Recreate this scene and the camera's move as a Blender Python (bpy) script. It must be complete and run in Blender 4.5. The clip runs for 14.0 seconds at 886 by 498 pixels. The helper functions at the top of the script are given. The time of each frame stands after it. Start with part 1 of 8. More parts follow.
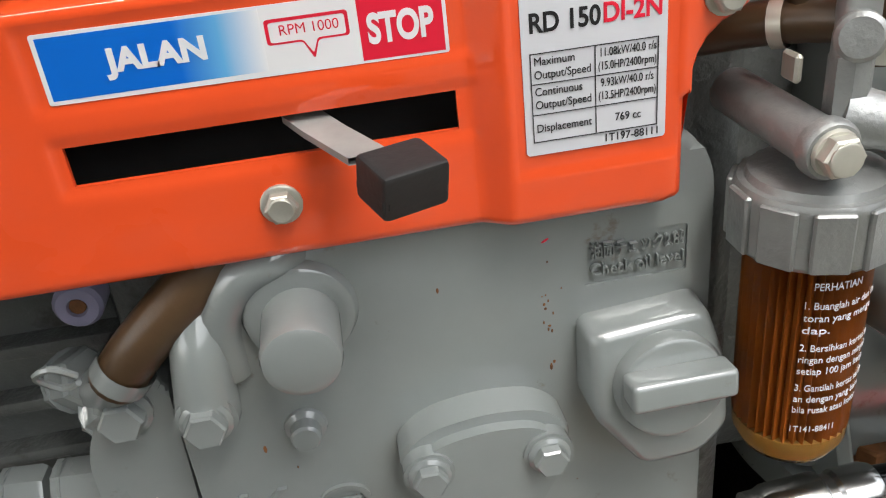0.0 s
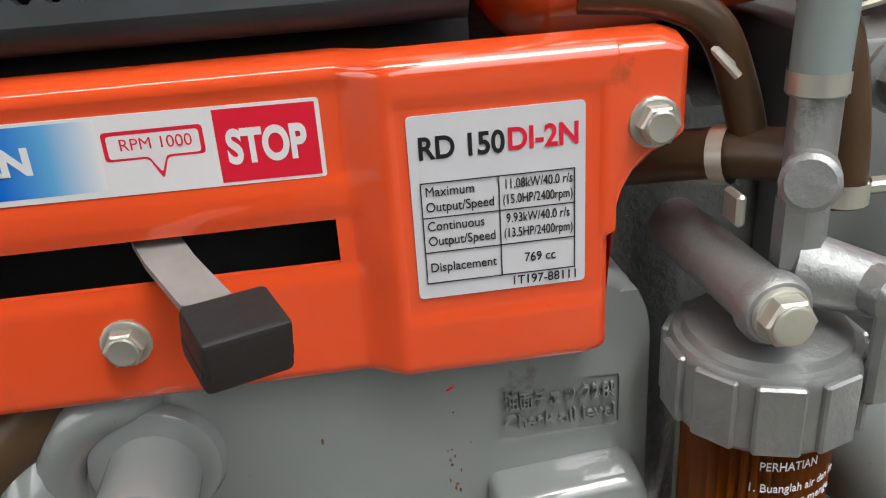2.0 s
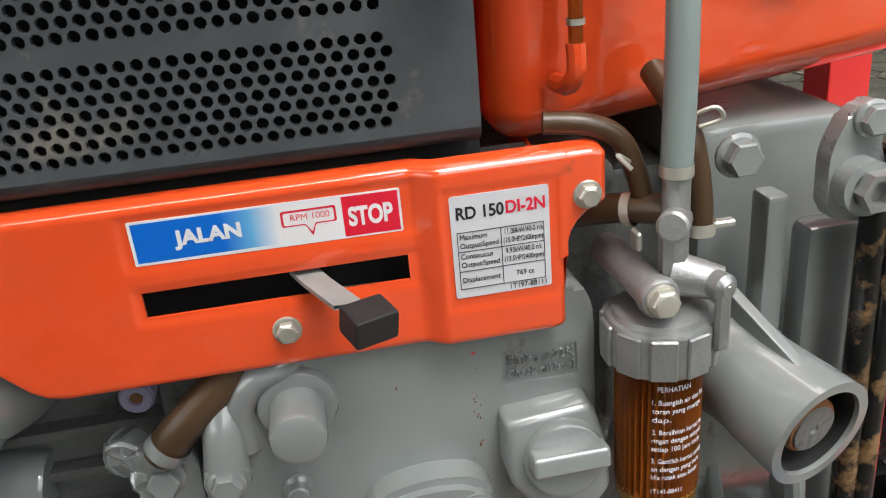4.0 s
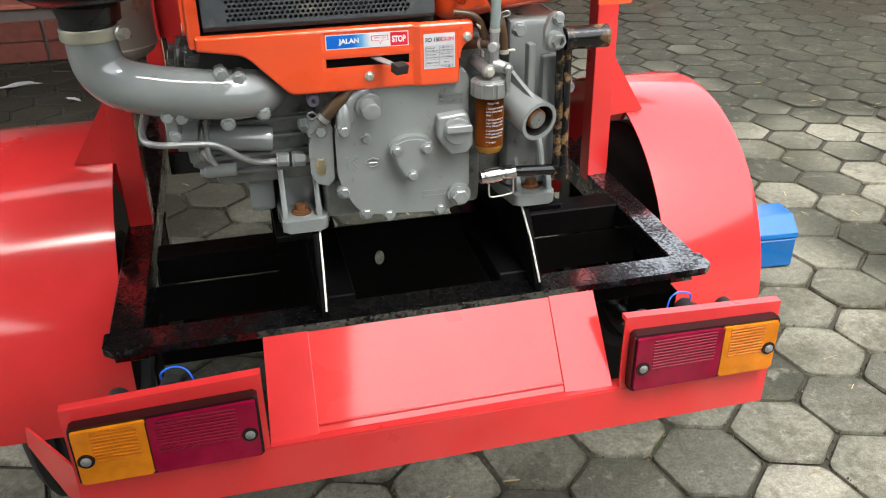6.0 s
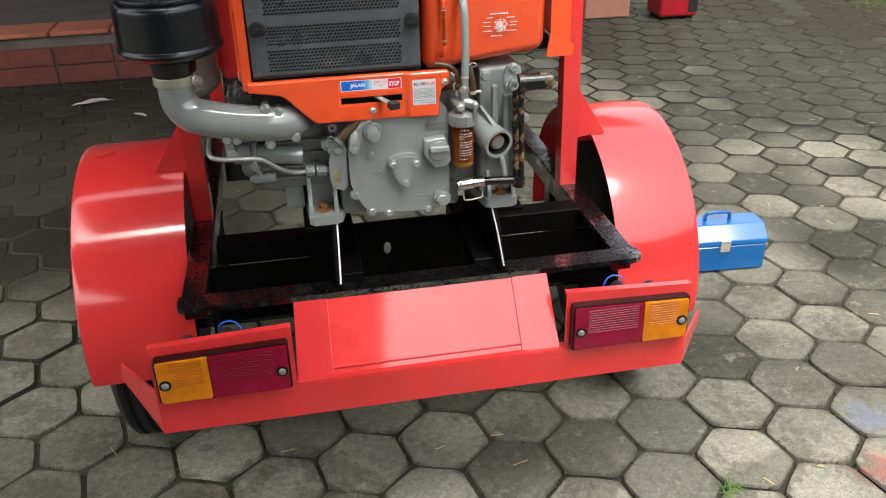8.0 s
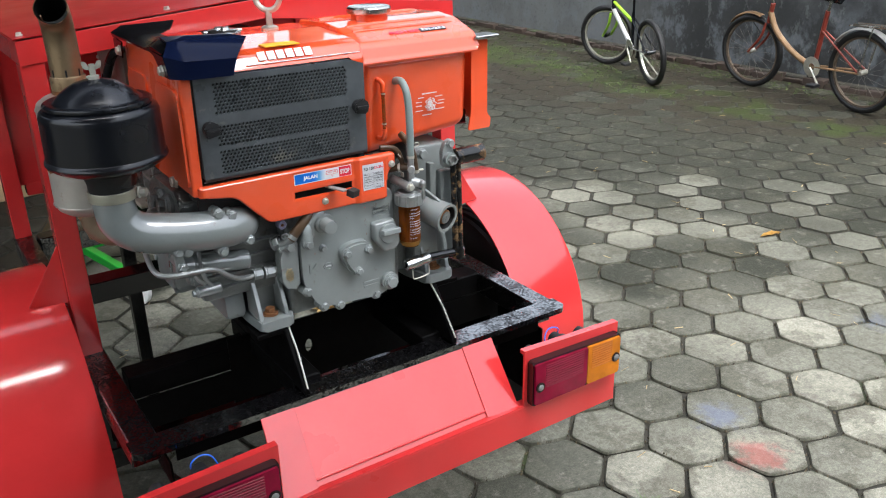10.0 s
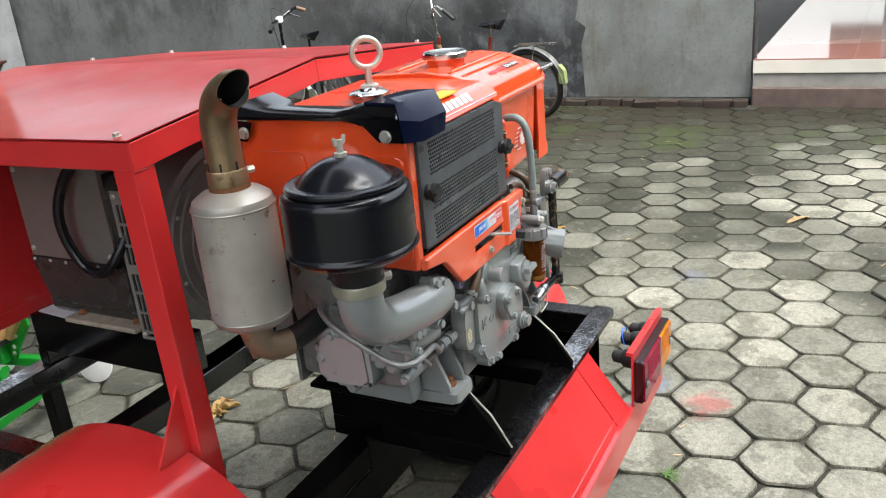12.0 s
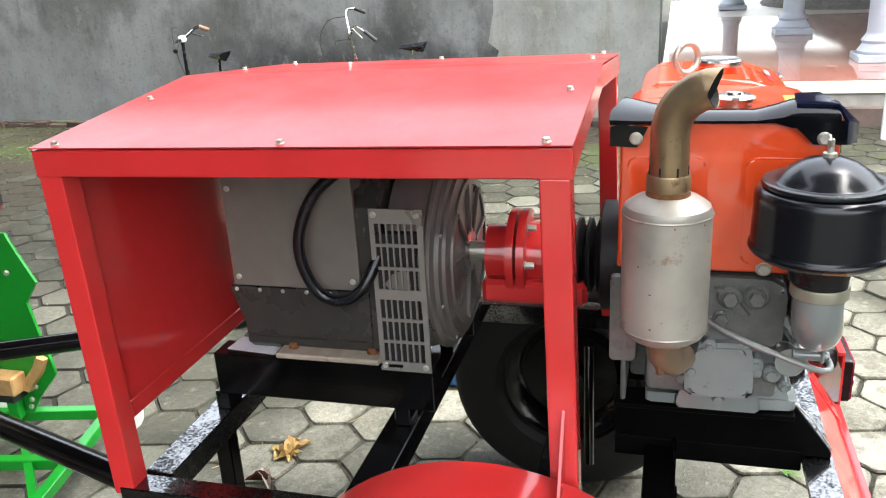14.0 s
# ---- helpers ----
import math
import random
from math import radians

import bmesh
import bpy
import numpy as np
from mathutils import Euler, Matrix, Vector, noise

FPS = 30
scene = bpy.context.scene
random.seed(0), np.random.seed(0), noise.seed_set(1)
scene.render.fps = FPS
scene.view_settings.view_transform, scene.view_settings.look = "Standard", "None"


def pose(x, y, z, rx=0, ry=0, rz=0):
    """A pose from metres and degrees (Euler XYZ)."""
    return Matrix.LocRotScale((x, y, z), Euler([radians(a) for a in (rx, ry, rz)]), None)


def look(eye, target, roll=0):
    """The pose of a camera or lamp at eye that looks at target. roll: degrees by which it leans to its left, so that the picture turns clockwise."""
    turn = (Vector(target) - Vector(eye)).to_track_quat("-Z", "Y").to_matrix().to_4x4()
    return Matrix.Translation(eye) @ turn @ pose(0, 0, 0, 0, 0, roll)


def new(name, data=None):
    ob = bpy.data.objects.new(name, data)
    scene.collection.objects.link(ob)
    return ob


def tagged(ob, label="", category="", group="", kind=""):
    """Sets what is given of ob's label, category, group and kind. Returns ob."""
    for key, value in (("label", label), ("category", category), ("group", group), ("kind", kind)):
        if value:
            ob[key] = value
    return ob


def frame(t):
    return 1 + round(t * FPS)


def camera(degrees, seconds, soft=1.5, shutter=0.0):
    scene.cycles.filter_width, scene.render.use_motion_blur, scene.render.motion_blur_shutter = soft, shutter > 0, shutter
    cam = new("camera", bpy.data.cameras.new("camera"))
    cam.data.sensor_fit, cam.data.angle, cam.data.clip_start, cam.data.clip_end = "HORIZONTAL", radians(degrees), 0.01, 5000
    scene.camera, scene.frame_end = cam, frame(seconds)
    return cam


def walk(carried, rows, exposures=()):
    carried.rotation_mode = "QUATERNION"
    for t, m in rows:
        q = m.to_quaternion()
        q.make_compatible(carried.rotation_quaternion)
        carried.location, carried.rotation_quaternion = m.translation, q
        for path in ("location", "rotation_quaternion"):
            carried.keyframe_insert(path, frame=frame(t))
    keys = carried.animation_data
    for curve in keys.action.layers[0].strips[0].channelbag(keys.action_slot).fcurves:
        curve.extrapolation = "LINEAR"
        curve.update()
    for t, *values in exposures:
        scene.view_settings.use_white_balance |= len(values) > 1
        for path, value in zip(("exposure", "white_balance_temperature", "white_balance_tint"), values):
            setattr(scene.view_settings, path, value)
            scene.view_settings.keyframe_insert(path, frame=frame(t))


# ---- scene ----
cam = camera(55.7, 14.0, soft=1.1)
PATH = [
    (0, (-0.06, -0.263, 1.211), (0.129, 1.483, 0.254), -6.6),
    (0.5, (-0.044, -0.206, 1.187), (0.136, 1.577, 0.3), -4.5),
    (1, (-0.033, -0.191, 1.192), (0.162, 1.605, 0.335), -3.2),
    (1.5, (-0.019, -0.202, 1.198), (0.196, 1.604, 0.367), -3.4),
    (2, (-0.016, -0.218, 1.211), (0.188, 1.593, 0.389), -4.0),
    (2.2, (-0.022, -0.233, 1.22), (0.171, 1.581, 0.402), -4.9),
    (4.3, (-0.072, -0.448, 1.326), (0.201, 1.36, 0.516), -5.1),
    (4.5, (-0.086, -0.531, 1.358), (0.218, 1.269, 0.539), -4.4),
    (5, (-0.108, -0.84, 1.449), (0.237, 0.968, 0.665), -3.1),
    (5.5, (-0.181, -1.06, 1.466), (0.164, 0.737, 0.66), -1.5),
    (6, (-0.273, -1.243, 1.472), (0.14, 0.465, 0.518), -0.7),
    (6.5, (-0.255, -1.43, 1.558), (0.148, 0.233, 0.522), 0.3),
    (7, (-0.203, -1.591, 1.601), (0.16, 0.091, 0.581), 0.0),
    (7.5, (-0.211, -1.666, 1.635), (0.105, 0.045, 0.65), -0.9),
    (7.7, (-0.213, -1.688, 1.645), (0.083, 0.04, 0.682), -1.4),
    (9.8, (-0.741, -1.522, 1.656), (0.169, 0.078, 0.875), -1.3),
    (10, (-0.774, -1.458, 1.653), (0.248, 0.078, 0.88), -1.1),
    (10.5, (-0.923, -1.231, 1.686), (0.267, 0.207, 0.968), -4.5),
    (11, (-1.168, -1.073, 1.66), (0.244, 0.149, 0.944), -4.4),
    (11.5, (-1.408, -0.906, 1.667), (0.163, 0.085, 0.928), -5.1),
    (12, (-1.458, -0.648, 1.671), (0.183, 0.255, 0.97), -5.4),
    (12.5, (-1.576, -0.394, 1.667), (0.117, 0.428, 0.992), -3.0),
    (13, (-1.799, -0.17, 1.696), (-0.036, 0.502, 1.033), -4.8),
    (13.5, (-1.8, 0.065, 1.686), (-0.019, 0.674, 1.009), -4.3),
    (14, (-1.741, 0.267, 1.691), (0.069, 0.785, 1.016), -3.3),
]
walk(cam, [(t, look(eye, target, roll)) for t, eye, target, roll in PATH], [(0.0, 1.95, 6550, 10), (0.5, 2.05, 6550, 10), (1.0, 1.8, 6550, 10), (2.0, 1.66, 6550, 10), (5.0, 2.08, 6550, 10), (6.5, 2.36, 6600, 10), (7.0, 2.48, 6650, 10), (7.5, 2.12, 6700, 10), (10.0, 1.92, 6050, 10), (11.5, 2.04, 6250, 10), (12.0, 2.12, 6300, 10), (13.0, 2.34, 6400, 10), (14.0, 2.86, 6350, 10)])

# ---- light ----
world = bpy.data.worlds.new("sky")
scene.world = world
world.use_nodes = True
wn = world.node_tree
sky = wn.nodes.new("ShaderNodeTexSky")
sky.sky_type = 'NISHITA'
sky.sun_disc = False
sky.sun_elevation = radians(62)
sky.sun_rotation = radians(200)
sky.air_density = 1.6
sky.dust_density = 6.0
sky.ozone_density = 0.6
# overcast: the sky's colour is mostly washed out
haze = wn.nodes.new("ShaderNodeHueSaturation")
haze.inputs["Saturation"].default_value = 0.35
wn.links.new(sky.outputs[0], haze.inputs["Color"])
wn.links.new(haze.outputs[0], wn.nodes["Background"].inputs[0])
wn.nodes["Background"].inputs[1].default_value = 0.15
sun = bpy.data.lights.new("sun", 'SUN')
sun.energy = 0.7
sun.angle = radians(25)
sun.color = (1.0, 0.98, 0.95)
sun_ob = new("sun", sun)
sun_ob.matrix_world = look((1.6, -3.6, 8), (0, 0, 0))


# ---- materials ----
def mat(name, col, rough=0.5, metal=0.0, vary=0.0, scale=20.0, col2=None, bump=0.0, bscale=80.0, coat=0.0,
        rvary=0.0, big=2.0, dirt=None, damount=0.0, dscale=6.0, random_tint=0.0, island=False, alpha=1.0, transmission=0.0, ior=1.45, crough=0.08, bdist=0.002, cior=1.6):
    m = bpy.data.materials.new(name)
    m.use_nodes = True
    nt = m.node_tree
    b = nt.nodes["Principled BSDF"]
    b.inputs["Base Color"].default_value = (*col, 1)
    b.inputs["Roughness"].default_value = rough
    b.inputs["Metallic"].default_value = metal
    b.inputs["Coat Weight"].default_value = coat
    b.inputs["Specular IOR Level"].default_value = 0.5 * (1 - 0.8 * min(1, coat))
    b.inputs["Coat Roughness"].default_value = crough
    b.inputs["Coat IOR"].default_value = cior
    b.inputs["Transmission Weight"].default_value = transmission
    b.inputs["IOR"].default_value = ior
    b.inputs["Alpha"].default_value = alpha
    L = nt.links.new
    tc = nt.nodes.new("ShaderNodeTexCoord")
    if island:
        rand = nt.nodes.new("ShaderNodeNewGeometry").outputs["Random Per Island"]
    else:
        rand = nt.nodes.new("ShaderNodeObjectInfo").outputs["Random"]
    add = nt.nodes.new("ShaderNodeVectorMath")
    add.operation = 'MULTIPLY_ADD'
    comb = nt.nodes.new("ShaderNodeCombineXYZ")
    for i in range(3):
        L(rand, comb.inputs[i])
    L(comb.outputs[0], add.inputs[0])
    add.inputs[1].default_value = (37.0, 19.0, 53.0)
    L(tc.outputs["Object"], add.inputs[2])
    vec = add.outputs[0]

    def tex(s, detail=5.0, rg=0.55):
        n = nt.nodes.new("ShaderNodeTexNoise")
        n.inputs["Scale"].default_value = s
        n.inputs["Detail"].default_value = detail
        n.inputs["Roughness"].default_value = rg
        L(vec, n.inputs["Vector"])
        return n

    def ramp(src, a, c):
        n = nt.nodes.new("ShaderNodeMapRange")
        n.inputs[1].default_value = a
        n.inputs[2].default_value = c
        L(src, n.inputs[0])
        return n.outputs[0]

    def mix(f, a, c):
        n = nt.nodes.new("ShaderNodeMix")
        n.data_type = 'RGBA'
        if hasattr(f, "node"):
            L(f, n.inputs[0])
        else:
            n.inputs[0].default_value = f
        for k, v in ((6, a), (7, c)):
            if hasattr(v, "node"):
                L(v, n.inputs[k])
            else:
                n.inputs[k].default_value = (*v, 1)
        return n.outputs[2]

    out = None
    if vary > 0:
        c2 = col2 or tuple(max(0, v * (1 - vary)) for v in col)
        n1, n2 = tex(scale), tex(big, 4.0)
        ad = nt.nodes.new("ShaderNodeMath")
        ad.operation = 'ADD'
        L(n1.outputs[0], ad.inputs[0])
        L(n2.outputs[0], ad.inputs[1])
        out = mix(ramp(ad.outputs[0], 0.75, 1.25), col, c2)
    if random_tint > 0:
        hsv = nt.nodes.new("ShaderNodeHueSaturation")
        L(ramp2(nt, L, rand, 1 - random_tint, 1 + random_tint), hsv.inputs["Value"])
        if out is None:
            hsv.inputs["Color"].default_value = (*col, 1)
        else:
            L(out, hsv.inputs["Color"])
        out = hsv.outputs[0]
    if dirt:
        d = tex(dscale, 8.0, 0.65)
        lo = 0.5 + (1 - damount) * 0.2
        out = mix(ramp(d.outputs[0], lo, lo + 0.1), out if out is not None else col, dirt)
    if out is not None:
        L(out, b.inputs["Base Color"])
    if rvary > 0:
        r = tex(scale * 0.6)
        mr = nt.nodes.new("ShaderNodeMapRange")
        mr.inputs[1].default_value = 0.3
        mr.inputs[2].default_value = 0.7
        mr.inputs[3].default_value = max(0.02, rough - rvary)
        mr.inputs[4].default_value = min(1, rough + rvary)
        L(r.outputs[0], mr.inputs[0])
        L(mr.outputs[0], b.inputs["Roughness"])
    if bump > 0:
        n = tex(bscale, 6.0)
        bp = nt.nodes.new("ShaderNodeBump")
        bp.inputs["Strength"].default_value = bump
        bp.inputs["Distance"].default_value = bdist
        L(n.outputs[0], bp.inputs["Height"])
        L(bp.outputs[0], b.inputs["Normal"])
    return m


def ramp2(nt, L, src, lo, hi):
    n = nt.nodes.new("ShaderNodeMapRange")
    n.inputs[3].default_value = lo
    n.inputs[4].default_value = hi
    L(src, n.inputs[0])
    return n.outputs[0]


def flecked(m, scale, lo, hi, strength, cior):
    """Gives a paint patches of hard gloss among dull ones, as left by a dry brush."""
    nt = m.node_tree
    b = nt.nodes["Principled BSDF"]
    tc = nt.nodes.new("ShaderNodeTexCoord")
    n1, n2 = nt.nodes.new("ShaderNodeTexNoise"), nt.nodes.new("ShaderNodeTexNoise")
    for n, sc, dt in ((n1, scale, 4.0), (n2, scale * .09, 3.0)):
        n.inputs["Scale"].default_value, n.inputs["Detail"].default_value = sc, dt
        nt.links.new(tc.outputs["Object"], n.inputs["Vector"])
    ad = nt.nodes.new("ShaderNodeMath")
    ad.operation = 'MULTIPLY_ADD'
    nt.links.new(n2.outputs[0], ad.inputs[0])
    ad.inputs[1].default_value = 0.6
    nt.links.new(n1.outputs[0], ad.inputs[2])
    mr = nt.nodes.new("ShaderNodeMapRange")
    mr.inputs[1].default_value, mr.inputs[2].default_value, mr.inputs[4].default_value = lo, hi, strength
    nt.links.new(ad.outputs[0], mr.inputs[0])
    nt.links.new(mr.outputs[0], b.inputs["Coat Weight"])
    b.inputs["Coat IOR"].default_value = cior
    b.inputs["Coat Roughness"].default_value = 0.10


RED = mat("red_trailer_paint", (0.56, 0.028, 0.028), 0.36, vary=0.14, scale=9, rvary=0.10, bump=0.05, bscale=22, coat=1.0, crough=0.12, dirt=(0.42, 0.04, 0.035), damount=0.10, dscale=14)
# the trailer red set darker, with the roof's shade put into its colour
REDROOF = mat("dulled_shade_darkened_roof_red", (0.37, 0.016, 0.017), 0.40, vary=0.16, scale=7, rvary=0.10, bump=0.05, bscale=16, coat=0.45, crough=0.10, cior=1.42, ior=1.2, dirt=(0.58, 0.15, 0.14), damount=0.10, dscale=85)
ORANGE = mat("orange_engine_enamel", (0.76, 0.080, 0.018), 0.32, vary=0.10, scale=14, rvary=0.10, bump=0.045, bscale=40, coat=1.0, crough=0.05, cior=1.75, dirt=(0.34, 0.06, 0.02), damount=0.15, dscale=30)
GREY = mat("grey_engine_enamel", (0.200, 0.220, 0.213), 0.34, vary=0.16, scale=18, rvary=0.10, bump=0.16, bscale=60, bdist=0.0015, coat=1.0, crough=0.07, cior=1.68, dirt=(0.12, 0.085, 0.055), damount=0.30, dscale=34)
GREYC = mat("rough_cast_grey_enamel", (0.118, 0.125, 0.118), 0.40, vary=0.3, scale=40, rvary=0.12, bump=1.0, bscale=160, coat=0.5, crough=0.15, dirt=(0.040, 0.034, 0.027), damount=0.5, dscale=18)
BLACKP = mat("glossy_black_frame_paint", (0.0032, 0.0030, 0.0033), 0.07, vary=0.5, scale=30, rvary=0.04, bump=0.28, bscale=150, bdist=0.0010, ior=1.5)
BLACKM = mat("dull_black_tray_paint", (0.0035, 0.0033, 0.0033), 0.40, vary=0.5, scale=30, rvary=0.08, bump=0.2, bscale=120, ior=1.10)
BLACKS = mat("brushed_black_rail_paint", (0.0036, 0.0034, 0.0038), 0.30, vary=0.5, scale=30, bump=0.35, bscale=200, bdist=0.0012, ior=1.25)
flecked(BLACKS, 170.0, 0.64, 0.92, 1.0, 3.0)
BLACK = mat("black_enamel", (0.0058, 0.0070, 0.0100), 0.24, vary=0.3, scale=15, rvary=0.06, bump=0.04, bscale=60)
MATBLK = mat("matt_black_plastic", (0.012, 0.012, 0.013), 0.5, vary=0.3, scale=40, rvary=0.1, bump=0.12, bscale=200)
RUBBER = mat("black_rubber", (0.008, 0.008, 0.008), 0.6, vary=0.3, scale=30, bump=0.25, bscale=120, dirt=(0.028, 0.025, 0.022), damount=0.2, dscale=12)
# black guard paint with the blue of the reflected sky mixed in
SKYBLACK = mat("sky_tinted_black_enamel", (0.004, 0.007, 0.024), 0.08, vary=0.2, scale=10, ior=1.16)
STEEL = mat("zinc_plated_steel", (0.56, 0.55, 0.48), 0.42, 0.7, vary=0.25, scale=60, rvary=0.12, bump=0.08, bscale=200)
CHROME = mat("chrome", (0.55, 0.55, 0.53), 0.22, 1.0, vary=0.2, scale=40, rvary=0.08)
MUFF = mat("heat_stained_aluminium_paint", (0.41, 0.39, 0.34), 0.40, 0.45, vary=0.40, scale=8, rvary=0.14, bump=0.15, bscale=70, dirt=(0.17, 0.10, 0.05), damount=0.50, dscale=15)
RUSTY = mat("browned_exhaust_steel", (0.36, 0.26, 0.15), 0.42, 0.8, vary=0.4, scale=16, rvary=0.12, bump=0.15, bscale=140, dirt=(0.14, 0.085, 0.045), damount=0.4, dscale=20)
RUST = mat("rusty_nut", (0.22, 0.09, 0.03), 0.8, 0.2, vary=0.5, scale=120, bump=0.4, bscale=300)
ALU = mat("cast_aluminium", (0.34, 0.35, 0.34), 0.42, 0.7, vary=0.3, scale=40, rvary=0.12, bump=0.35, bscale=220, dirt=(0.16, 0.15, 0.125), damount=0.45, dscale=18)
GENG = mat("taupe_generator_enamel", (0.160, 0.143, 0.126), 0.38, 0.2, vary=0.15, scale=20, rvary=0.1, bump=0.06, bscale=90, coat=0.3, crough=0.2)
# taupe taken darker, putting the shade on body and lower housing into the paint
GEND = mat("shade_darkened_taupe_casting", (0.045, 0.042, 0.038), 0.28, 0.25, vary=0.25, scale=20, rvary=0.1, bump=0.2, bscale=120)
SCREEN = mat("dark_slate_screen_paint", (0.084, 0.094, 0.101), 0.36, vary=0.35, scale=30, rvary=0.12, bump=0.15, bscale=150, dirt=(0.15, 0.14, 0.12), damount=0.45, dscale=18)
# near-black for the radiator core, also painted into recesses as their shade
DARKFILL = mat("dark_core_and_recess_shade", (0.010, 0.010, 0.010), 0.8, vary=0.5, scale=60)
WHITE = mat("white_print", (0.66, 0.66, 0.66), 0.4, vary=0.06, scale=40)
WHITEL = mat("white_label", (0.56, 0.57, 0.59), 0.35, vary=0.08, scale=30, dirt=(0.38, 0.30, 0.25), damount=0.12, dscale=60)
INK = mat("black_ink", (0.012, 0.012, 0.013), 0.4)
REDINK = mat("red_ink", (0.62, 0.012, 0.035), 0.35)
BLUEINK = mat("blue_ink", (0.01, 0.10, 0.55), 0.3)
YELLOW = mat("yellow_label", (0.85, 0.45, 0.02), 0.4, vary=0.1)
LENSRB = mat("red_lens_rib", (0.175, 0.002, 0.018), 0.3, vary=0.5, scale=45, ior=1.3)
LAMPH = mat("dark_maroon_lamp_housing", (0.014, 0.005, 0.005), 0.22, vary=0.3, scale=30)
LENSAB = mat("amber_lens_rib", (0.46, 0.125, 0.005), 0.3, vary=0.5, scale=45, ior=1.3)
LENSR = mat("red_lamp_lens", (0.23, 0.002, 0.026), 0.08, vary=0.45, scale=26, ior=1.4)
LENSA = mat("amber_lamp_lens", (0.60, 0.185, 0.006), 0.12, vary=0.4, scale=26, ior=1.4)
AMBERG = mat("amber_sediment_bowl", (0.40, 0.13, 0.015), 0.1, transmission=0.75, vary=0.15, scale=10)
PLEAT = mat("pleated_filter_paper", (0.28, 0.110, 0.026), 0.7, vary=0.35, scale=40)
HOSEG = mat("grey_green_fuel_hose", (0.20, 0.245, 0.235), 0.35, vary=0.15, scale=20)
HOSEB = mat("brown_rubber_hose", (0.066, 0.038, 0.018), 0.32, vary=0.4, scale=24, bump=0.15, bscale=100, dirt=(0.20, 0.13, 0.075), damount=0.3, dscale=40)
BLUE = mat("blue_toolbox_paint", (0.003, 0.085, 0.27), 0.22, vary=0.15, scale=15, coat=0.8)
GREEN = mat("green_machine_paint", (0.007, 0.23, 0.018), 0.35, vary=0.15, scale=12, coat=0.3)
WOODL = mat("raw_timber", (0.50, 0.30, 0.12), 0.7, vary=0.3, scale=25, bump=0.2, bscale=60)
WOODD = mat("dark_carved_wood", (0.09, 0.028, 0.014), 0.4, vary=0.4, scale=20, coat=0.2)
WOODO = mat("orange_varnished_wood", (0.55, 0.26, 0.10), 0.45, vary=0.25, scale=12)
CARD = mat("brown_cardboard", (0.42, 0.30, 0.16), 0.85, vary=0.2, scale=14, dirt=(0.25, 0.16, 0.08), damount=0.3, dscale=8)
TERRA = mat("terracotta_brick_face", (0.15, 0.038, 0.026), 0.75, vary=0.35, scale=18, bump=0.2, bscale=60)


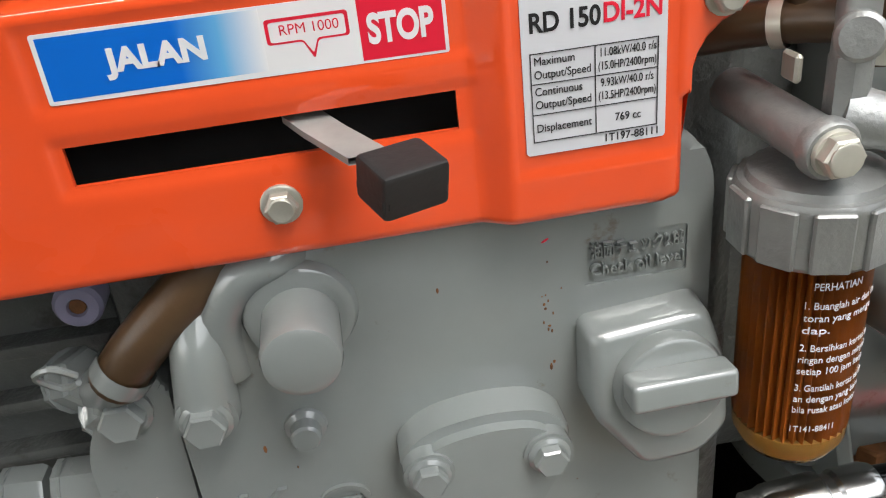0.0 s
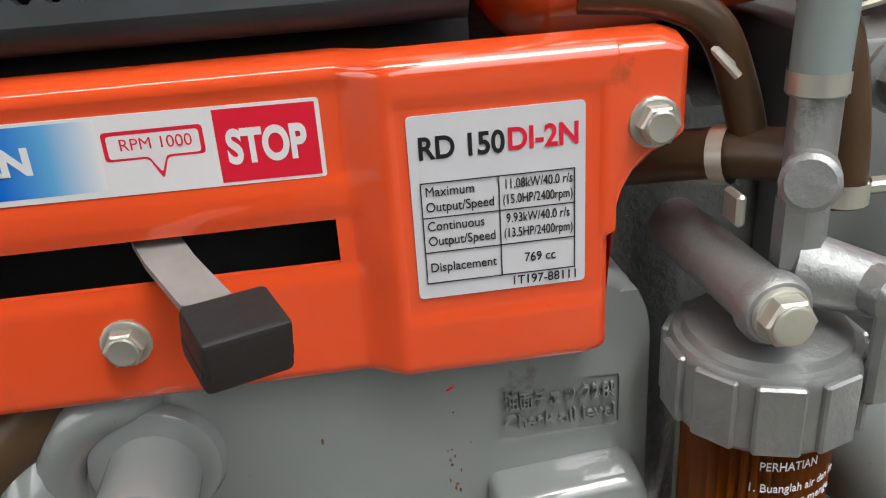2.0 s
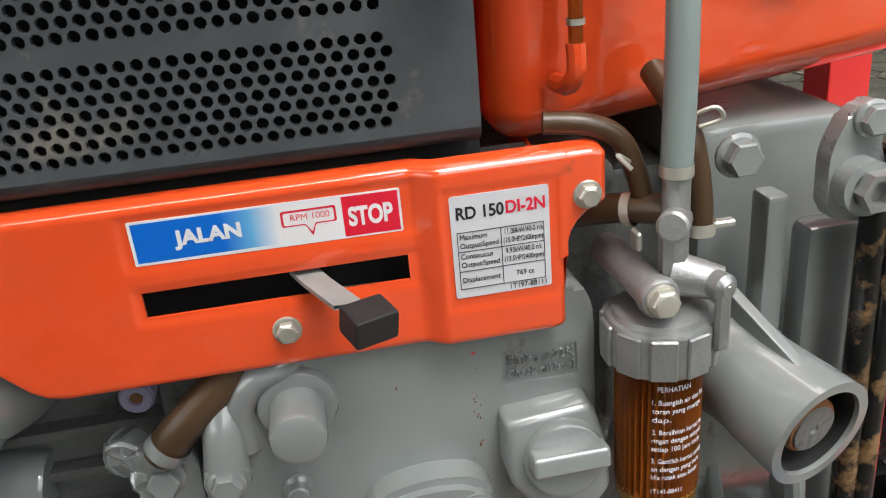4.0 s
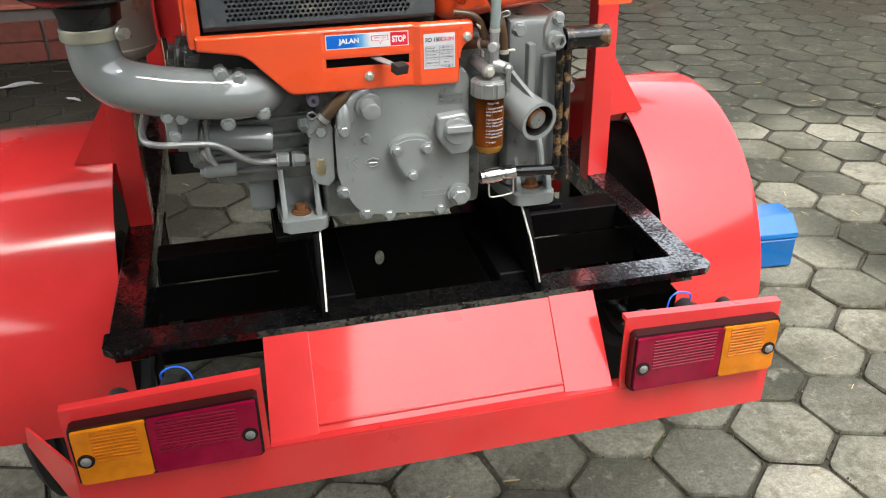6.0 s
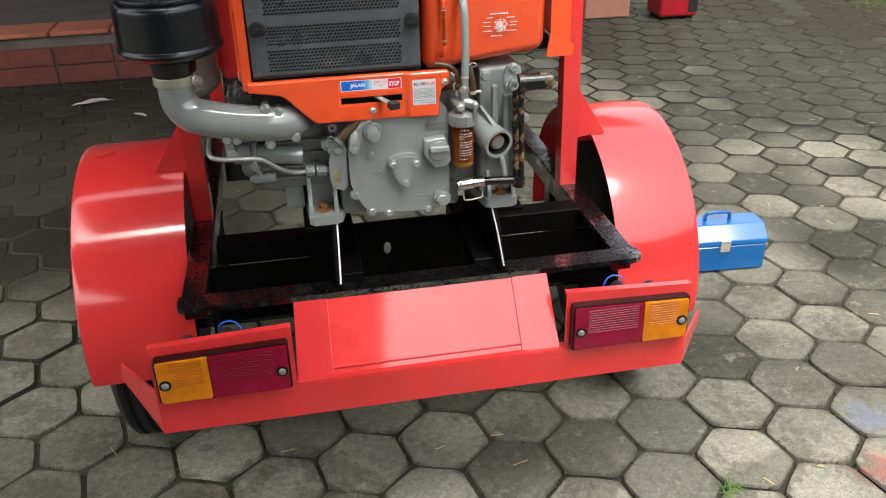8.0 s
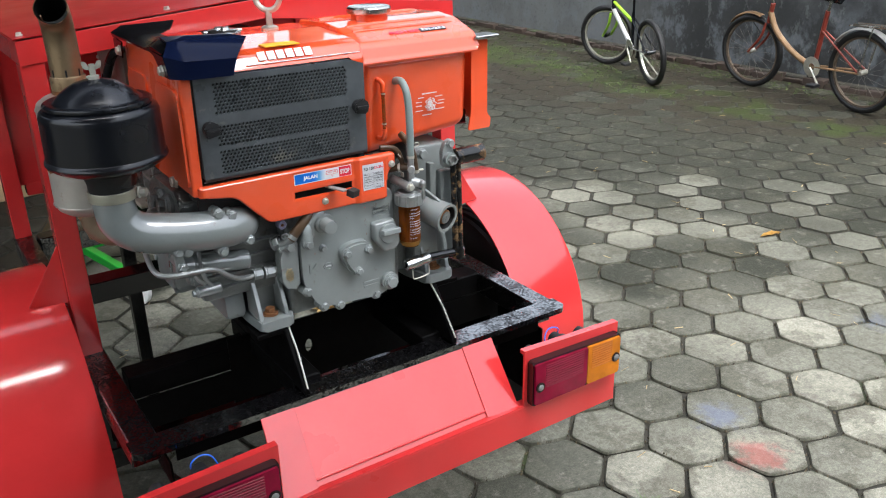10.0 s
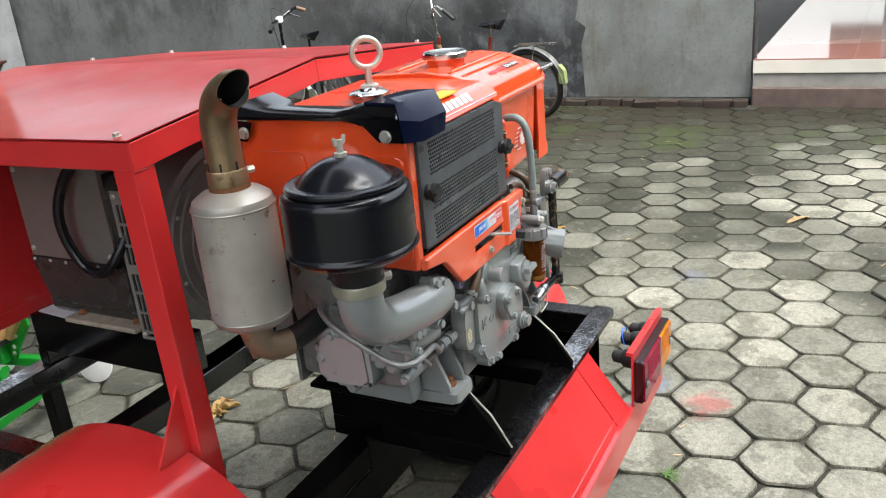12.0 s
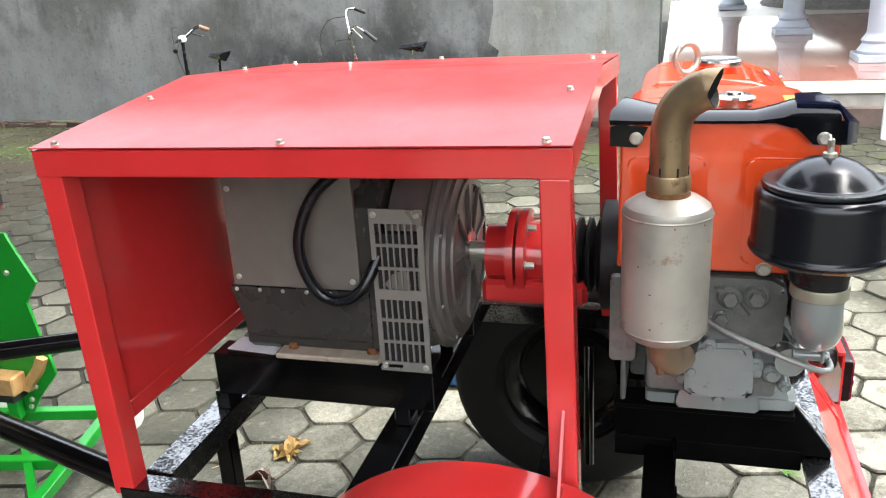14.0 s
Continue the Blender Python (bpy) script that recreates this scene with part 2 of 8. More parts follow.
def paver_mat(name, island):
    """Weathered concrete: tone by piece, by damp and by areas set darker, stains, grain and dirty rims."""
    m = bpy.data.materials.new(name)
    m.use_nodes = True
    nt = m.node_tree
    L = nt.links.new
    b = nt.nodes["Principled BSDF"]
    geo = nt.nodes.new("ShaderNodeNewGeometry")
    info = nt.nodes.new("ShaderNodeObjectInfo")
    rand = geo.outputs["Random Per Island"] if island else info.outputs["Random"]

    def math_(op, *v):
        n = nt.nodes.new("ShaderNodeMath")
        n.operation = op
        for i, x in enumerate(v):
            if hasattr(x, "node"):
                L(x, n.inputs[i])
            else:
                n.inputs[i].default_value = x
        return n.outputs[0]

    def tex(s, detail, rg=0.6):
        n = nt.nodes.new("ShaderNodeTexNoise")
        n.inputs["Scale"].default_value = s
        n.inputs["Detail"].default_value = detail
        n.inputs["Roughness"].default_value = rg
        L(geo.outputs["Position"], n.inputs["Vector"])
        return n.outputs[0]

    def step(x, lo, hi, a=0.0, c=1.0):
        n = nt.nodes.new("ShaderNodeMapRange")
        n.interpolation_type = 'SMOOTHSTEP'
        L(x, n.inputs[0])
        for i, v in enumerate((lo, hi, a, c)):
            n.inputs[i + 1].default_value = v
        return n.outputs[0]

    def mix(f, a, c, mode='MIX'):
        n = nt.nodes.new("ShaderNodeMix")
        n.data_type = 'RGBA'
        n.blend_type = mode
        L(f, n.inputs[0])
        for k, v in ((6, a), (7, c)):
            if hasattr(v, "node"):
                L(v, n.inputs[k])
            else:
                n.inputs[k].default_value = (*v, 1)
        return n.outputs[2]

    # tone: each piece, shifted by damp patches
    tone = math_('ADD', math_('MULTIPLY', rand, 0.52), math_('MULTIPLY', step(tex(0.75, 2.0), 0.36, 0.64), 0.54))
    # darker areas of the yard, the left one damp, and a lighter one, with uneven edges
    for cx_, cy_, rad, amt in ((4.6, 3.0, 2.4, 0.20), (3.3, 5.2, 3.2, 0.30), (0.1, 1.35, 1.1, 0.06), (-1.7, -0.3, 1.5, 0.12), (0.0, -1.0, 1.5, -0.22)):
        d = nt.nodes.new("ShaderNodeVectorMath")
        d.operation = 'DISTANCE'
        L(geo.outputs["Position"], d.inputs[0])
        d.inputs[1].default_value = (cx_, cy_, 0)
        darkening = step(math_('ADD', d.outputs["Value"], math_('MULTIPLY', tex(1.4, 4.0), 1.2)), rad, rad + 1.1, amt, 0.0)
        tone = math_('SUBTRACT', tone, darkening)
    # the yard grows darker towards the wall
    sep = nt.nodes.new("ShaderNodeSeparateXYZ")
    L(geo.outputs["Position"], sep.inputs[0])
    towards = math_('ADD', math_('ADD', sep.outputs[0], math_('MULTIPLY', math_('SUBTRACT', sep.outputs[1], 1.5), 0.45)), math_('MULTIPLY', tex(1.1, 5.0), 1.5))
    tone = math_('SUBTRACT', tone, math_('ADD', step(towards, 3.1, 4.7, 0.0, 0.22), step(towards, 4.2, 5.6, 0.0, 0.40)))
    col = mix(step(tone, 0.10, 0.52), (0.029, 0.030, 0.022), (0.104, 0.103, 0.081))
    col = mix(step(tone, 0.46, 0.98), col, (0.208, 0.202, 0.162))
    stain = math_('MULTIPLY', step(tex(7.5, 9.0, 0.68), 0.50, 0.62), 0.45)
    col = mix(stain, col, (0.050, 0.048, 0.038))
    blot = math_('MULTIPLY', step(tex(3.4, 8.0, 0.62), 0.53, 0.57), 0.50)
    col = mix(blot, col, (0.058, 0.056, 0.040))
    pale = math_('MULTIPLY', step(tex(15.0, 8.0, 0.7), 0.55, 0.66), 0.25)
    col = mix(pale, col, (0.30, 0.290, 0.240))
    grain = step(tex(130.0, 4.0, 0.65), 0.30, 0.70, 0.82, 1.14)
    grain = math_('MULTIPLY', grain, step(tex(42.0, 6.0, 0.75), 0.33, 0.67, 0.80, 1.18))
    grain = math_('MULTIPLY', grain, step(tex(430.0, 3.0, 0.7), 0.34, 0.66, 0.80, 1.20))
    comb = nt.nodes.new("ShaderNodeCombineXYZ")
    for i in range(3):
        L(grain, comb.inputs[i])
    one = nt.nodes.new("ShaderNodeValue")
    one.outputs[0].default_value = 1.0
    col = mix(one.outputs[0], col, comb.outputs[0], 'MULTIPLY')
    if not island:
        tc = nt.nodes.new("ShaderNodeTexCoord")
        flat = nt.nodes.new("ShaderNodeVectorMath")
        flat.operation = 'MULTIPLY'
        L(tc.outputs["Object"], flat.inputs[0])
        flat.inputs[1].default_value = (1, 1, 0)
        ln = nt.nodes.new("ShaderNodeVectorMath")
        ln.operation = 'LENGTH'
        L(flat.outputs[0], ln.inputs[0])
        rim = math_('ADD', ln.outputs["Value"], math_('MULTIPLY', tex(20.0, 7.0, 0.72), 0.075))
        col = mix(math_('MULTIPLY', step(rim, 0.148, 0.176), 0.75), col, (0.036, 0.037, 0.024))
    # a film of brown soil and green algae along the wall, worn off the proudest pieces
    film = math_('MULTIPLY', step(towards, 5.2, 6.2, 0.0, 0.92), step(rand, 0.88, 0.74))
    col = mix(film, col, (0.026, 0.022, 0.015))
    band = math_('MULTIPLY', step(math_('ABSOLUTE', math_('SUBTRACT', sep.outputs[0], 5.15)), 0.55, 0.15), step(tex(1.9, 6.0, 0.7), 0.47, 0.60))
    col = mix(math_('MULTIPLY', band, 0.75), col, (0.032, 0.046, 0.012))
    # old paint spilt on the yard
    for cx_, cy_, rad, tint, amt in ((1.265, -.18, .11, (.30, .085, .075), .5), (1.35, .03, .11, (.11, .13, .20), .5), (2.42, .11, .10, (.10, .12, .17), .4)):
        d = nt.nodes.new("ShaderNodeVectorMath")
        d.operation = 'DISTANCE'
        L(geo.outputs["Position"], d.inputs[0])
        d.inputs[1].default_value = (cx_, cy_, 0)
        col = mix(math_('MULTIPLY', step(math_('ADD', d.outputs["Value"], math_('MULTIPLY', tex(16.0, 6.0, 0.7), 0.30)), rad + .15, rad + .05), amt), col, tint)
    # oily floor in front of the workshop, blackened further to hold the porch's shade
    oil = nt.nodes.new("ShaderNodeVectorMath")
    oil.operation = 'DISTANCE'
    L(geo.outputs["Position"], oil.inputs[0])
    oil.inputs[1].default_value = (-2.6, 3.7, 0)
    col = mix(math_('MULTIPLY', step(math_('ADD', oil.outputs["Value"], math_('MULTIPLY', tex(1.1, 6.0, 0.65), 1.6)), 4.0, 2.9), 0.88), col, (0.014, 0.012, 0.009))
    L(col, b.inputs["Base Color"])
    L(step(tone, 0.1, 0.8, 0.50, 0.78), b.inputs["Roughness"])
    b.inputs["Specular IOR Level"].default_value = 0.12
    bp = nt.nodes.new("ShaderNodeBump")
    bp.inputs["Strength"].default_value = 0.55
    bp.inputs["Distance"].default_value = 0.004
    L(math_('ADD', tex(120.0, 6.0, 0.7), math_('MULTIPLY', tex(14.0, 4.0), 1.3)), bp.inputs["Height"])
    L(bp.outputs[0], b.inputs["Normal"])
    return m


PAVER = paver_mat("weathered_concrete_paver", False)
PAVERI = paver_mat("weathered_concrete_paver_far", True)
JOINT = mat("dark_soil_joint", (0.030, 0.027, 0.018), 0.9, vary=0.5, scale=24, bump=0.8, bscale=90, dirt=(0.035, 0.055, 0.014), damount=0.6, dscale=0.9)


def wall_mat(name, low, mid, high, damp, dry_end=False):
    """Cement plaster: cloudy blotches, vertical run-off streaks, and low damp with shade put into its tone, up to damp
    metres.
    """
    m = bpy.data.materials.new(name)
    m.use_nodes = True
    nt = m.node_tree
    L = nt.links.new
    b = nt.nodes["Principled BSDF"]
    b.inputs["Roughness"].default_value = 0.85
    geo = nt.nodes.new("ShaderNodeNewGeometry")

    def tex(s, detail, sz=1.0, rg=0.6):
        mp = nt.nodes.new("ShaderNodeMapping")
        mp.inputs["Scale"].default_value = (1, 1, sz)
        L(geo.outputs["Position"], mp.inputs["Vector"])
        n = nt.nodes.new("ShaderNodeTexNoise")
        n.inputs["Scale"].default_value = s
        n.inputs["Detail"].default_value = detail
        n.inputs["Roughness"].default_value = rg
        L(mp.outputs[0], n.inputs["Vector"])
        return n.outputs[0]

    def step(x, lo, hi, a=0.0, c=1.0):
        n = nt.nodes.new("ShaderNodeMapRange")
        n.interpolation_type = 'SMOOTHSTEP'
        L(x, n.inputs[0])
        for i, v in enumerate((lo, hi, a, c)):
            n.inputs[i + 1].default_value = v
        return n.outputs[0]

    def mix(f, a, c):
        n = nt.nodes.new("ShaderNodeMix")
        n.data_type = 'RGBA'
        L(f, n.inputs[0])
        for k, v in ((6, a), (7, c)):
            if hasattr(v, "node"):
                L(v, n.inputs[k])
            else:
                n.inputs[k].default_value = (*v, 1)
        return n.outputs[2]

    def mul(a, k):
        n = nt.nodes.new("ShaderNodeMath")
        n.operation = 'MULTIPLY_ADD'
        L(a, n.inputs[0])
        n.inputs[1].default_value = k
        n.inputs[2].default_value = 0.0
        return n

    col = mix(step(tex(1.1, 6.0), 0.38, 0.62), mid, high)
    col = mix(mul(step(tex(5.0, 7.0, 0.22, 0.7), 0.50, 0.68), 0.4).outputs[0], col, low)
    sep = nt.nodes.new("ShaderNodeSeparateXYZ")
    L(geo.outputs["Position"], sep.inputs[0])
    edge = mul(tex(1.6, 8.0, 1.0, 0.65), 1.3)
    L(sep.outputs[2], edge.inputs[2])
    darkening = mul(step(edge.outputs[0], damp + 0.80, damp + 0.30), 0.88).outputs[0]
    if dry_end:
        # the low dark zone dies out along the wall, which is limed and pale low down from there on
        run = mul(tex(0.9, 5.0, 0.5), 1.6)
        L(sep.outputs[1], run.inputs[2])
        dry = step(run.outputs[0], 5.2, 6.8)
        both = nt.nodes.new("ShaderNodeMath")
        both.operation = 'MULTIPLY'
        L(darkening, both.inputs[0])
        L(dry, both.inputs[1])
        less = nt.nodes.new("ShaderNodeMath")
        less.operation = 'SUBTRACT'
        L(darkening, less.inputs[0])
        L(both.outputs[0], less.inputs[1])
        darkening = less.outputs[0]
        col = mix(mul(both.outputs[0], 0.7).outputs[0], col, high)
    col = mix(darkening, col, low)
    if dry_end:
        # salts bleached out above the ground
        salt = nt.nodes.new("ShaderNodeMath")
        salt.operation = 'MULTIPLY'
        L(step(tex(2.3, 9.0, 0.8, 0.70), 0.49, 0.60), salt.inputs[0])
        L(step(edge.outputs[0], 1.45, 0.95), salt.inputs[1])
        col = mix(mul(salt.outputs[0], 0.6).outputs[0], col, (0.120, 0.135, 0.145))
    col = mix(mul(step(tex(7.0, 9.0, 0.6, 0.7), 0.56, 0.64), 0.45).outputs[0], col, high)
    col = mix(mul(step(tex(30.0, 5.0), 0.52, 0.75), 0.4).outputs[0], col, low)
    L(col, b.inputs["Base Color"])
    bp = nt.nodes.new("ShaderNodeBump")
    bp.inputs["Strength"].default_value = 0.4
    bp.inputs["Distance"].default_value = 0.006
    L(tex(28.0, 7.0), bp.inputs["Height"])
    L(bp.outputs[0], b.inputs["Normal"])
    return m


# wall tones hold overhead shade as well as the plaster's own stains
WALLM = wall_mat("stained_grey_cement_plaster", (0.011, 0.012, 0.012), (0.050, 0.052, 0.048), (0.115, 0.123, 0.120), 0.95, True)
PATCHM = wall_mat("lighter_cement_patch", (0.074, 0.062, 0.032), (0.118, 0.124, 0.113), (0.175, 0.186, 0.174), 0.10)
TILE = mat("glossy_blush_tile", (0.40, 0.25, 0.20), 0.07, vary=0.10, scale=3)
TILEP = mat("glossy_rose_tile", (0.30, 0.13, 0.10), 0.08, vary=0.2, scale=3)
STEP = mat("cement_step", (0.30, 0.28, 0.25), 0.8, vary=0.3, scale=10, bump=0.2)
COLM = mat("grey_painted_column", (0.42, 0.45, 0.50), 0.5, vary=0.15, scale=6)


# ---- mesh tools ----
def box(bm, x0, x1, y0, y1, z0, z1, bev=0.0, m=None, seg=1):
    r = bmesh.ops.create_cube(bm, size=1)
    vs = r["verts"]
    for v in vs:
        v.co = Vector((x0 + (v.co.x + .5) * (x1 - x0), y0 + (v.co.y + .5) * (y1 - y0), z0 + (v.co.z + .5) * (z1 - z0)))
    if bev > 0:
        es = {e for v in vs for e in v.link_edges}
        rr = bmesh.ops.bevel(bm, geom=list(es), offset=bev, segments=seg, affect='EDGES', profile=0.5)
        vs = list({v for f in rr["faces"] for v in f.verts} | {v for v in vs if v.is_valid})
    if m is not None:
        bmesh.ops.transform(bm, matrix=m, verts=vs)
    return vs


def axis_m(p, d):
    return Matrix.Translation(p) @ Vector(d).to_track_quat('Z', 'Y').to_matrix().to_4x4()


def lathe(bm, prof, n=24, m=None, cap=True):
    """prof: (radius, height) rows from bottom to top round the local z axis."""
    rings = []
    for r, z in prof:
        ring = []
        for i in range(n):
            a = 2 * math.pi * i / n
            co = Vector((r * math.cos(a), r * math.sin(a), z))
            ring.append(bm.verts.new(m @ co if m is not None else co))
        rings.append(ring)
    for a, b in zip(rings, rings[1:]):
        for i in range(n):
            j = (i + 1) % n
            bm.faces.new((a[i], a[j], b[j], b[i]))
    if cap:
        if prof[0][0] > 1e-5:
            bm.faces.new(rings[0][::-1])
        if prof[-1][0] > 1e-5:
            bm.faces.new(rings[-1])
    return rings


def cyl(bm, p0, p1, r0, r1=None, n=20, bev=0.0):
    p0, p1 = Vector(p0), Vector(p1)
    h = (p1 - p0).length
    r1 = r0 if r1 is None else r1
    prof = [(r0, 0), (r1, h)] if bev <= 0 else [(r0 - bev, 0), (r0, bev), (r1, h - bev), (r1 - bev, h)]
    lathe(bm, prof, n, axis_m(p0, p1 - p0))


def smooth_path(pts, n=6):
    """Catmull-Rom through the points."""
    P = [Vector(p) for p in pts]
    Q = [P[0] * 2 - P[1]] + P + [P[-1] * 2 - P[-2]]
    out = []
    for i in range(1, len(Q) - 2):
        for k in range(n):
            t = k / n
            a, b, c, d = Q[i - 1:i + 3]
            out.append(0.5 * (2 * b + (c - a) * t + (2 * a - 5 * b + 4 * c - d) * t * t + (3 * b - a - 3 * c + d) * t ** 3))
    out.append(P[-1])
    return out


def tube(bm, pts, r, n=12, smooth=6, cap=True, inner=0.0):
    P = smooth_path(pts, smooth) if smooth else [Vector(p) for p in pts]
    R = r if callable(r) else (lambda t: r)
    up = None
    rings = []
    for i, p in enumerate(P):
        d = (P[min(i + 1, len(P) - 1)] - P[max(i - 1, 0)]).normalized()
        if up is None:
            up = d.orthogonal().normalized()
        up = (up - d * up.dot(d)).normalized()
        s = d.cross(up)
        rr = R(i / (len(P) - 1))
        rings.append([bm.verts.new(p + (up * math.cos(2 * math.pi * k / n) + s * math.sin(2 * math.pi * k / n)) * rr) for k in range(n)])
    for a, b in zip(rings, rings[1:]):
        for i in range(n):
            j = (i + 1) % n
            bm.faces.new((a[i], a[j], b[j], b[i]))
    if cap:
        bm.faces.new(rings[0][::-1])
        bm.faces.new(rings[-1])
    return rings


def prism(bm, poly, depth, m=None, bev=0.0, seg=2, top_only=False):
    """A flat polygon (x, y) raised to z=depth, in the local frame m."""
    lo = [bm.verts.new((x, y, 0)) for x, y in poly]
    hi = [bm.verts.new((x, y, depth)) for x, y in poly]
    n = len(poly)
    fs = [bm.faces.new(lo[::-1]), bm.faces.new(hi)]
    for i in range(n):
        j = (i + 1) % n
        fs.append(bm.faces.new((lo[i], lo[j], hi[j], hi[i])))
    vs = lo + hi
    if bev > 0:
        es = list(fs[1].edges) if top_only else list({e for f in fs for e in f.edges})
        rr = bmesh.ops.bevel(bm, geom=es, offset=bev, segments=seg, affect='EDGES', profile=0.5)
        vs = list({v for f in rr["faces"] for v in f.verts} | {v for v in vs if v.is_valid})
    if m is not None:
        bmesh.ops.transform(bm, matrix=m, verts=vs)
    return vs


def rounded(poly, r, seg=4):
    """Rounds the corners of a polygon."""
    out = []
    n = len(poly)
    for i in range(n):
        a, b, c = (Vector(poly[(i + k) % n]) for k in (-1, 0, 1))
        u, w = (a - b), (c - b)
        rr = min(r, u.length * .45, w.length * .45)
        p, q = b + u.normalized() * rr, b + w.normalized() * rr
        for k in range(seg + 1):
            t = k / seg
            out.append(tuple((1 - t) ** 2 * p + 2 * t * (1 - t) * b + t * t * q))
    return out


# local frame whose x is world x, y is world z, and which rises towards the rear of the trailer (-y)
def rear(y=0.0):
    return Matrix.Translation((0, y, 0)) @ Matrix(((1, 0, 0, 0), (0, 0, -1, 0), (0, 1, 0, 0), (0, 0, 0, 1)))


# local frame on the left flank: x is world -y, y is world z, rises towards -x
def flank(x=0.0):
    return Matrix.Translation((x, 0, 0)) @ Matrix(((0, 0, -1, 0), (-1, 0, 0, 0), (0, 1, 0, 0), (0, 0, 0, 1)))


def bolt(bm, p, d, r=0.0075, h=0.007, flange=1.35, washer=True):
    m = axis_m(p, d)
    if washer:
        lathe(bm, [(r * flange, 0), (r * flange, r * .22), (r * 1.12, r * .38)], 16, m)
    a = [(r * 1.08 * math.cos(math.pi / 3 * i), r * 1.08 * math.sin(math.pi / 3 * i)) for i in range(6)]
    lo = [bm.verts.new(m @ Vector((x, y, 0))) for x, y in a]
    mi = [bm.verts.new(m @ Vector((x, y, h * .88))) for x, y in a]
    hi = [bm.verts.new(m @ Vector((x * .88, y * .88, h))) for x, y in a]
    dish = [bm.verts.new(m @ Vector((x * .6, y * .6, h * .97))) for x, y in a]
    for A, B in ((lo, mi), (mi, hi), (hi, dish)):
        for i in range(6):
            j = (i + 1) % 6
            bm.faces.new((A[i], A[j], B[j], B[i]))
    bm.faces.new(dish)


def mesh_from(bm, name, material, angle=35):
    bmesh.ops.recalc_face_normals(bm, faces=bm.faces[:])
    me = bpy.data.meshes.new(name)
    bm.to_mesh(me)
    bm.free()
    for mm in (material if isinstance(material, (list, tuple)) else [material]):
        me.materials.append(mm)
    me.shade_smooth()
    me.set_sharp_from_angle(angle=radians(angle))
    return me


def part(name, bm, material, parent=None, label="", angle=35):
    ob = new(name, mesh_from(bm, name, material, angle))
    if len(ob.data.polygons) > 8 and angle == 35:
        wnm = ob.modifiers.new("even_shading", 'WEIGHTED_NORMAL')
        wnm.weight, wnm.keep_sharp = 100, True
    if parent is not None:
        ob.parent = parent
    if label:
        ob["label"] = label
    return ob


def thing(name, label, category, at=(0, 0, 0), group="", kind=""):
    ob = new(name)
    ob.location = at
    ob.empty_display_size = 0.05
    return tagged(ob, label, category, group, kind)


def BM():
    return bmesh.new()


def text_mesh(s, size, m, extrude=0.0001, align='LEFT', bold=0.0, width=None, shear=0.0):
    """Lettering as a bmesh, in the local frame m; width squeezes or stretches it to that length."""
    cu = bpy.data.curves.new("t", 'FONT')
    cu.body, cu.size, cu.extrude, cu.align_x, cu.offset, cu.shear = s, size, extrude, align, bold, shear
    ob = bpy.data.objects.new("t", cu)
    scene.collection.objects.link(ob)
    bpy.context.view_layer.update()
    me = bpy.data.meshes.new_from_object(ob.evaluated_get(bpy.context.evaluated_depsgraph_get()))
    bm = bmesh.new()
    bm.from_mesh(me)
    bpy.data.objects.remove(ob)
    bpy.data.meshes.remove(me)
    if width and bm.verts:
        xs = [v.co.x for v in bm.verts]
        k = width / max(1e-6, max(xs) - min(xs))
        for v in bm.verts:
            v.co.x *= k
    bmesh.ops.transform(bm, matrix=m, verts=bm.verts)
    return bm


def put_text(parent, name, s, x, z, size, material, y, width=None, bold=0.0, align='LEFT'):
    bm = text_mesh(s, size, Matrix.Translation((x, y, z)) @ rear(0), bold=bold, width=width, align=align)
    return part(name, bm, material, parent)


def cut(bm_a, bm_b):
    """bm_a with bm_b taken out of it."""
    obs = []
    for b in (bm_a, bm_b):
        bmesh.ops.recalc_face_normals(b, faces=b.faces[:])
        me = bpy.data.meshes.new("c")
        b.to_mesh(me)
        b.free()
        ob = bpy.data.objects.new("c", me)
        scene.collection.objects.link(ob)
        obs.append(ob)
    md = obs[0].modifiers.new("b", 'BOOLEAN')
    md.operation, md.solver, md.object = 'DIFFERENCE', 'EXACT', obs[1]
    bpy.context.view_layer.update()
    me = bpy.data.meshes.new_from_object(obs[0].evaluated_get(bpy.context.evaluated_depsgraph_get()))
    out = bmesh.new()
    out.from_mesh(me)
    bpy.data.meshes.remove(me)
    for o in obs:
        d = o.data
        bpy.data.objects.remove(o)
        bpy.data.meshes.remove(d)
    return out


# ---- large structure ----
def sheet(x0, x1, y0, y1, z):
    bm = BM()
    bm.faces.new([bm.verts.new(p) for p in ((x0, y0, z), (x1, y0, z), (x1, y1, z), (x0, y1, z))])
    return bm


ground = part("ground", sheet(-60, 60, -60, 60, -0.012), JOINT)
tagged(ground, "dark damp soil showing between the pavers", "ground", kind="structure")

WX = 6.45
FOOTM = mat("mossy_brown_brick", (0.040, 0.026, 0.018), 0.85, vary=0.5, scale=14, bump=0.6, bscale=50, dirt=(0.035, 0.05, 0.014), damount=0.5, dscale=7)
bm = BM()
box(bm, WX, WX + 0.2, 0.40, 16, -0.02, 3.9)
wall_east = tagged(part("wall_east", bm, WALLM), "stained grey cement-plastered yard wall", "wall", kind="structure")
bm = BM()
pts = [(1.95, 0.06), (1.98, 0.55), (1.93, 0.72), (2.03, 0.80), (1.97, 1.10), (1.99, 3.9), (0.42, 3.9), (0.42, 0.06)]
prism(bm, [(-y, z) for y, z in pts], 0.007, flank(WX + .001))
part("plaster_patch", bm, PATCHM, wall_east, "lighter newer cement patch")
bm = BM()
box(bm, WX - 0.10, WX - 0.002, 0.42, 16, -0.02, 0.055, 0.01)
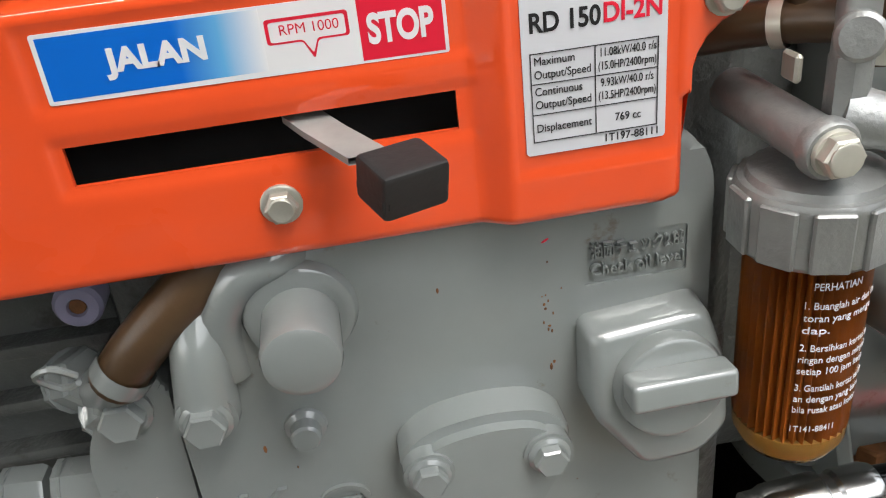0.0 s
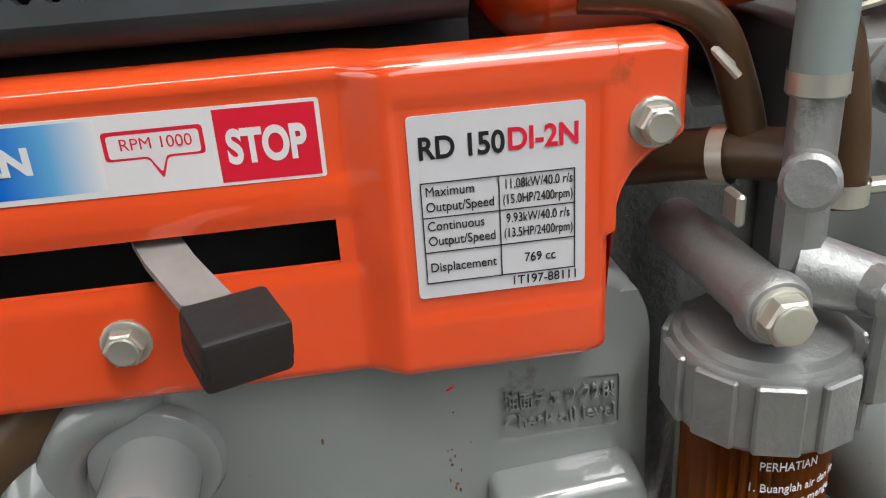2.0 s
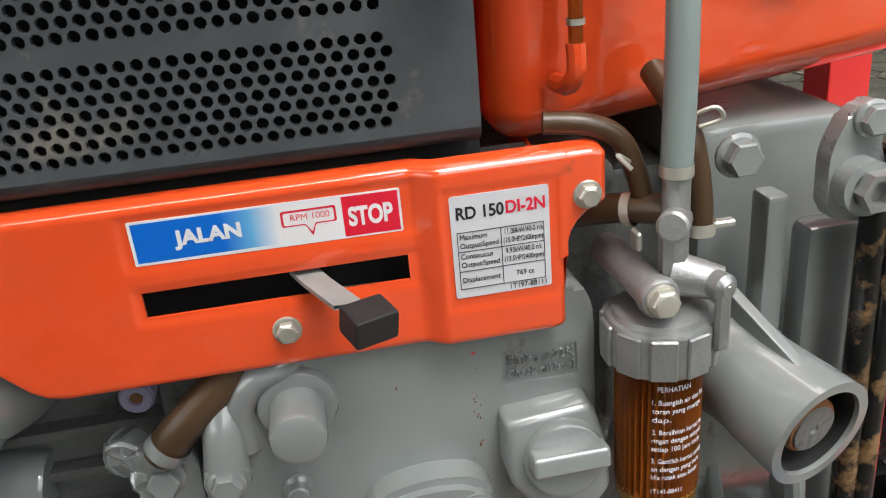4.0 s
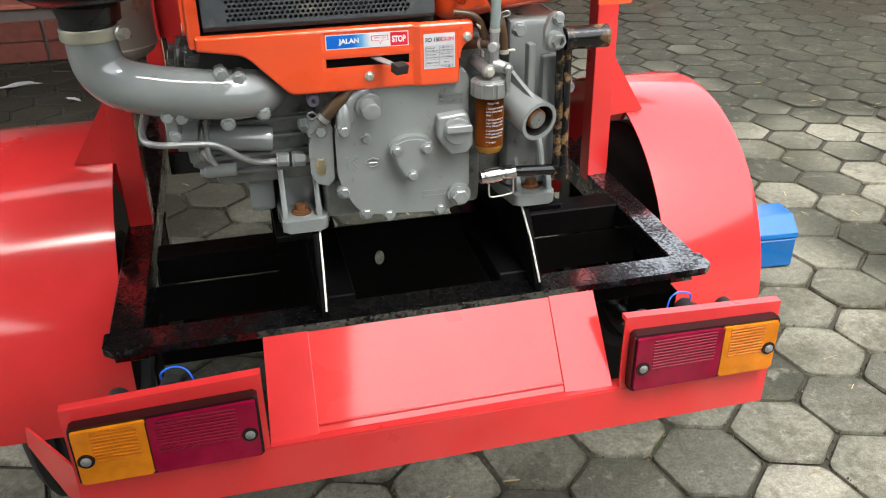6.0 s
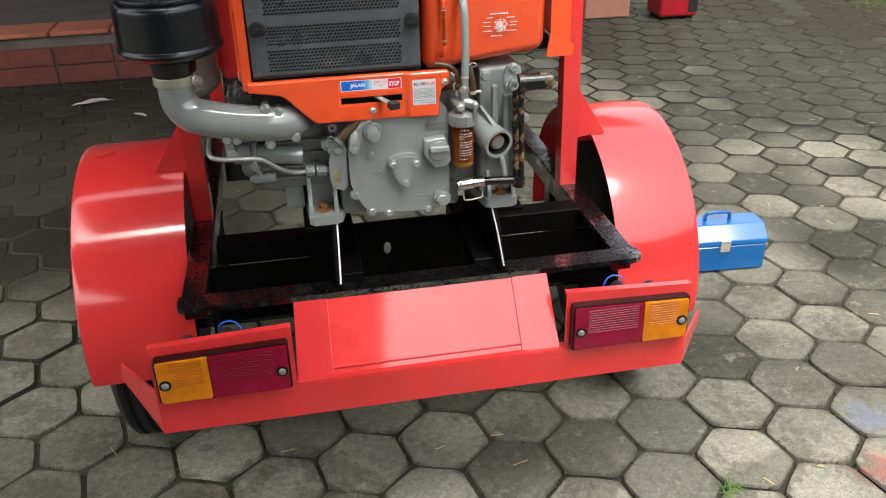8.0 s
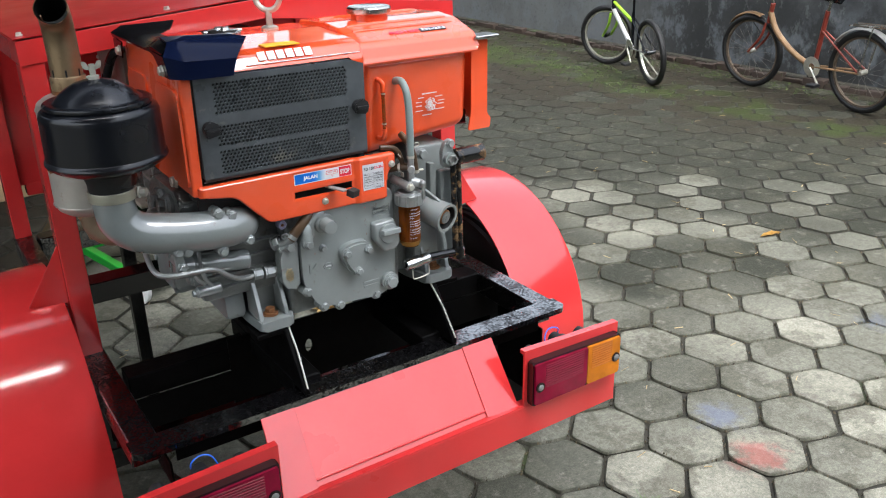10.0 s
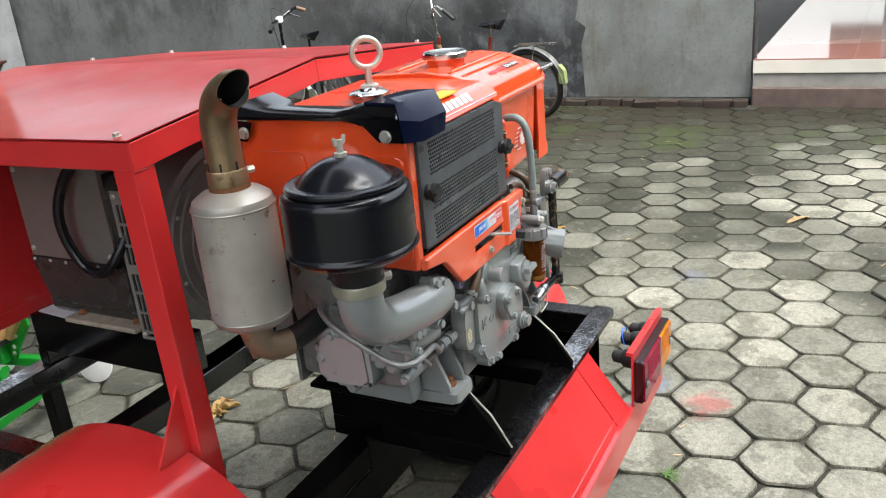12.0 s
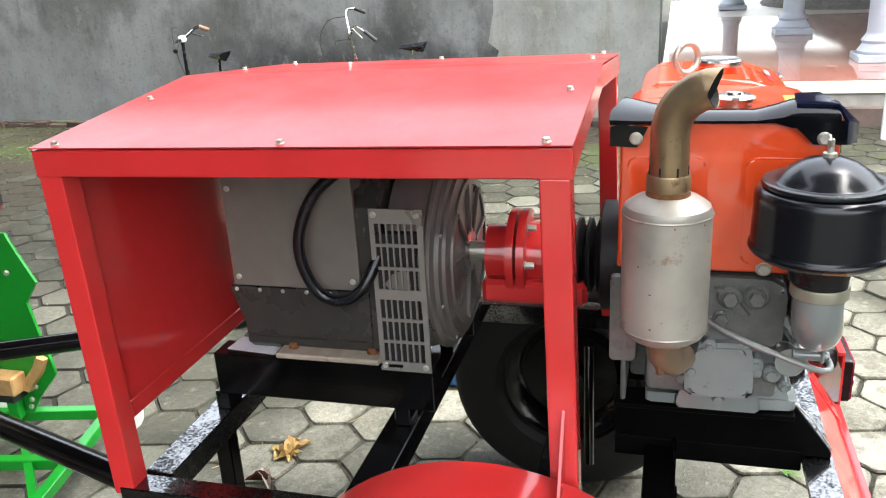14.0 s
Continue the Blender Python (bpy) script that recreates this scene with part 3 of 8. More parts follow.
part("wall_footing", bm, JOINT, wall_east, "dark damp footing along the wall")
rf = random.Random(21)
y = 0.42
while y < 9:
    ln = rf.uniform(.12, .26)
    bm = BM()
    box(bm, WX - rf.uniform(.15, .19), WX - .08, y, y + ln - .015, -.02, rf.uniform(.03, .075), .008)
    for v in bm.verts:
        v.co += Vector((rf.uniform(-.006, .006), rf.uniform(-.008, .008), rf.uniform(-.008, .008)))
    part("brick", bm, FOOTM, wall_east)
    y += ln


# ---- trailer ----
trailer = thing("trailer", "red and glossy black two-wheeled generator trailer on hexagonal pavers", "trailer")
FZ = 0.703


def rail(name, x0, x1, y0, y1, z0, z1, b=0.0025, label="", material=None):
    bm = BM()
    box(bm, x0, x1, y0, y1, z0, z1, b)
    return part(name, bm, material or BLACKP, trailer, label)


bm = BM()
prism(bm, rounded([(-.535, -.048), (-.518, -.062), (.518, -.062), (.535, -.048), (.535, -.005), (-.535, -.005)], .003), .014, Matrix.Translation((0, 0, FZ - .014)), .0010)
part("rear_rail", bm, BLACKS, trailer, "glossy black flat rail")
rail("rear_web", -0.46, 0.46, -0.030, -0.024, FZ - 0.062, FZ - .0145, 0.0006, material=BLACKM)
for s in (-1, 1):
    rail("side_rail", min(s * .53, s * .475), max(s * .53, s * .475), -0.005, 1.32, FZ - 0.062, FZ - 0.002, material=BLACKS)
    rail("engine_rail", min(s * .130, s * .194), max(s * .130, s * .194), -0.005, 0.36, FZ - 0.034, FZ + .012, material=BLACKM)
    rail("cross_rail", min(s * .194, s * .475), max(s * .194, s * .475), 0.237, 0.299, FZ - 0.06, FZ - 0.003, material=BLACKM)
    # raised engine bearer: box section with a sloping end plate
    bm = BM()
    prism(bm, [(-0.36, FZ + .012), (-0.36, 0.826), (-0.024, 0.826), (0.058, FZ + 0.014), (0.058, FZ + .001)], 0.012, flank(-.180 if s < 0 else .192), 0.002, 1)
    box(bm, min(s * .192, s * .252), max(s * .192, s * .252), .024, .36, .816, .826, .001)
    part("engine_bearer", bm, BLACKM, trailer)
    # added black plates, standing in for the dark at the inner sides of the trays
    bm = BM()
    box(bm, min(s * .471, s * .475), max(s * .471, s * .475), -.03, .15, FZ - (.27 if s > 0 else .12), FZ - .062)
    part("tray_side", bm, BLACKM, trailer)
    # steel line along the gusset's edge, drawing in the glint it catches
    bm = BM()
    tube(bm, [(s * .179, 0.030, 0.828), (s * .182, -0.018, 0.784), (s * .186, -0.060, FZ + 0.018)], 0.0021, 8, 0)
    part("weld_bead", bm, STEEL, trailer, "bright ground edge of the gusset, its glint drawn as a line")
    # hanging sides of the rear trays
    bm = BM()
    box(bm, min(s * .248, s * .53), max(s * .248, s * .53), 0.232, 0.236, FZ - 0.14, FZ - 0.06)
    part("tray_plate", bm, BLACKM, trailer)
plate_bm, hole_bm = BM(), BM()
box(plate_bm, -.248, .248, 0.236, 0.241, FZ - 0.15, FZ + 0.02)
lathe(hole_bm, [(.013, -.02), (.013, .02)], 16, Matrix.Translation((-.048, .238, .644)) @ Matrix.Diagonal((.75, 1, 1.35, 1)) @ rear(0).to_3x3().to_4x4())
part("tray_back_plate", cut(plate_bm, hole_bm), BLACKM, trailer, "black plate with an oval hole")
rail("front_rail", -0.475, 0.475, 1.235, 1.30, FZ - 0.06, FZ, material=BLACKS)
rail("cross_tube", -0.475, 0.475, 0.79, 0.86, FZ - 0.06, FZ)
for s in (-1, 1):
    rail("generator_bearer", s * .19 - .035, s * .19 + .035, 0.74, 1.26, 0.748, 0.851)
    for y in (.80, 1.24):
        rail("bearer_spacer", s * .19 - .030, s * .19 + .030, y, y + .035, FZ, .748)
rail("generator_plate", -0.23, 0.23, 0.80, 1.22, 0.851, 0.863)
# drawbar to the front
for s in (-1, 1):
    bm = BM()
    tube(bm, [(s * .47, 1.30, FZ - .05), (s * .02, 2.55, FZ - .12)], 0.03, 14, 0)
    part("drawbar", bm, BLACKP, trailer, "round black drawbar tube")
rail("axle", -0.62, 0.62, 0.525, 0.585, 0.29, 0.35)
for s in (-1, 1):
    rail("axle_hanger", s * .5 - .02, s * .5 + .02, 0.53, 0.58, 0.33, FZ - .06)

bm = BM()
tube(bm, [(.236, .455, .70), (.14, .445, .41)], .013, 16, 0)
part("stay_tube", bm, BLACKP, trailer, "glossy black stay tube")
rail("prop_leg", -.24, -.20, 1.245, 1.285, 0.0, FZ - .06)

# fenders
FC, FR = (0.558, 0.445), 0.412


def fender(s):
    bm = BM()
    x0, x1 = (0.560, 0.799) if s > 0 else (0.545, 0.822)
    a0, a1, n = radians(-8), radians(188), 44
    outer, inner = [], []
    xs = [(x0, 0.0), (x1 - 0.02, 0.0), (x1 - 0.006, -0.004), (x1, -0.018)]
    for t, off in ((0.0, outer), (0.004, inner)):
        for i in range(n + 1):
            a = a1 + (a0 - a1) * i / n
            row = []
            for x, dr in xs:
                r = FR + dr - t
                row.append(bm.verts.new((s * (x - (t if x == x1 else 0)), FC[0] + r * math.cos(a), FC[1] + r * math.sin(a))))
            off.append(row)
    k = len(xs)
    for rows in (outer, inner):
        for a, b in zip(rows, rows[1:]):
            for i in range(k - 1):
                bm.faces.new((a[i], a[i + 1], b[i + 1], b[i]))
    for i in range(n):
        for c in (0, k - 1):
            bm.faces.new((outer[i][c], outer[i + 1][c], inner[i + 1][c], inner[i][c]))
    for c in range(k - 1):
        for e in (0, n):
            bm.faces.new((outer[e][c], outer[e][c + 1], inner[e][c + 1], inner[e][c]))
    return part("fender", bm, RED, trailer, "glossy red rolled-steel mudguard", 40)


for s in (-1, 1):
    fender(s)
    # wheel
    bm = BM()
    R, W = 0.368, 0.100
    prof = [(0.21, -W * .8), (0.23, -W), (0.30, -W * 1.02), (R - .02, -W * .92), (R - .006, -W * .8)]
    for g in range(5):
        c = -W * .64 + g * W * .32
        prof += [(R, c - .010), (R, c + .006), (R - .008, c + .008), (R - .008, c + .014)]
    prof += [(R - .006, W * .8), (R - .02, W * .92), (0.30, W * 1.02), (0.23, W), (0.21, W * .8), (0.20, 0), (0.21, -W * .8)]
    lathe(bm, prof, 48, axis_m((s * .700, FC[0], R), (1, 0, 0)), cap=False)
    wheel = part("tyre", bm, RUBBER, trailer, "worn black rubber tyre with dusty tread")
    bm = BM()
    lathe(bm, [(0.03, -.075), (0.05, -.07), (0.06, -.02), (0.15, -.015), (0.18, -.05), (0.214, -.06), (0.214, .06), (0.18, .05), (0.15, .015), (0.06, .02), (0.05, .07), (0.03, .075)], 32, axis_m((s * .70, FC[0], R), (1, 0, 0)))
    part("rim", bm, BLACKP, trailer)

# posts, beams and roof of the canopy
PX, PY0, PY1, PZ = 0.522, 0.405, 1.348, 1.403
RZ = 1.449


def post(x, y, z0, z1):
    bm = BM()
    box(bm, x - .024, x + .024, y - .024, y + .024, z0, z1, 0.004, seg=2)
    return part("post", bm, RED, trailer)


for s in (-1, 1):
    for y in (PY0 + .026, PY1 - .026):
        post(s * (PX - .024), y, FZ - .02, PZ - .05 + (.95 - y) * .011)
    rail("eave_beam", s * (PX - .024) - .024, s * (PX - .024) + .024, PY0, PY1, PZ - .051, PZ - .003, material=RED)
    # gusset between post and mudguard
    bm = BM()
    prism(bm, [(s * PX, 0.83), (s * (PX + .085), 0.838), (s * PX, 0.975)][::s], 0.005, rear(PY0 + .02))
    part("post_gusset", bm, RED, trailer)
    for y in (PY0, PY1 - .048):
        bm = BM()
        prism(bm, [(s * (PX - .0005), PZ - .052), (s * (PX - .0005), PZ - .003), (0, RZ - .004), (0, RZ - .05)], 0.052, rear(y + .050), 0.002)
        part("gable_beam", bm, RED, trailer)
    bm = BM()
    prism(bm, [(s * (PX + .003), PZ), (0, RZ), (0, RZ + .002), (s * (PX + .003), PZ + .002)], PY1 - PY0 + .006, rear(PY1 + .003))
    part("roof_sheet", bm, REDROOF, trailer, "red sheet-steel canopy roof")
    for fx, ys in ((.97, (.02, .5, .98)), (.40, (.02, .98))):
        for f in ys:
            bm = BM()
            y = PY0 + .02 + f * (PY1 - PY0 - .04)
            bolt(bm, (s * PX * fx, y, PZ + (RZ - PZ) * (1 - fx) + .002), (s * .1, 0, 1), 0.0055, 0.007)
            part("roof_bolt", bm, STEEL, trailer)
bm = BM()
box(bm, -PX + .048, PX - .048, PY1 - .035, PY1 - .032, 0.86, PZ - .05)
part("front_panel", bm, RED, trailer, "red sheet-steel front panel")
# the canopy dips a little towards the drawbar and stands off the engine's centre line
for o in trailer.children:
    if o.name.split(".")[0] in ("eave_beam", "gable_beam", "roof_sheet", "roof_bolt"):
        for v in o.data.vertices:
            v.co.z += (.95 - v.co.y) * .011
    if o.name.split(".")[0] in ("eave_beam", "gable_beam", "roof_sheet", "roof_bolt", "post", "post_gusset", "front_panel", "side_rail", "rear_rail"):
        for v in o.data.vertices:
            v.co.x -= .009
    if o.name.split(".")[0] in ("eave_beam", "gable_beam", "roof_sheet", "roof_bolt", "post", "front_panel"):
        for v in o.data.vertices:
            v.co.y += (v.co.z - 1.22) * .022
            if v.co.x < -.3:
                v.co.x -= .005
rail("panel_rail", -PX + .048, PX - .048, PY1 - .045, PY1 - .005, 0.825, 0.865, material=RED)

# bumper
BY = -0.168
bm = BM()
prism(bm, [(-0.232, 0.69), (0.216, 0.69), (0.216, 0.55), (-0.232, 0.55)], 0.004, rear(0), 0.0)
for v in bm.verts:
    v.co.y = v.co.y - 0.055 - 0.085 * (0.69 - v.co.z) / 0.125
part("bumper_apron", bm, mat("brushed_red_apron_paint", (0.60, 0.034, 0.032), 0.34, vary=0.18, scale=9, rvary=0.12, bump=0.40, bscale=34, coat=0.9, crough=0.07), trailer, "sloping red apron plate")
bm = BM()
tube(bm, [(-.222, -.149, .563), (.205, -.149, .563)], .0026, 8, 0)
part("apron_weld", bm, RED, trailer)
for s, xi, xo in ((-1, .220, .294), (1, .203, .287)):
    bm = BM()
    prism(bm, [(s * xi, 0.694), (s * xo, 0.694), (s * (xo + .008), 0.545), (s * (xi + .003), 0.55)][::s], 0.005, rear(0), .0012)
    for v in bm.verts:
        v.co.y = v.co.y - 0.0572 - 0.086 * (0.69 - v.co.z) / 0.125
    part("apron_side", bm, RED, trailer)
    # lamp plate
    bm = BM()
    prism(bm, [(s * .303, 0.462), (s * .598, 0.462), (s * .598, 0.682), (s * .303, 0.695)][::s], 0.005, rear(BY + .005), 0.0)
    part("lamp_plate", bm, RED, trailer)
    bm = BM()
    prism(bm, [(s * .303, 0.686), (s * .598, 0.673), (s * .598, 0.682), (s * .303, 0.695)][::s], 0.012, rear(BY + .017))
    part("lamp_plate_lip", bm, RED, trailer)
    # return slanting out towards the mudguard
    bm = BM()
    q = [(.598, BY, .462), (.598, BY, .575 if s < 0 else .53), (.678, -.075, .592 if s < 0 else .545), (.684, -.070, .553 if s < 0 else .51)]
    lo = [bm.verts.new((s * x, y, z)) for x, y, z in q]
    hi = [bm.verts.new((s * x - s * .003, y + .003, z)) for x, y, z in q]
    bm.faces.new(lo)
    bm.faces.new(hi[::-1])
    for k in range(4):
        bm.faces.new((lo[k], lo[(k + 1) % 4], hi[(k + 1) % 4], hi[k]))
    part("bumper_return", bm, RED, trailer)
bm = BM()
prism(bm, [(-.598, .462), (.598, .462), (.598, .545), (.32, .545), (-.32, .545), (-.598, .545)], 0.004, rear(BY + .003), 0.0)
part("bumper_skirt", bm, RED, trailer)
bm = BM()
prism(bm, [(-.318, .541), (.318, .541), (.318, .549), (-.318, .549)], 0.026, rear(BY + .026))
part("bumper_ledge", bm, RED, trailer)


def tail_lamp(s):
    x0, x1, z0, z1 = .312, .588, .554, .670
    holder = BM()
    prism(holder, rounded([(x0, z0), (x1, z0), (x1, z1 - .008), (x0, z1)], .006), 0.020, rear(BY - .0005), 0.003)
    lamp = part("tail_lamp", holder, LAMPH, trailer, "rectangular red and amber tail lamp")
    xm = x0 + .60 * (x1 - x0)
    for a, b, mm, nm in ((x0 + .0042, xm - .0010, LENSR, "red_lens"), (xm + .0010, x1 - .0042, LENSA, "amber_lens")):
        bm = BM()
        top = lambda x: z1 - .0048 - .008 * (x - x0) / (x1 - x0)
        prism(bm, rounded([(a, z0 + .0042), (b, z0 + .0042), (b, top(b)), (a, top(a))], .004), 0.013, rear(BY - .013), 0.003)
        lens = part(nm, bm, mm, lamp)
        for k in range(10):
            zz = z0 + .044 + k * .0062
            bm = BM()
            box(bm, a + (.030 if mm is LENSR else .012), b - (.012 if mm is LENSR else .026), BY - .0272, BY - .0250, zz, zz + .0036, .0010)
            part("lens_rib", bm, LENSRB if mm is LENSR else LENSAB, lens)
    for xx in (x0 + .018, x1 - .018):
        bm = BM()
        lathe(bm, [(.0125, 0), (.0125, .003), (.010, .0035)], 16, axis_m((xx, BY - .025, z0 + .05), (0, -1, 0)))
        part("screw_boss", bm, LAMPH, lamp)
        bm = BM()
        lathe(bm, [(.0078, 0), (.0078, .002), (.005, .004), (0.001, .0045)], 12, axis_m((xx, BY - .028, z0 + .05), (0, -1, 0)))
        part("lamp_screw", bm, ALU, lamp)
    if s < 0:
        for o in (lamp, *lamp.children_recursive):
            o.data.transform(Matrix.Diagonal((-1, 1, 1, 1)))
            o.data.flip_normals()
    # sockets and wiring behind the plate
    for dx, dz in ((.05, .0), (.13, .01), (.21, .0)):
        bm = BM()
        lathe(bm, [(.024, 0), (.025, .012), (.022, .026), (.017, .031), (.016, .05), (.009, .056)], 16, axis_m((s * (x0 + dx), BY + .012, .648 + dz), (0, 1, .05)))
        part("lamp_socket", bm, RUBBER, lamp)
    bm = BM()
    tube(bm, [(s * .405, BY + .05, .66), (s * .415, BY + .058, .682), (s * .435, BY + .062, .689), (s * .455, BY + .058, .680), (s * .45, BY + .07, .64)], .0016, 8)
    part("lamp_wire", bm, BLUEINK, lamp, "blue wire loop")


tail_lamp(1)
tail_lamp(-1)

# ---- generator ----
gen = thing("generator", "taupe alternator with slotted vent plates and fan shroud", "generator")
GZ, GX = 1.042, 0.0
SHROUDM = mat("grey_shroud_casting", (0.165, 0.155, 0.142), 0.34, 0.35, vary=0.25, scale=18, rvary=0.1, bump=0.08, bscale=110)
VENTM = mat("light_taupe_steel", (0.24, 0.228, 0.208), 0.36, 0.35, vary=0.15, scale=25, rvary=0.1, bump=0.05, bscale=90)


def octa(r, cut, n=0):
    c = r - cut
    return [(r, -c), (r, c), (c, r), (-c, r), (-r, c), (-r, -c), (-c, -r), (c, -r)]


bm = BM()
prism(bm, [(x + GX, y + GZ) for x, y in octa(.215, .055)], 0.335, rear(1.172), 0.006)
part("generator_body", bm, GEND, gen)
for s in (-1, 1):
    bm = BM()
    prism(bm, [(GX + s * .222, GZ - .022), (GX + s * .222, GZ - .138), (GX + s * .17, GZ - .178), (GX + s * .13, GZ - .178), (GX + s * .13, GZ - .022)][::s], .325, rear(1.194), .006)
    for v in bm.verts:
        if v.co.z < GZ - .12 and v.co.y > 1.0:
            v.co.y -= .034
    part("lower_housing", bm, GEND, gen, "darker lower stator housing")
bm = BM()
prism(bm, [(GX - .226, GZ - .018), (GX - .216, GZ - .018), (GX - .216, GZ + .2), (GX + .2, GZ + .2), (GX + .2, GZ + .26), (GX - .226, GZ + .26)], .293, rear(1.178), .003)
part("terminal_cover", bm, GENG, gen, "taupe sheet terminal cover")
for y, z in ((1.163, GZ + .003), (0.90, GZ + .003), (1.163, GZ + .2)):
    bm = BM()
    bolt(bm, (GX - .227, y, z), (-1, 0, 0), .005, .005)
    part("cover_screw", bm, STEEL, gen)
for k in range(6):
    bm = BM()
    bolt(bm, (GX - .224, 0.90 + k * .055, GZ - .028), (-1, 0, 0), .0035, .003)
    part("seam_screw", bm, STEEL, gen)
# rounded drive-end shroud
bm = BM()
m = axis_m((GX, 0.835, GZ), (0, -1, 0))
lathe(bm, [(.20, 0), (.222, .004), (.225, .05), (.215, .085), (.222, .09), (.222, .10), (.205, .105), (.205, .115), (.19, .118), (.19, .126), (.165, .130), (.165, .136), (.15, .137), (.15, .131), (.05, .131), (.05, .137), (0, .137)], 64, m, cap=False)
part("end_shroud", bm, SHROUDM, gen, "round stepped drive-end shroud")
for k in range(9):
    bm = BM()
    a = 2 * math.pi * k / 9 + .2
    box(bm, .045, .155, -.0045, .0045, .128, .140, .002, m @ Matrix.Rotation(a, 4, 'Z'))
    part("shroud_rib", bm, SHROUDM, gen)
for k in range(8):
    bm = BM()
    a = 2 * math.pi * k / 8 + .3
    bolt(bm, m @ Vector((.198 * math.cos(a), .198 * math.sin(a), .115)), (0, -1, 0), .004, .004)
    part("shroud_screw", bm, STEEL, gen)


def vent_plate(s):
    W, H = .112, .362
    mm = Matrix.Translation((GX + s * .226, .852, GZ - .197)) @ Matrix(((0, 0, s, 0), (-1, 0, 0, 0), (0, 1, 0, 0), (0, 0, 0, 1)))
    bm = BM()
    t = .004
    cols, rowsets = 7, ((.188, 3), (.022, 3))
    xs = [.010 + i * .0134 for i in range(cols)]
    w = .0098
    box(bm, 0, .010, 0, H, 0, t, .0, mm)
    box(bm, xs[-1] + w, W, 0, H, 0, t, .0, mm)
    edges = [0]
    for z0, rn in sorted(rowsets):
        for r in range(rn):
            a = z0 + r * .0500
            box(bm, .010, xs[-1] + w, edges[-1], a, 0, t, .0, mm)
            for i in range(cols - 1):
                box(bm, xs[i] + w, xs[i + 1], a, a + .0435, 0, t, .0, mm)
            edges.append(a + .0435)
    box(bm, .010, xs[-1] + w, edges[-1], H, 0, t, .0, mm)
    p = part("vent_plate", bm, VENTM, gen, "slotted vent plate")
    for x, z in ((.01, .012), (W - .012, .012), (.01, H - .012), (W - .012, H - .012)):
        b2 = BM()
        bolt(b2, mm @ Vector((x, z, t)), (s, 0, 0), .005, .005)
        part("vent_screw", b2, STEEL, p)
    # near-black box painting in the shade behind the slots
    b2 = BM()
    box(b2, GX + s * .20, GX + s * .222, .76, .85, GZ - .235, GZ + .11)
    part("vent_shadow_box", b2, DARKFILL, gen)


vent_plate(-1)
vent_plate(1)
bm = BM()
tube(bm, [(GX - .17, .845, GZ + .27), (GX - .235, .885, GZ + .255), (GX - .25, .955, GZ + .20), (GX - .262, .992, GZ + .12), (GX - .258, .994, GZ + .045), (GX - .25, .965, GZ - .018), (GX - .25, .915, GZ - .03), (GX - .245, .870, GZ + .0), (GX - .215, .842, GZ + .06)], .0122, 14, 8)
part("cable_conduit", bm, BLACK, gen, "looped black rubber conduit")
bm = BM()
box(bm, GX - .25, GX - .14, .85, 1.09, .8635, .876, .003)
part("mounting_foot", bm, mat("dusty_steel_foot", (.33, .28, .22), .7, .1, vary=.4, scale=30, bump=.3, bscale=120, dirt=(.20, .10, .05), damount=.3, dscale=25), gen, "dusty browned steel mounting foot")
for y in (.875, 1.06):
    bm = BM()
    bolt(bm, (GX - .215, y, .876), (0, 0, 1), .009, .012)
    part("foot_nut", bm, RUST, gen)
bm = BM()
prism(bm, rounded([(-.235, 1.10), (-.175, 1.10), (-.160, 1.215), (-.225, 1.222)], .004), .0012, Matrix.Translation((0, 0, .8642)))
paper = part("paper_scrap", bm, WHITEL)
tagged(paper, "torn white paper lying on the black bearer", "paper", group="ground litter")
# shaft, red coupling and black grooved pulley
bm = BM()
cyl(bm, (GX, .71, GZ), (GX, .64, GZ), .022, n=24)
part("shaft", bm, STEEL, gen)
bm = BM()
lathe(bm, [(.062, 0), (.062, .05), (.098, .051), (.098, .068), (.06, .069), (.06, .074), (.098, .075), (.098, .092), (.070, .094), (.070, .16)], 40, axis_m((GX, .655, GZ), (0, -1, 0)))
part("coupling", bm, RED, gen, "red flanged shaft coupling")
for k in range(6):
    a = 2 * math.pi * k / 6
    bm = BM()
    bolt(bm, (GX + .082 * math.cos(a), .562, GZ + .082 * math.sin(a)), (0, -1, 0), .007, .02)
    part("coupling_bolt", bm, STEEL, gen)
bm = BM()
prof = [(.07, 0)]
for k in range(5):
    prof += [(.080, .004 + k * .022), (.083, .008 + k * .022), (.060, .015 + k * .022), (.083, .022 + k * .022)]
prof += [(.080, .116), (.06, .118)]
lathe(bm, prof, 40, axis_m((GX, .500, GZ), (0, -1, 0)))
part("belt_pulley", bm, MATBLK, gen, "black grooved pulley")
bm = BM()
box(bm, GX - .08, GX + .08, .43, .66, GZ - .094, GZ - .04, .01)
part("coupling_guard", bm, RED, gen)


# ---- diesel engine ----
engine = thing("diesel_engine", "orange and grey single-cylinder diesel engine bolted to a black frame", "engine")


def eb(name, p, d, r=.0065, h=.006, material=None, flange=1.35):
    bm = BM()
    bolt(bm, p, d, r, h, flange)
    return part(name, bm, material or GREY, engine)


def ebox(name, x0, x1, y0, y1, z0, z1, bev, material, label="", seg=2):
    bm = BM()
    box(bm, x0, x1, y0, y1, z0, z1, bev, seg=seg)
    return part(name, bm, material, engine, label)


R_ = (0, -1, 0)

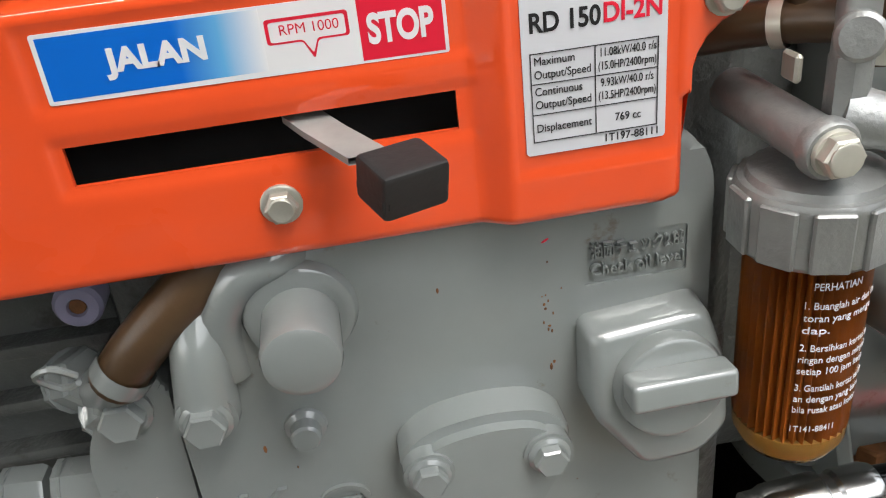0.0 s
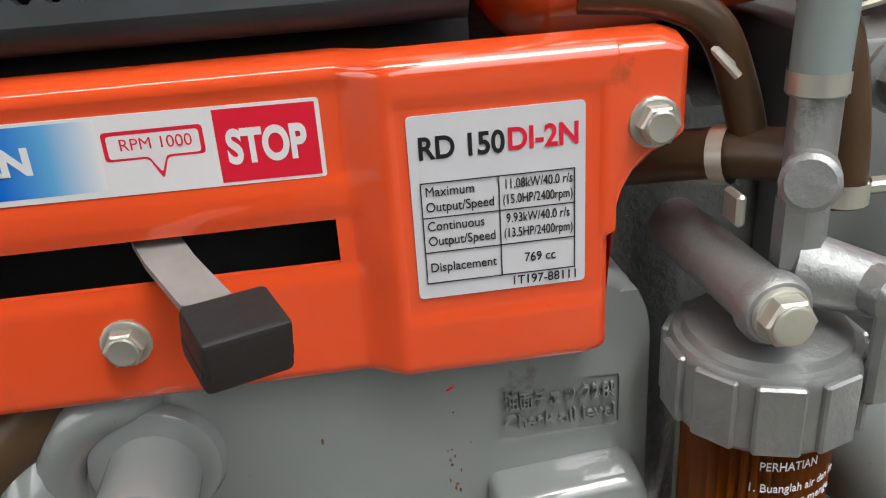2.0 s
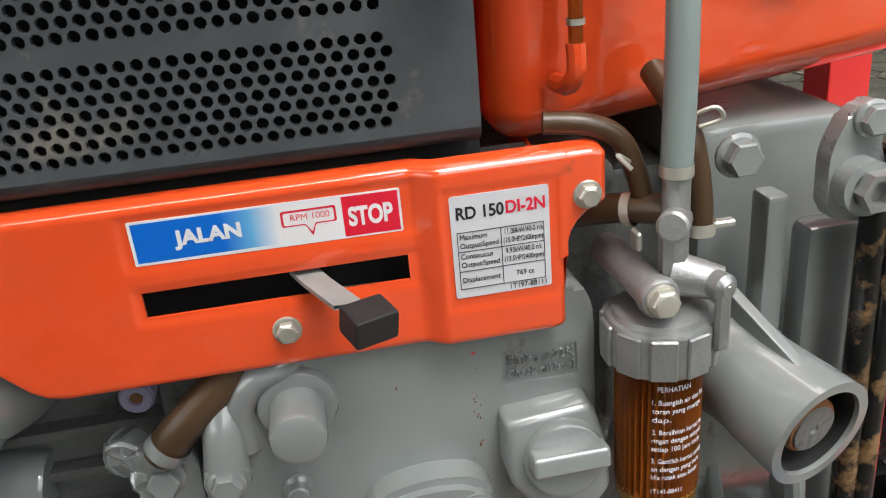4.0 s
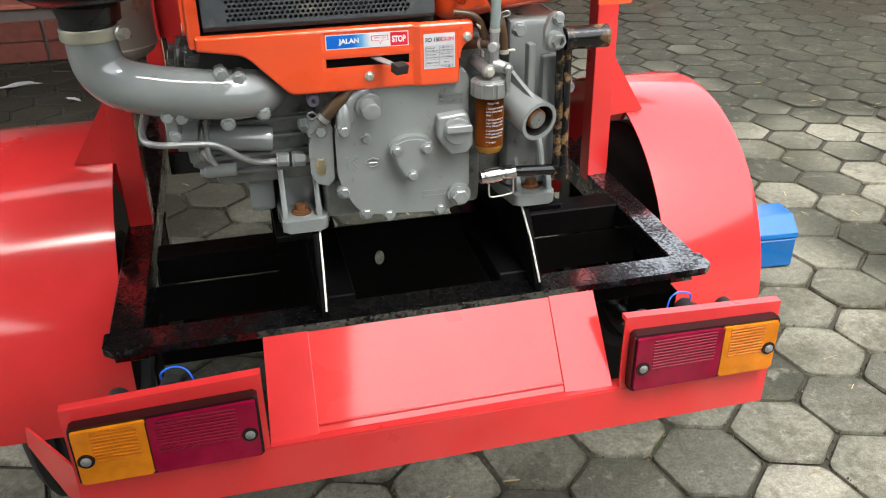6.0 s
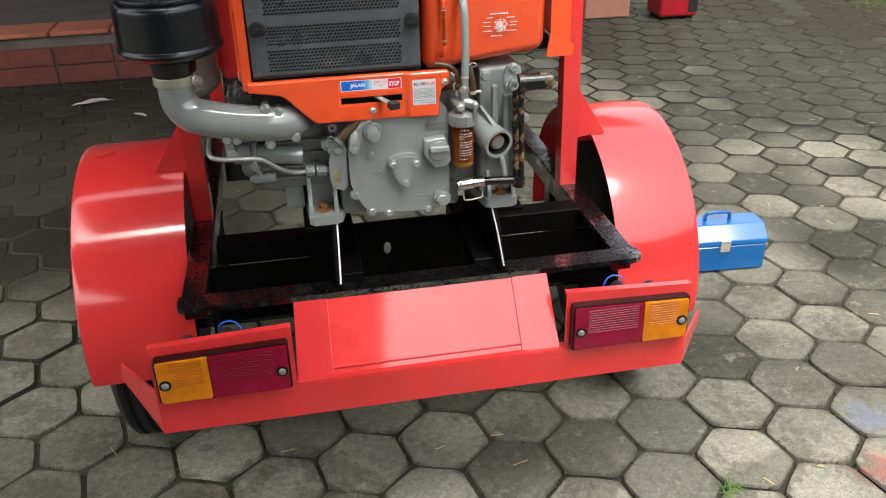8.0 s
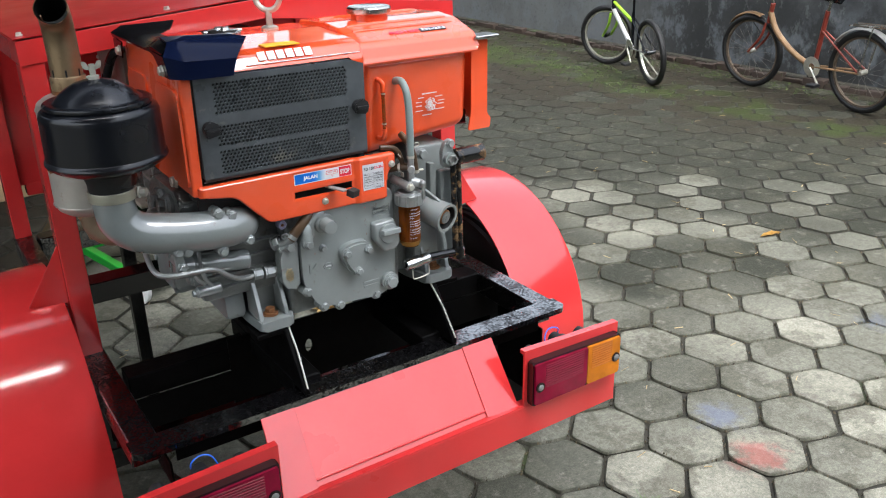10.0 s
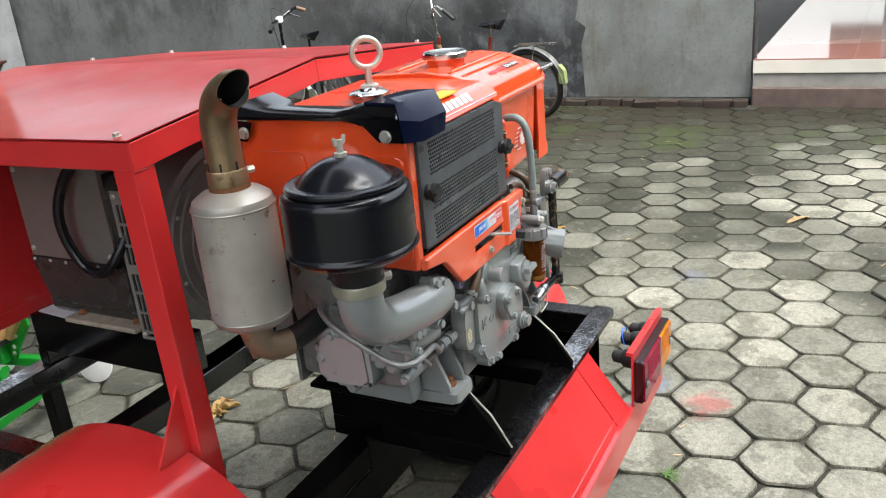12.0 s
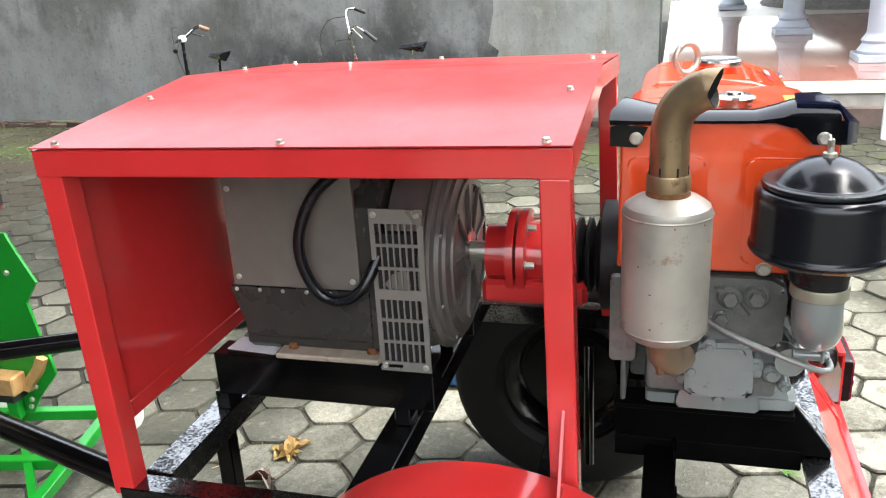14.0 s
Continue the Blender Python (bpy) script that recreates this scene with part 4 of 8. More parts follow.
# crankcase and castings behind the covers
ebox("crankcase", -.165, .105, .04, .335, .84, 1.142, .012, GREYC)
ebox("timing_block", .156, .256, .058, .30, .852, 1.150, .012, GREY)
# added backing box, keeps the gap beside the timing block dark
ebox("gear_case", .100, .160, .095, .30, .846, 1.120, .010, GREYC)
ebox("cylinder_head", -.335, -.16, .072, .30, .905, 1.138, .012, GREYC, "rough dark-grey cast cylinder head")
for k in range(4):
    ebox("head_fin", -.332, -.165, .060, .074, .93 + k * .028, .937 + k * .028, .002, GREYC)
bm = BM()
lathe(bm, [(.019, 0), (.0205, .003), (.0205, .108), (.019, .112)], 28, axis_m((-.350, .062, 1.000), (1, 0, -.13)))
lathe(bm, [(.024, 0), (.024, .030)], 28, axis_m((-.382, .062, 1.004), (1, 0, -.13)))
part("head_barrel", bm, GREY, engine, "dusty grey rocker-shaft barrel")
# base flange and feet
for s in (-1, 1):
    bm = BM()
    prism(bm, rounded([(s * .166, .022), (s * .238, .022), (s * .244, .10), (s * .244, .300), (s * .150, .300), (s * .150, .10)][::s], .010), .022, Matrix.Translation((0, 0, .830)), .004, 2)
    part("base_flange", bm, GREY, engine)
    bm = BM()
    prism(bm, [(s * .176, .850), (s * .236, .850), (s * .226, .97), (s * .182, .985)][::s], .012, rear(.10), .003)
    for dx in (.176, .232):
        prism(bm, [(-.10, .850), (-.034, .850), (-.040, .868), (-.085, .975), (-.10, .975)], .009, flank(s * dx + .0045), .002)
    part("foot_web", bm, GREY, engine)
    bm = BM()
    lathe(bm, [(.017, 0), (.017, .002)], 20, axis_m((s * .2045, .058, .852), (0, 0, 1)))
    bolt(bm, (s * .2045, .058, .854), (0, 0, 1), .0100, .013)
    part("foot_nut", bm, RUST, engine, "rusty brown hexagon nut")
    bm = BM()
    bolt(bm, (s * .2045, .272, .852), (0, 0, 1), .0100, .022)
    part("foot_nut", bm, RUST, engine)
# coil on the stud of the hind foot
bm = BM()
tube(bm, [(-.215 + .0115 * math.cos(k * .9), .272 + .0115 * math.sin(k * .9), .855 + k * .0011) for k in range(30)], .0022, 6, 0)
part("stud_coil", bm, RUST, engine, "rusty coil spring on a stud")
# side cover on the left flank, towards the exhaust
bm = BM()
prism(bm, rounded([(-.230, .922), (-.116, .924), (-.118, .998), (-.126, 1.030), (-.214, 1.026), (-.233, 1.006)], .012), .06, flank(-.312), .010, 4)
prism(bm, rounded([(-.222, .928), (-.124, .930), (-.128, .992), (-.134, 1.020), (-.210, 1.017), (-.224, 1.002)], .012), .006, flank(-.370), .005, 3)
box(bm, -.360, -.312, .100, .125, .955, .998, .010, seg=3)
part("rocker_cover", bm, GREY, engine)
for x, y, z in ((-.374, .192, 1.020), (-.360, .113, .984), (-.374, .220, .972)):
    bm = BM()
    cyl(bm, (x + .03, y, z), (x, y, z), .0135, n=20, bev=.002)
    part("bolt_boss", bm, GREY, engine)
    eb("cover_bolt", (x, y, z), (-1, 0, 0), .0070, .008)
# sloping head casting above the cover, with its two large nuts
bm = BM()
prism(bm, rounded([(-.275, 1.02), (-.075, 1.02), (-.070, 1.125), (-.10, 1.142), (-.24, 1.142), (-.285, 1.09)], .012), .045, flank(-.312), .008, 2)
part("head_casting", bm, GREYC, engine, "rough cast valve-gear housing")
for (y, z) in ((.163, 1.110), (.121, 1.112)):
    bm = BM()
    lathe(bm, [(.021, 0), (.021, .010), (.018, .014)], 24, axis_m((-.355, y, z), (-1, 0, .1)))
    bolt(bm, (-.368, y, z + .001), (-1, 0, .1), .0125, .016)
    part("head_nut", bm, GREYC, engine)
bm = BM()
prism(bm, rounded([(-.150, 1.085), (-.128, 1.078), (-.165, 1.124), (-.19, 1.13)], .008), .014, flank(-.357), .004)
part("head_rib", bm, GREYC, engine)
# shelf, bosses and side pipes of the flank
bm = BM()
prism(bm, rounded([(-.245, .846), (-.09, .846), (-.10, .905), (-.12, .925), (-.225, .925)], .01), .04, flank(-.245), .006, 2)
part("flank_web", bm, GREY, engine)
for y, z, r, l in ((.085, .962, .016, .05), (.062, .940, .011, .05), (.245, .975, .012, .03), (.235, .94, .014, .02)):
    bm = BM()
    cyl(bm, (-.30, y, z), (-.335 - l * .3, y, z), r, n=20, bev=.002)
    bolt(bm, (-.335 - l * .3, y, z), (-1, 0, 0), r * .62, .008)
    part("flank_boss", bm, GREY, engine)
bm = BM()
cyl(bm, (-.30, .171, .915), (-.352, .171, .911), .012, n=18, bev=.002)
bolt(bm, (-.352, .171, .911), (-1, 0, -.1), .009, .012)
part("flank_bolt", bm, GREY, engine)
for pts_ in ([(-.345, .085, 1.03), (-.352, .070, 1.005), (-.348, .055, .975), (-.335, .045, .960)], [(-.33, .072, 1.045), (-.338, .052, 1.02), (-.34, .03, .985), (-.33, .02, .965)]):
    bm = BM()
    tube(bm, pts_, .0042, 8)
    part("leak_off_pipe", bm, ALU, engine)
bm = BM()
prism(bm, rounded([(-.365, .955), (-.318, .955), (-.318, 1.12), (-.365, 1.12)], .006), .02, flank(-.30), .003)
part("flank_plate", bm, GREYC, engine)
for y, z in ((.190, 1.06), (.172, 1.066)):
    bm = BM()
    lathe(bm, [(.012, 0), (.012, .012), (.008, .014), (.008, .018)], 18, axis_m((-.345, y, z), (-1, 0, 0)))
    part("banjo", bm, GREY, engine)
bm = BM()
tube(bm, [(-.345, .27, 1.13), (-.352, .245, 1.08), (-.36, .235, 1.03)], .007, 8)
part("drain_hose", bm, HOSEB, engine)

CY = .020
# timing cover with its bolts
bm = BM()
cov = rounded([(-.143, 1.02), (-.143, .925), (-.118, .870), (-.098, .855), (.03, .846), (.066, .856), (.077, .885), (.0765, 1.075), (.068, 1.092), (-.07, 1.098), (-.118, 1.06)], .016)
prism(bm, cov, .05, rear(.042 + CY), .005, 3, top_only=True)
sink = BM()
prism(sink, rounded([(.024, 1.033), (.0665, 1.033), (.0665, 1.054), (.024, 1.054)], .002), .006, rear(-.0068 + CY))
bm = cut(bm, sink)
part("timing_cover", bm, GREY, engine, "smooth grey timing cover with faint rust streaks")
for x, z in ((-.1335, .900), (-.0995, .857), (-.062, .850), (.0265, .850)):
    bm = BM()
    cyl(bm, (x, .04, z), (x, -.006 + CY, z), .0125, n=20)
    part("bolt_boss", bm, GREY, engine)
    eb("cover_bolt", (x, -.006 + CY, z), R_, .0072, .008)
# corner boss with its larger bolt
bm = BM()
tube(bm, [(-.124, .024, 1.056), (-.127, .012, 1.036), (-.129, .009, 1.012)], lambda t: .0095 + .003 * t, 16)
lathe(bm, [(.0125, 0), (.0128, .004), (.012, .009)], 24, axis_m((-.1292, .010, 1.0095), R_))
part("bolt_boss", bm, GREY, engine)
eb("cover_bolt", (-.1292, .001, 1.0095), R_, .0076, .008)
bm = BM()
lathe(bm, [(.020, 0), (.020, .010), (.0165, .011), (.0165, .016)], 28, axis_m((.058, -.006 + CY, .876), R_))
bolt(bm, (.058, -.02 + CY, .876), R_, .0125, .010, 1.1)
part("drain_plug", bm, GREY, engine)
bm = BM()
lathe(bm, [(.0092, 0), (.0085, .003), (.0062, .0045), (.0062, .010), (.0052, .0112), (0, .0112)], 20, axis_m((-.0945, .0135, .9900), R_), cap=False)
part("level_plug", bm, GREY, engine)
# arched boss with the round plug
bm = BM()
tube(bm, [(x, y + CY, z) for x, y, z in ((-.118, -.004, 1.02), (-.117, -.006, 1.045), (-.106, -.007, 1.062), (-.090, -.005, 1.068), (-.082, .004, 1.069))], .0085, 14)
lathe(bm, [(.0225, 0), (.0222, .004), (.0205, .008), (.0170, .010)], 40, axis_m((-.087, -.004 + CY, 1.044), R_))
part("plug_boss", bm, GREY, engine)
bm = BM()
lathe(bm, [(.0148, 0), (.0148, .029), (.0138, .0325), (.011, .034), (0, .034)], 32, axis_m((-.087, -.008 + CY, 1.043), R_), cap=False)
part("round_plug", bm, GREY, engine)
# rust specks and a dab of red on the cover
rsp = random.Random(12)
for k in range(26):
    x, z = (.0085 + rsp.gauss(0, .0012), rsp.uniform(.995, 1.050)) if k < 14 else (rsp.uniform(-.12, .06), rsp.uniform(.87, 1.05))
    bm = BM()
    lathe(bm, [(rsp.uniform(.0003, .0008), 0), (.0002, .0003)], 7, axis_m((x, .0119, z), R_) @ Matrix.Diagonal((1, rsp.uniform(.8, 2.6), 1, 1)))
    part("rust_speck", bm, RUST, engine)
bm = BM()
lathe(bm, [(.0008, 0), (.0004, .0003)], 8, axis_m((.0090, .0119, 1.0565), (0, -1, 0)) @ Matrix.Rotation(.5, 4, 'Z') @ Matrix.Diagonal((2.2, .7, 1, 1)))
part("paint_dab", bm, REDINK, engine, "dab of red paint")
# three-bolt cover
bm = BM()
lobe = [(-.061, .976), (-.047, .988), (-.023, .992), (.001, .989), (.014, .976), (.007, .953), (-.015, .915), (-.033, .915), (-.053, .948)]
prism(bm, rounded(lobe, .010), .018, rear(-.006 + CY), .004, 2, top_only=True)
prism(bm, rounded([(-.023 + (x + .023) * .86, .958 + (z - .958) * .86) for x, z in lobe], .010), .006, rear(-.023 + CY), .003, 2, top_only=True)
tri_cover = part("pump_cover", bm, GREY, engine, "three-lobed pump cover")
for x, z in ((-.0485, .9715), (.0008, .9705), (-.0242, .9265)):
    bm = BM()
    lathe(bm, [(.0105, 0), (.0105, .004)], 18, axis_m((x, -.024 + CY, z), R_) @ Matrix.Diagonal((1, 1, 1.6, 1)))
    bolt(bm, (x, -.030 + CY, z), R_, .0066, .007)
    part("pump_bolt", bm, GREY, tri_cover)
# oil filler boss and turning cap


def stacked(levels):
    """Rounded outlines (corner points, corner radius, depth) joined into a soft pad facing the rear."""
    b = BM()
    rings = [[b.verts.new((x, y, z)) for x, z in rounded(o, r, 5)] for o, r, y in levels]
    for p, q in zip(rings, rings[1:]):
        for k in range(len(p)):
            m_ = (k + 1) % len(p)
            b.faces.new((p[k], p[m_], q[m_], q[k]))
    b.faces.new(rings[-1])
    return b


fbk = [(.020, 1.020), (.070, 1.024), (.078, .998), (.079, .968), (.066, .956), (.040, .955), (.020, .982)]
bm = BM()
levels = [(0, lambda x, z: .016), (.0008, lambda x, z: -.0005 - (1.028 - z) * .13), (.0028, lambda x, z: -.0035 - (1.028 - z) * .13), (.0052, lambda x, z: -.0045 - (1.028 - z) * .13)]
rings = [[bm.verts.new((.0495 + (x - .0495) * (1 - d / .030), yf(x, z), .992 + (z - .992) * (1 - d / .036))) for x, z in rounded(fbk, .005, 5)] for d, yf in levels]
for p, q in zip(rings, rings[1:]):
    for k in range(len(p)):
        m_ = (k + 1) % len(p)
        bm.faces.new((p[k], p[m_], q[m_], q[k]))
bm.faces.new(rings[-1])
part("filler_boss", bm, GREY, engine, "", 60)
bm = BM()
capm = axis_m((.0510, -.0075, .9955), (0, -1, .13))
lathe(bm, [(.0215, 0), (.0225, .001), (.0226, .0055), (.0215, .0080), (.0195, .0092), (0, .0095)], 44, capm, cap=False)
box(bm, -.0212, .0212, -.0005, .0120, .0080, .0215, .0026, Matrix.Translation((.0510, -.0075, .9955)) @ rear(0).to_3x3().to_4x4() @ Matrix.Rotation(radians(-7), 4, 'X'), seg=3)
part("oil_filler_cap", bm, GREY, engine, "grey oil filler cap with a broad finger bar")
# cast lettering
bm = text_mesh("油面チェック2.8ℓ", .0078, Matrix.Translation((.0265, -.0084 + CY, 1.0455)) @ rear(0), .0010, width=.038)
part("cast_letters", bm, GREY, engine)
bm = text_mesh("Check oil level", .0072, Matrix.Translation((.0265, -.0084 + CY, 1.0375)) @ rear(0), .0010, width=.038)
part("cast_letters", bm, GREY, engine)
# cast marks, plain
bm = BM()
for p in ([(-.128, .940), (-.1245, .940), (-.1245, .960), (-.128, .960)], [(-.121, .950), (-.112, .940), (-.108, .940), (-.117, .952), (-.108, .960), (-.112, .960)]):
    prism(bm, p, .002, rear(-.0082 + CY))
lathe(bm, [(.0085, 0), (.0085, .002), (.0065, .002), (.0065, 0)], 24, axis_m((-.0848, -.0082 + CY, .9470), R_) @ Matrix.Diagonal((1.3, 1, 1, 1)), cap=False)
box(bm, -.092, -.0775, -.0100 + CY, -.0080 + CY, .9450, .9480, .0006)
part("cast_mark", bm, GREY, engine)
bm = BM()
for r in range(2):
    prism(bm, [(-.004, .872 + r * .009), (.034, .872 + r * .009), (.034, .878 + r * .009), (-.004, .878 + r * .009)], .0014, rear(-.0079 + CY))
part("cast_bar", bm, GREY, engine)

# injector side: flanges, unions, cream plug
bm = BM()
prism(bm, rounded([(-.185, .985), (-.185, .925), (-.168, .91), (-.148, .912), (-.145, 1.02), (-.165, 1.03)], .01), .03, rear(.05), .004)
part("side_flange", bm, GREY, engine)
eb("flange_bolt", (-.164, .02, 1.007), R_, .0085, .010)
bm = BM()
prism(bm, rounded([(-.177, .931), (-.161, .928), (-.159, .956), (-.167, .963), (-.177, .960)], .005), .010, rear(.030), .003)
part("cream_plug", bm, mat("cream_plastic", (.62, .52, .30), .5, vary=.2), engine, "cream plastic window plug")
bm = BM()
bolt(bm, (-.236, .048, .954), (1, -.05, -.03), .0105, .02, 1.0)
bolt(bm, (-.212, .047, .953), (1, -.05, -.03), .0115, .022, 1.0)
cyl(bm, (-.19, .046, .953), (-.175, .045, .953), .008)
part("pipe_union", bm, GREY, engine)
bm = BM()
tube(bm, [(-.366, .205, 1.078), (-.388, .196, 1.074), (-.415, .150, 1.060), (-.430, .075, 1.036), (-.430, .022, 1.018), (-.405, .004, 1.013), (-.360, .004, 1.010), (-.325, .010, 1.003), (-.290, .022, .974), (-.262, .038, .957), (-.235, .046, .953)], .0052, 10, 6)
part("injection_pipe", bm, ALU, engine, "bare silver fuel pipe")
bm = BM()
bolt(bm, (-.362, .175, 1.070), (-1, 0, 0), .011, .012)
part("pipe_nut", bm, GREYC, engine)
bm = BM()
cyl(bm, (-.388, .06, 1.055), (-.388, .006, 1.055), .011)
bolt(bm, (-.388, .006, 1.055), R_, .0075, .008)
cyl(bm, (-.383, .06, 1.022), (-.383, .010, 1.022), .010)
bolt(bm, (-.383, .010, 1.022), R_, .0065, .007)
box(bm, -.395, -.377, .012, .018, 1.012, 1.06, .002)
part("pipe_clip", bm, GREY, engine)
bm = BM()
tube(bm, [(-.178, .040, 1.008), (-.168, .026, 1.014), (-.158, .016, 1.028)], .010, 14)
part("elbow_fitting", bm, GREY, engine)
for p, d, r, h in (((-.190, .044, 1.010), (.75, -.5, .35), .0125, .016), ((-.176, .034, .998), (.5, -.45, .55), .0115, .018)):
    bm = BM()
    bolt(bm, p, d, r, h, 1.02)
    part("union_nut", bm, GREY, engine)
bm = BM()
tube(bm, [(-.162, .016, 1.024), (-.146, .013, 1.042), (-.122, .017, 1.062), (-.098, .026, 1.077), (-.070, .032, 1.085)], .0105, 16)
part("brown_hose", bm, HOSEB, engine, "brown rubber bleed hose")
bm = BM()
tube(bm, [(-.170, .004, 1.038), (-.176, .0, 1.045), (-.184, .004, 1.040), (-.178, .008, 1.031), (-.170, .004, 1.035)], .0014, 6)
part("wire_clip", bm, GREY, engine)
bm = BM()
lathe(bm, [(.0118, 0), (.0118, .008)], 18, axis_m((-.160, .0155, 1.026), (.6, -.1, .7)), cap=False)
part("hose_clip", bm, GREY, engine)
bm = BM()
lathe(bm, [(.0095, 0), (.0095, .012), (.008, .014), (.004, .014), (.003, .010), (0, .010)], 20, axis_m((-.1705, .042, 1.0525), R_), cap=False)
plug = part("sensor_plug", bm, mat("violet_grey_plastic", (.20, .19, .27), .4, vary=.2, scale=60), engine, "violet-grey sensor plug")
bm = BM()
lathe(bm, [(.0032, 0), (.0032, .003), (.0015, .004)], 10, axis_m((-.1705, .032, 1.0525), R_))
part("plug_pin", bm, RUST, plug)

# intake elbow
bm = BM()
tube(bm, [(-.477, .045, 1.174), (-.477, .045, 1.150), (-.471, .043, 1.124), (-.448, .038, 1.102), (-.405, .032, 1.090), (-.35, .028, 1.081), (-.290, .028, 1.075), (-.262, .036, 1.073), (-.246, .054, 1.070), (-.240, .075, 1.068)], lambda t: .036 + .002 * math.sin(t * math.pi), 28, 6)
man = part("intake_elbow", bm, GREY, engine, "grey cast intake elbow")
bm = BM()
prism(bm, rounded([(-.31, 1.118), (-.265, 1.112), (-.243, 1.06), (-.247, 1.036), (-.30, 1.03), (-.318, 1.05)], .012), .02, rear(.055), .004)
part("elbow_flange", bm, GREY, man)
for x, z in ((-.304, 1.112), (-.279, 1.103), (-.249, 1.047), (-.303, 1.036), (-.37, 1.052)):
    bm = BM()
    cyl(bm, (x, .05, z), (x, .008, z), .0115, n=18)
    bolt(bm, (x, .008, z), R_, .0075, .008)
    part("elbow_bolt", bm, GREY, man)
bm = BM()
lathe(bm, [(.041, 0), (.042, .002), (.042, .016), (.041, .018)], 36, axis_m((-.477, .045, 1.170), (0, 0, 1)))
part("hose_clamp", bm, mat("dull_cream_steel", (.42, .41, .32), .4, .6, vary=.2), engine, "dull cream hose clamp")
bm = BM()
lathe(bm, [(.038, 0), (.039, .02), (.045, .04)], 36, axis_m((-.477, .045, 1.180), (0, 0, 1)))
part("rubber_sleeve", bm, RUBBER, engine)
bm = BM()
bolt(bm, (-.435, .028, 1.178), (.8, -.6, 0), .008, .014)
part("clamp_screw", bm, STEEL, engine)

# air cleaner
AC = (-.473, .049, -.006)
bm = BM()
lathe(bm, [(.042, 1.200), (.044, 1.222), (.060, 1.231), (.084, 1.236), (.094, 1.242), (.1005, 1.247), (.1030, 1.2515), (.1022, 1.2555), (.0995, 1.259), (.0985, 1.322), (.0985, 1.331), (.0962, 1.3385), (.0915, 1.3425), (.085, 1.344)], 64, Matrix.Translation(AC))
ac = part("air_cleaner_bowl", bm, BLACK, engine, "glossy black oil-bath air cleaner bowl")
bm = BM()
lathe(bm, [(.0865, 1.3435), (.0890, 1.3460), (.0895, 1.3490), (.0885, 1.3520), (.0860, 1.3535), (.0800, 1.3535), (.0745, 1.3525), (.0715, 1.3535), (.0670, 1.3590), (.0590, 1.3665), (.0480, 1.3745), (.0340, 1.3820), (.0180, 1.3865), (0, 1.3880)], 64, Matrix.Translation(AC), cap=False)
part("air_cleaner_lid", bm, BLACK, ac, "domed black lid")
bm = BM()
lathe(bm, [(.0095, 1.387), (.0095, 1.393), (.005, 1.394), (.005, 1.412), (0, 1.413)], 14, Matrix.Translation(AC))
for s in (-1, 1):
    prism(bm, rounded([(0, 1.395), (s * .014, 1.399), (s * .0165, 1.411), (s * .010, 1.411), (s * .005, 1.402)][::s], .003), .003, Matrix.Translation((AC[0], AC[1] + .0015, 0)) @ rear(0))
part("wing_nut", bm, STEEL, ac)
bm = BM()
box(bm, -.572, -.560, .03, .06, 1.2375, 1.2425)
part("rust_scuff", bm, RUST, ac)

# exhaust
TANPIPE = mat("tan_stained_pipe", (.27, .20, .13), .45, .4, vary=.35, scale=14, rvary=.1, bump=.12, bscale=90)
MU = (-.475, .270, 0)
bm = BM()
lathe(bm, [(.026, 1.075), (.05, 1.085), (.062, 1.094), (.066, 1.102), (.0675, 1.107), (.0675, 1.296), (.064, 1.306), (.05, 1.316), (.032, 1.322), (.030, 1.330)], 56, Matrix.Translation(MU))
mu = part("muffler", bm, MUFF, engine, "dull heat-stained steel muffler")
bm = BM()
lathe(bm, [(.0685, 0), (.0695, .002), (.0685, .004)], 56, Matrix.Translation((MU[0], MU[1], 1.104)), cap=False)
part("muffler_seam", bm, MUFF, mu)
bm = BM()
lathe(bm, [(.0685, 0), (.0695, .002), (.0685, .004)], 56, Matrix.Translation((MU[0], MU[1], 1.292)), cap=False)
part("muffler_seam", bm, MUFF, mu)
bm = BM()
lathe(bm, [(.031, 1.328), (.0325, 1.331), (.0325, 1.352), (.031, 1.355)], 32, Matrix.Translation(MU), cap=False)
part("muffler_collar", bm, RUSTY, mu)
EX = [(-.475, .270, 1.325), (-.475, .270, 1.38), (-.476, .269, 1.425), (-.479, .258, 1.456), (-.485, .236, 1.475), (-.492, .212, 1.485)]


def mouth(ring):
    for v in ring:
        v.co.y -= (v.co.z - 1.486) * .75


bm = BM()
r1 = tube(bm, EX, .0290, 32, 6, cap=False)
r2 = tube(bm, EX, .0272, 32, 6, cap=False)
mouth(r1[-1])
mouth(r2[-1])
inner = {w for r in r2 for w in r}
for f in bm.faces:
    if all(v in inner for v in f.verts):
        f.material_index = 1
for i in range(32):
    j = (i + 1) % 32
    bm.faces.new((r1[-1][i], r1[-1][j], r2[-1][j], r2[-1][i]))
part("exhaust_pipe", bm, [RUSTY, DARKFILL], mu, "brown heat-tinted exhaust pipe with a bent open end, black inside")
# near-black plug inside the pipe
bm = BM()
tube(bm, [(-.475, .27, 1.15), (-.475, .268, 1.33), (-.475, .269, 1.38)], .0265, 20, 4)
part("soot_bore", bm, DARKFILL, mu)
bm = BM()
tube(bm, [(x - .0235, y - .0170 * (1 - k * .1), z - .001 * k) for k, (x, y, z) in enumerate(EX[:5])][1:], .0016, 8, 5)
part("pipe_seam", bm, RUSTY, mu, "weld seam along the pipe")
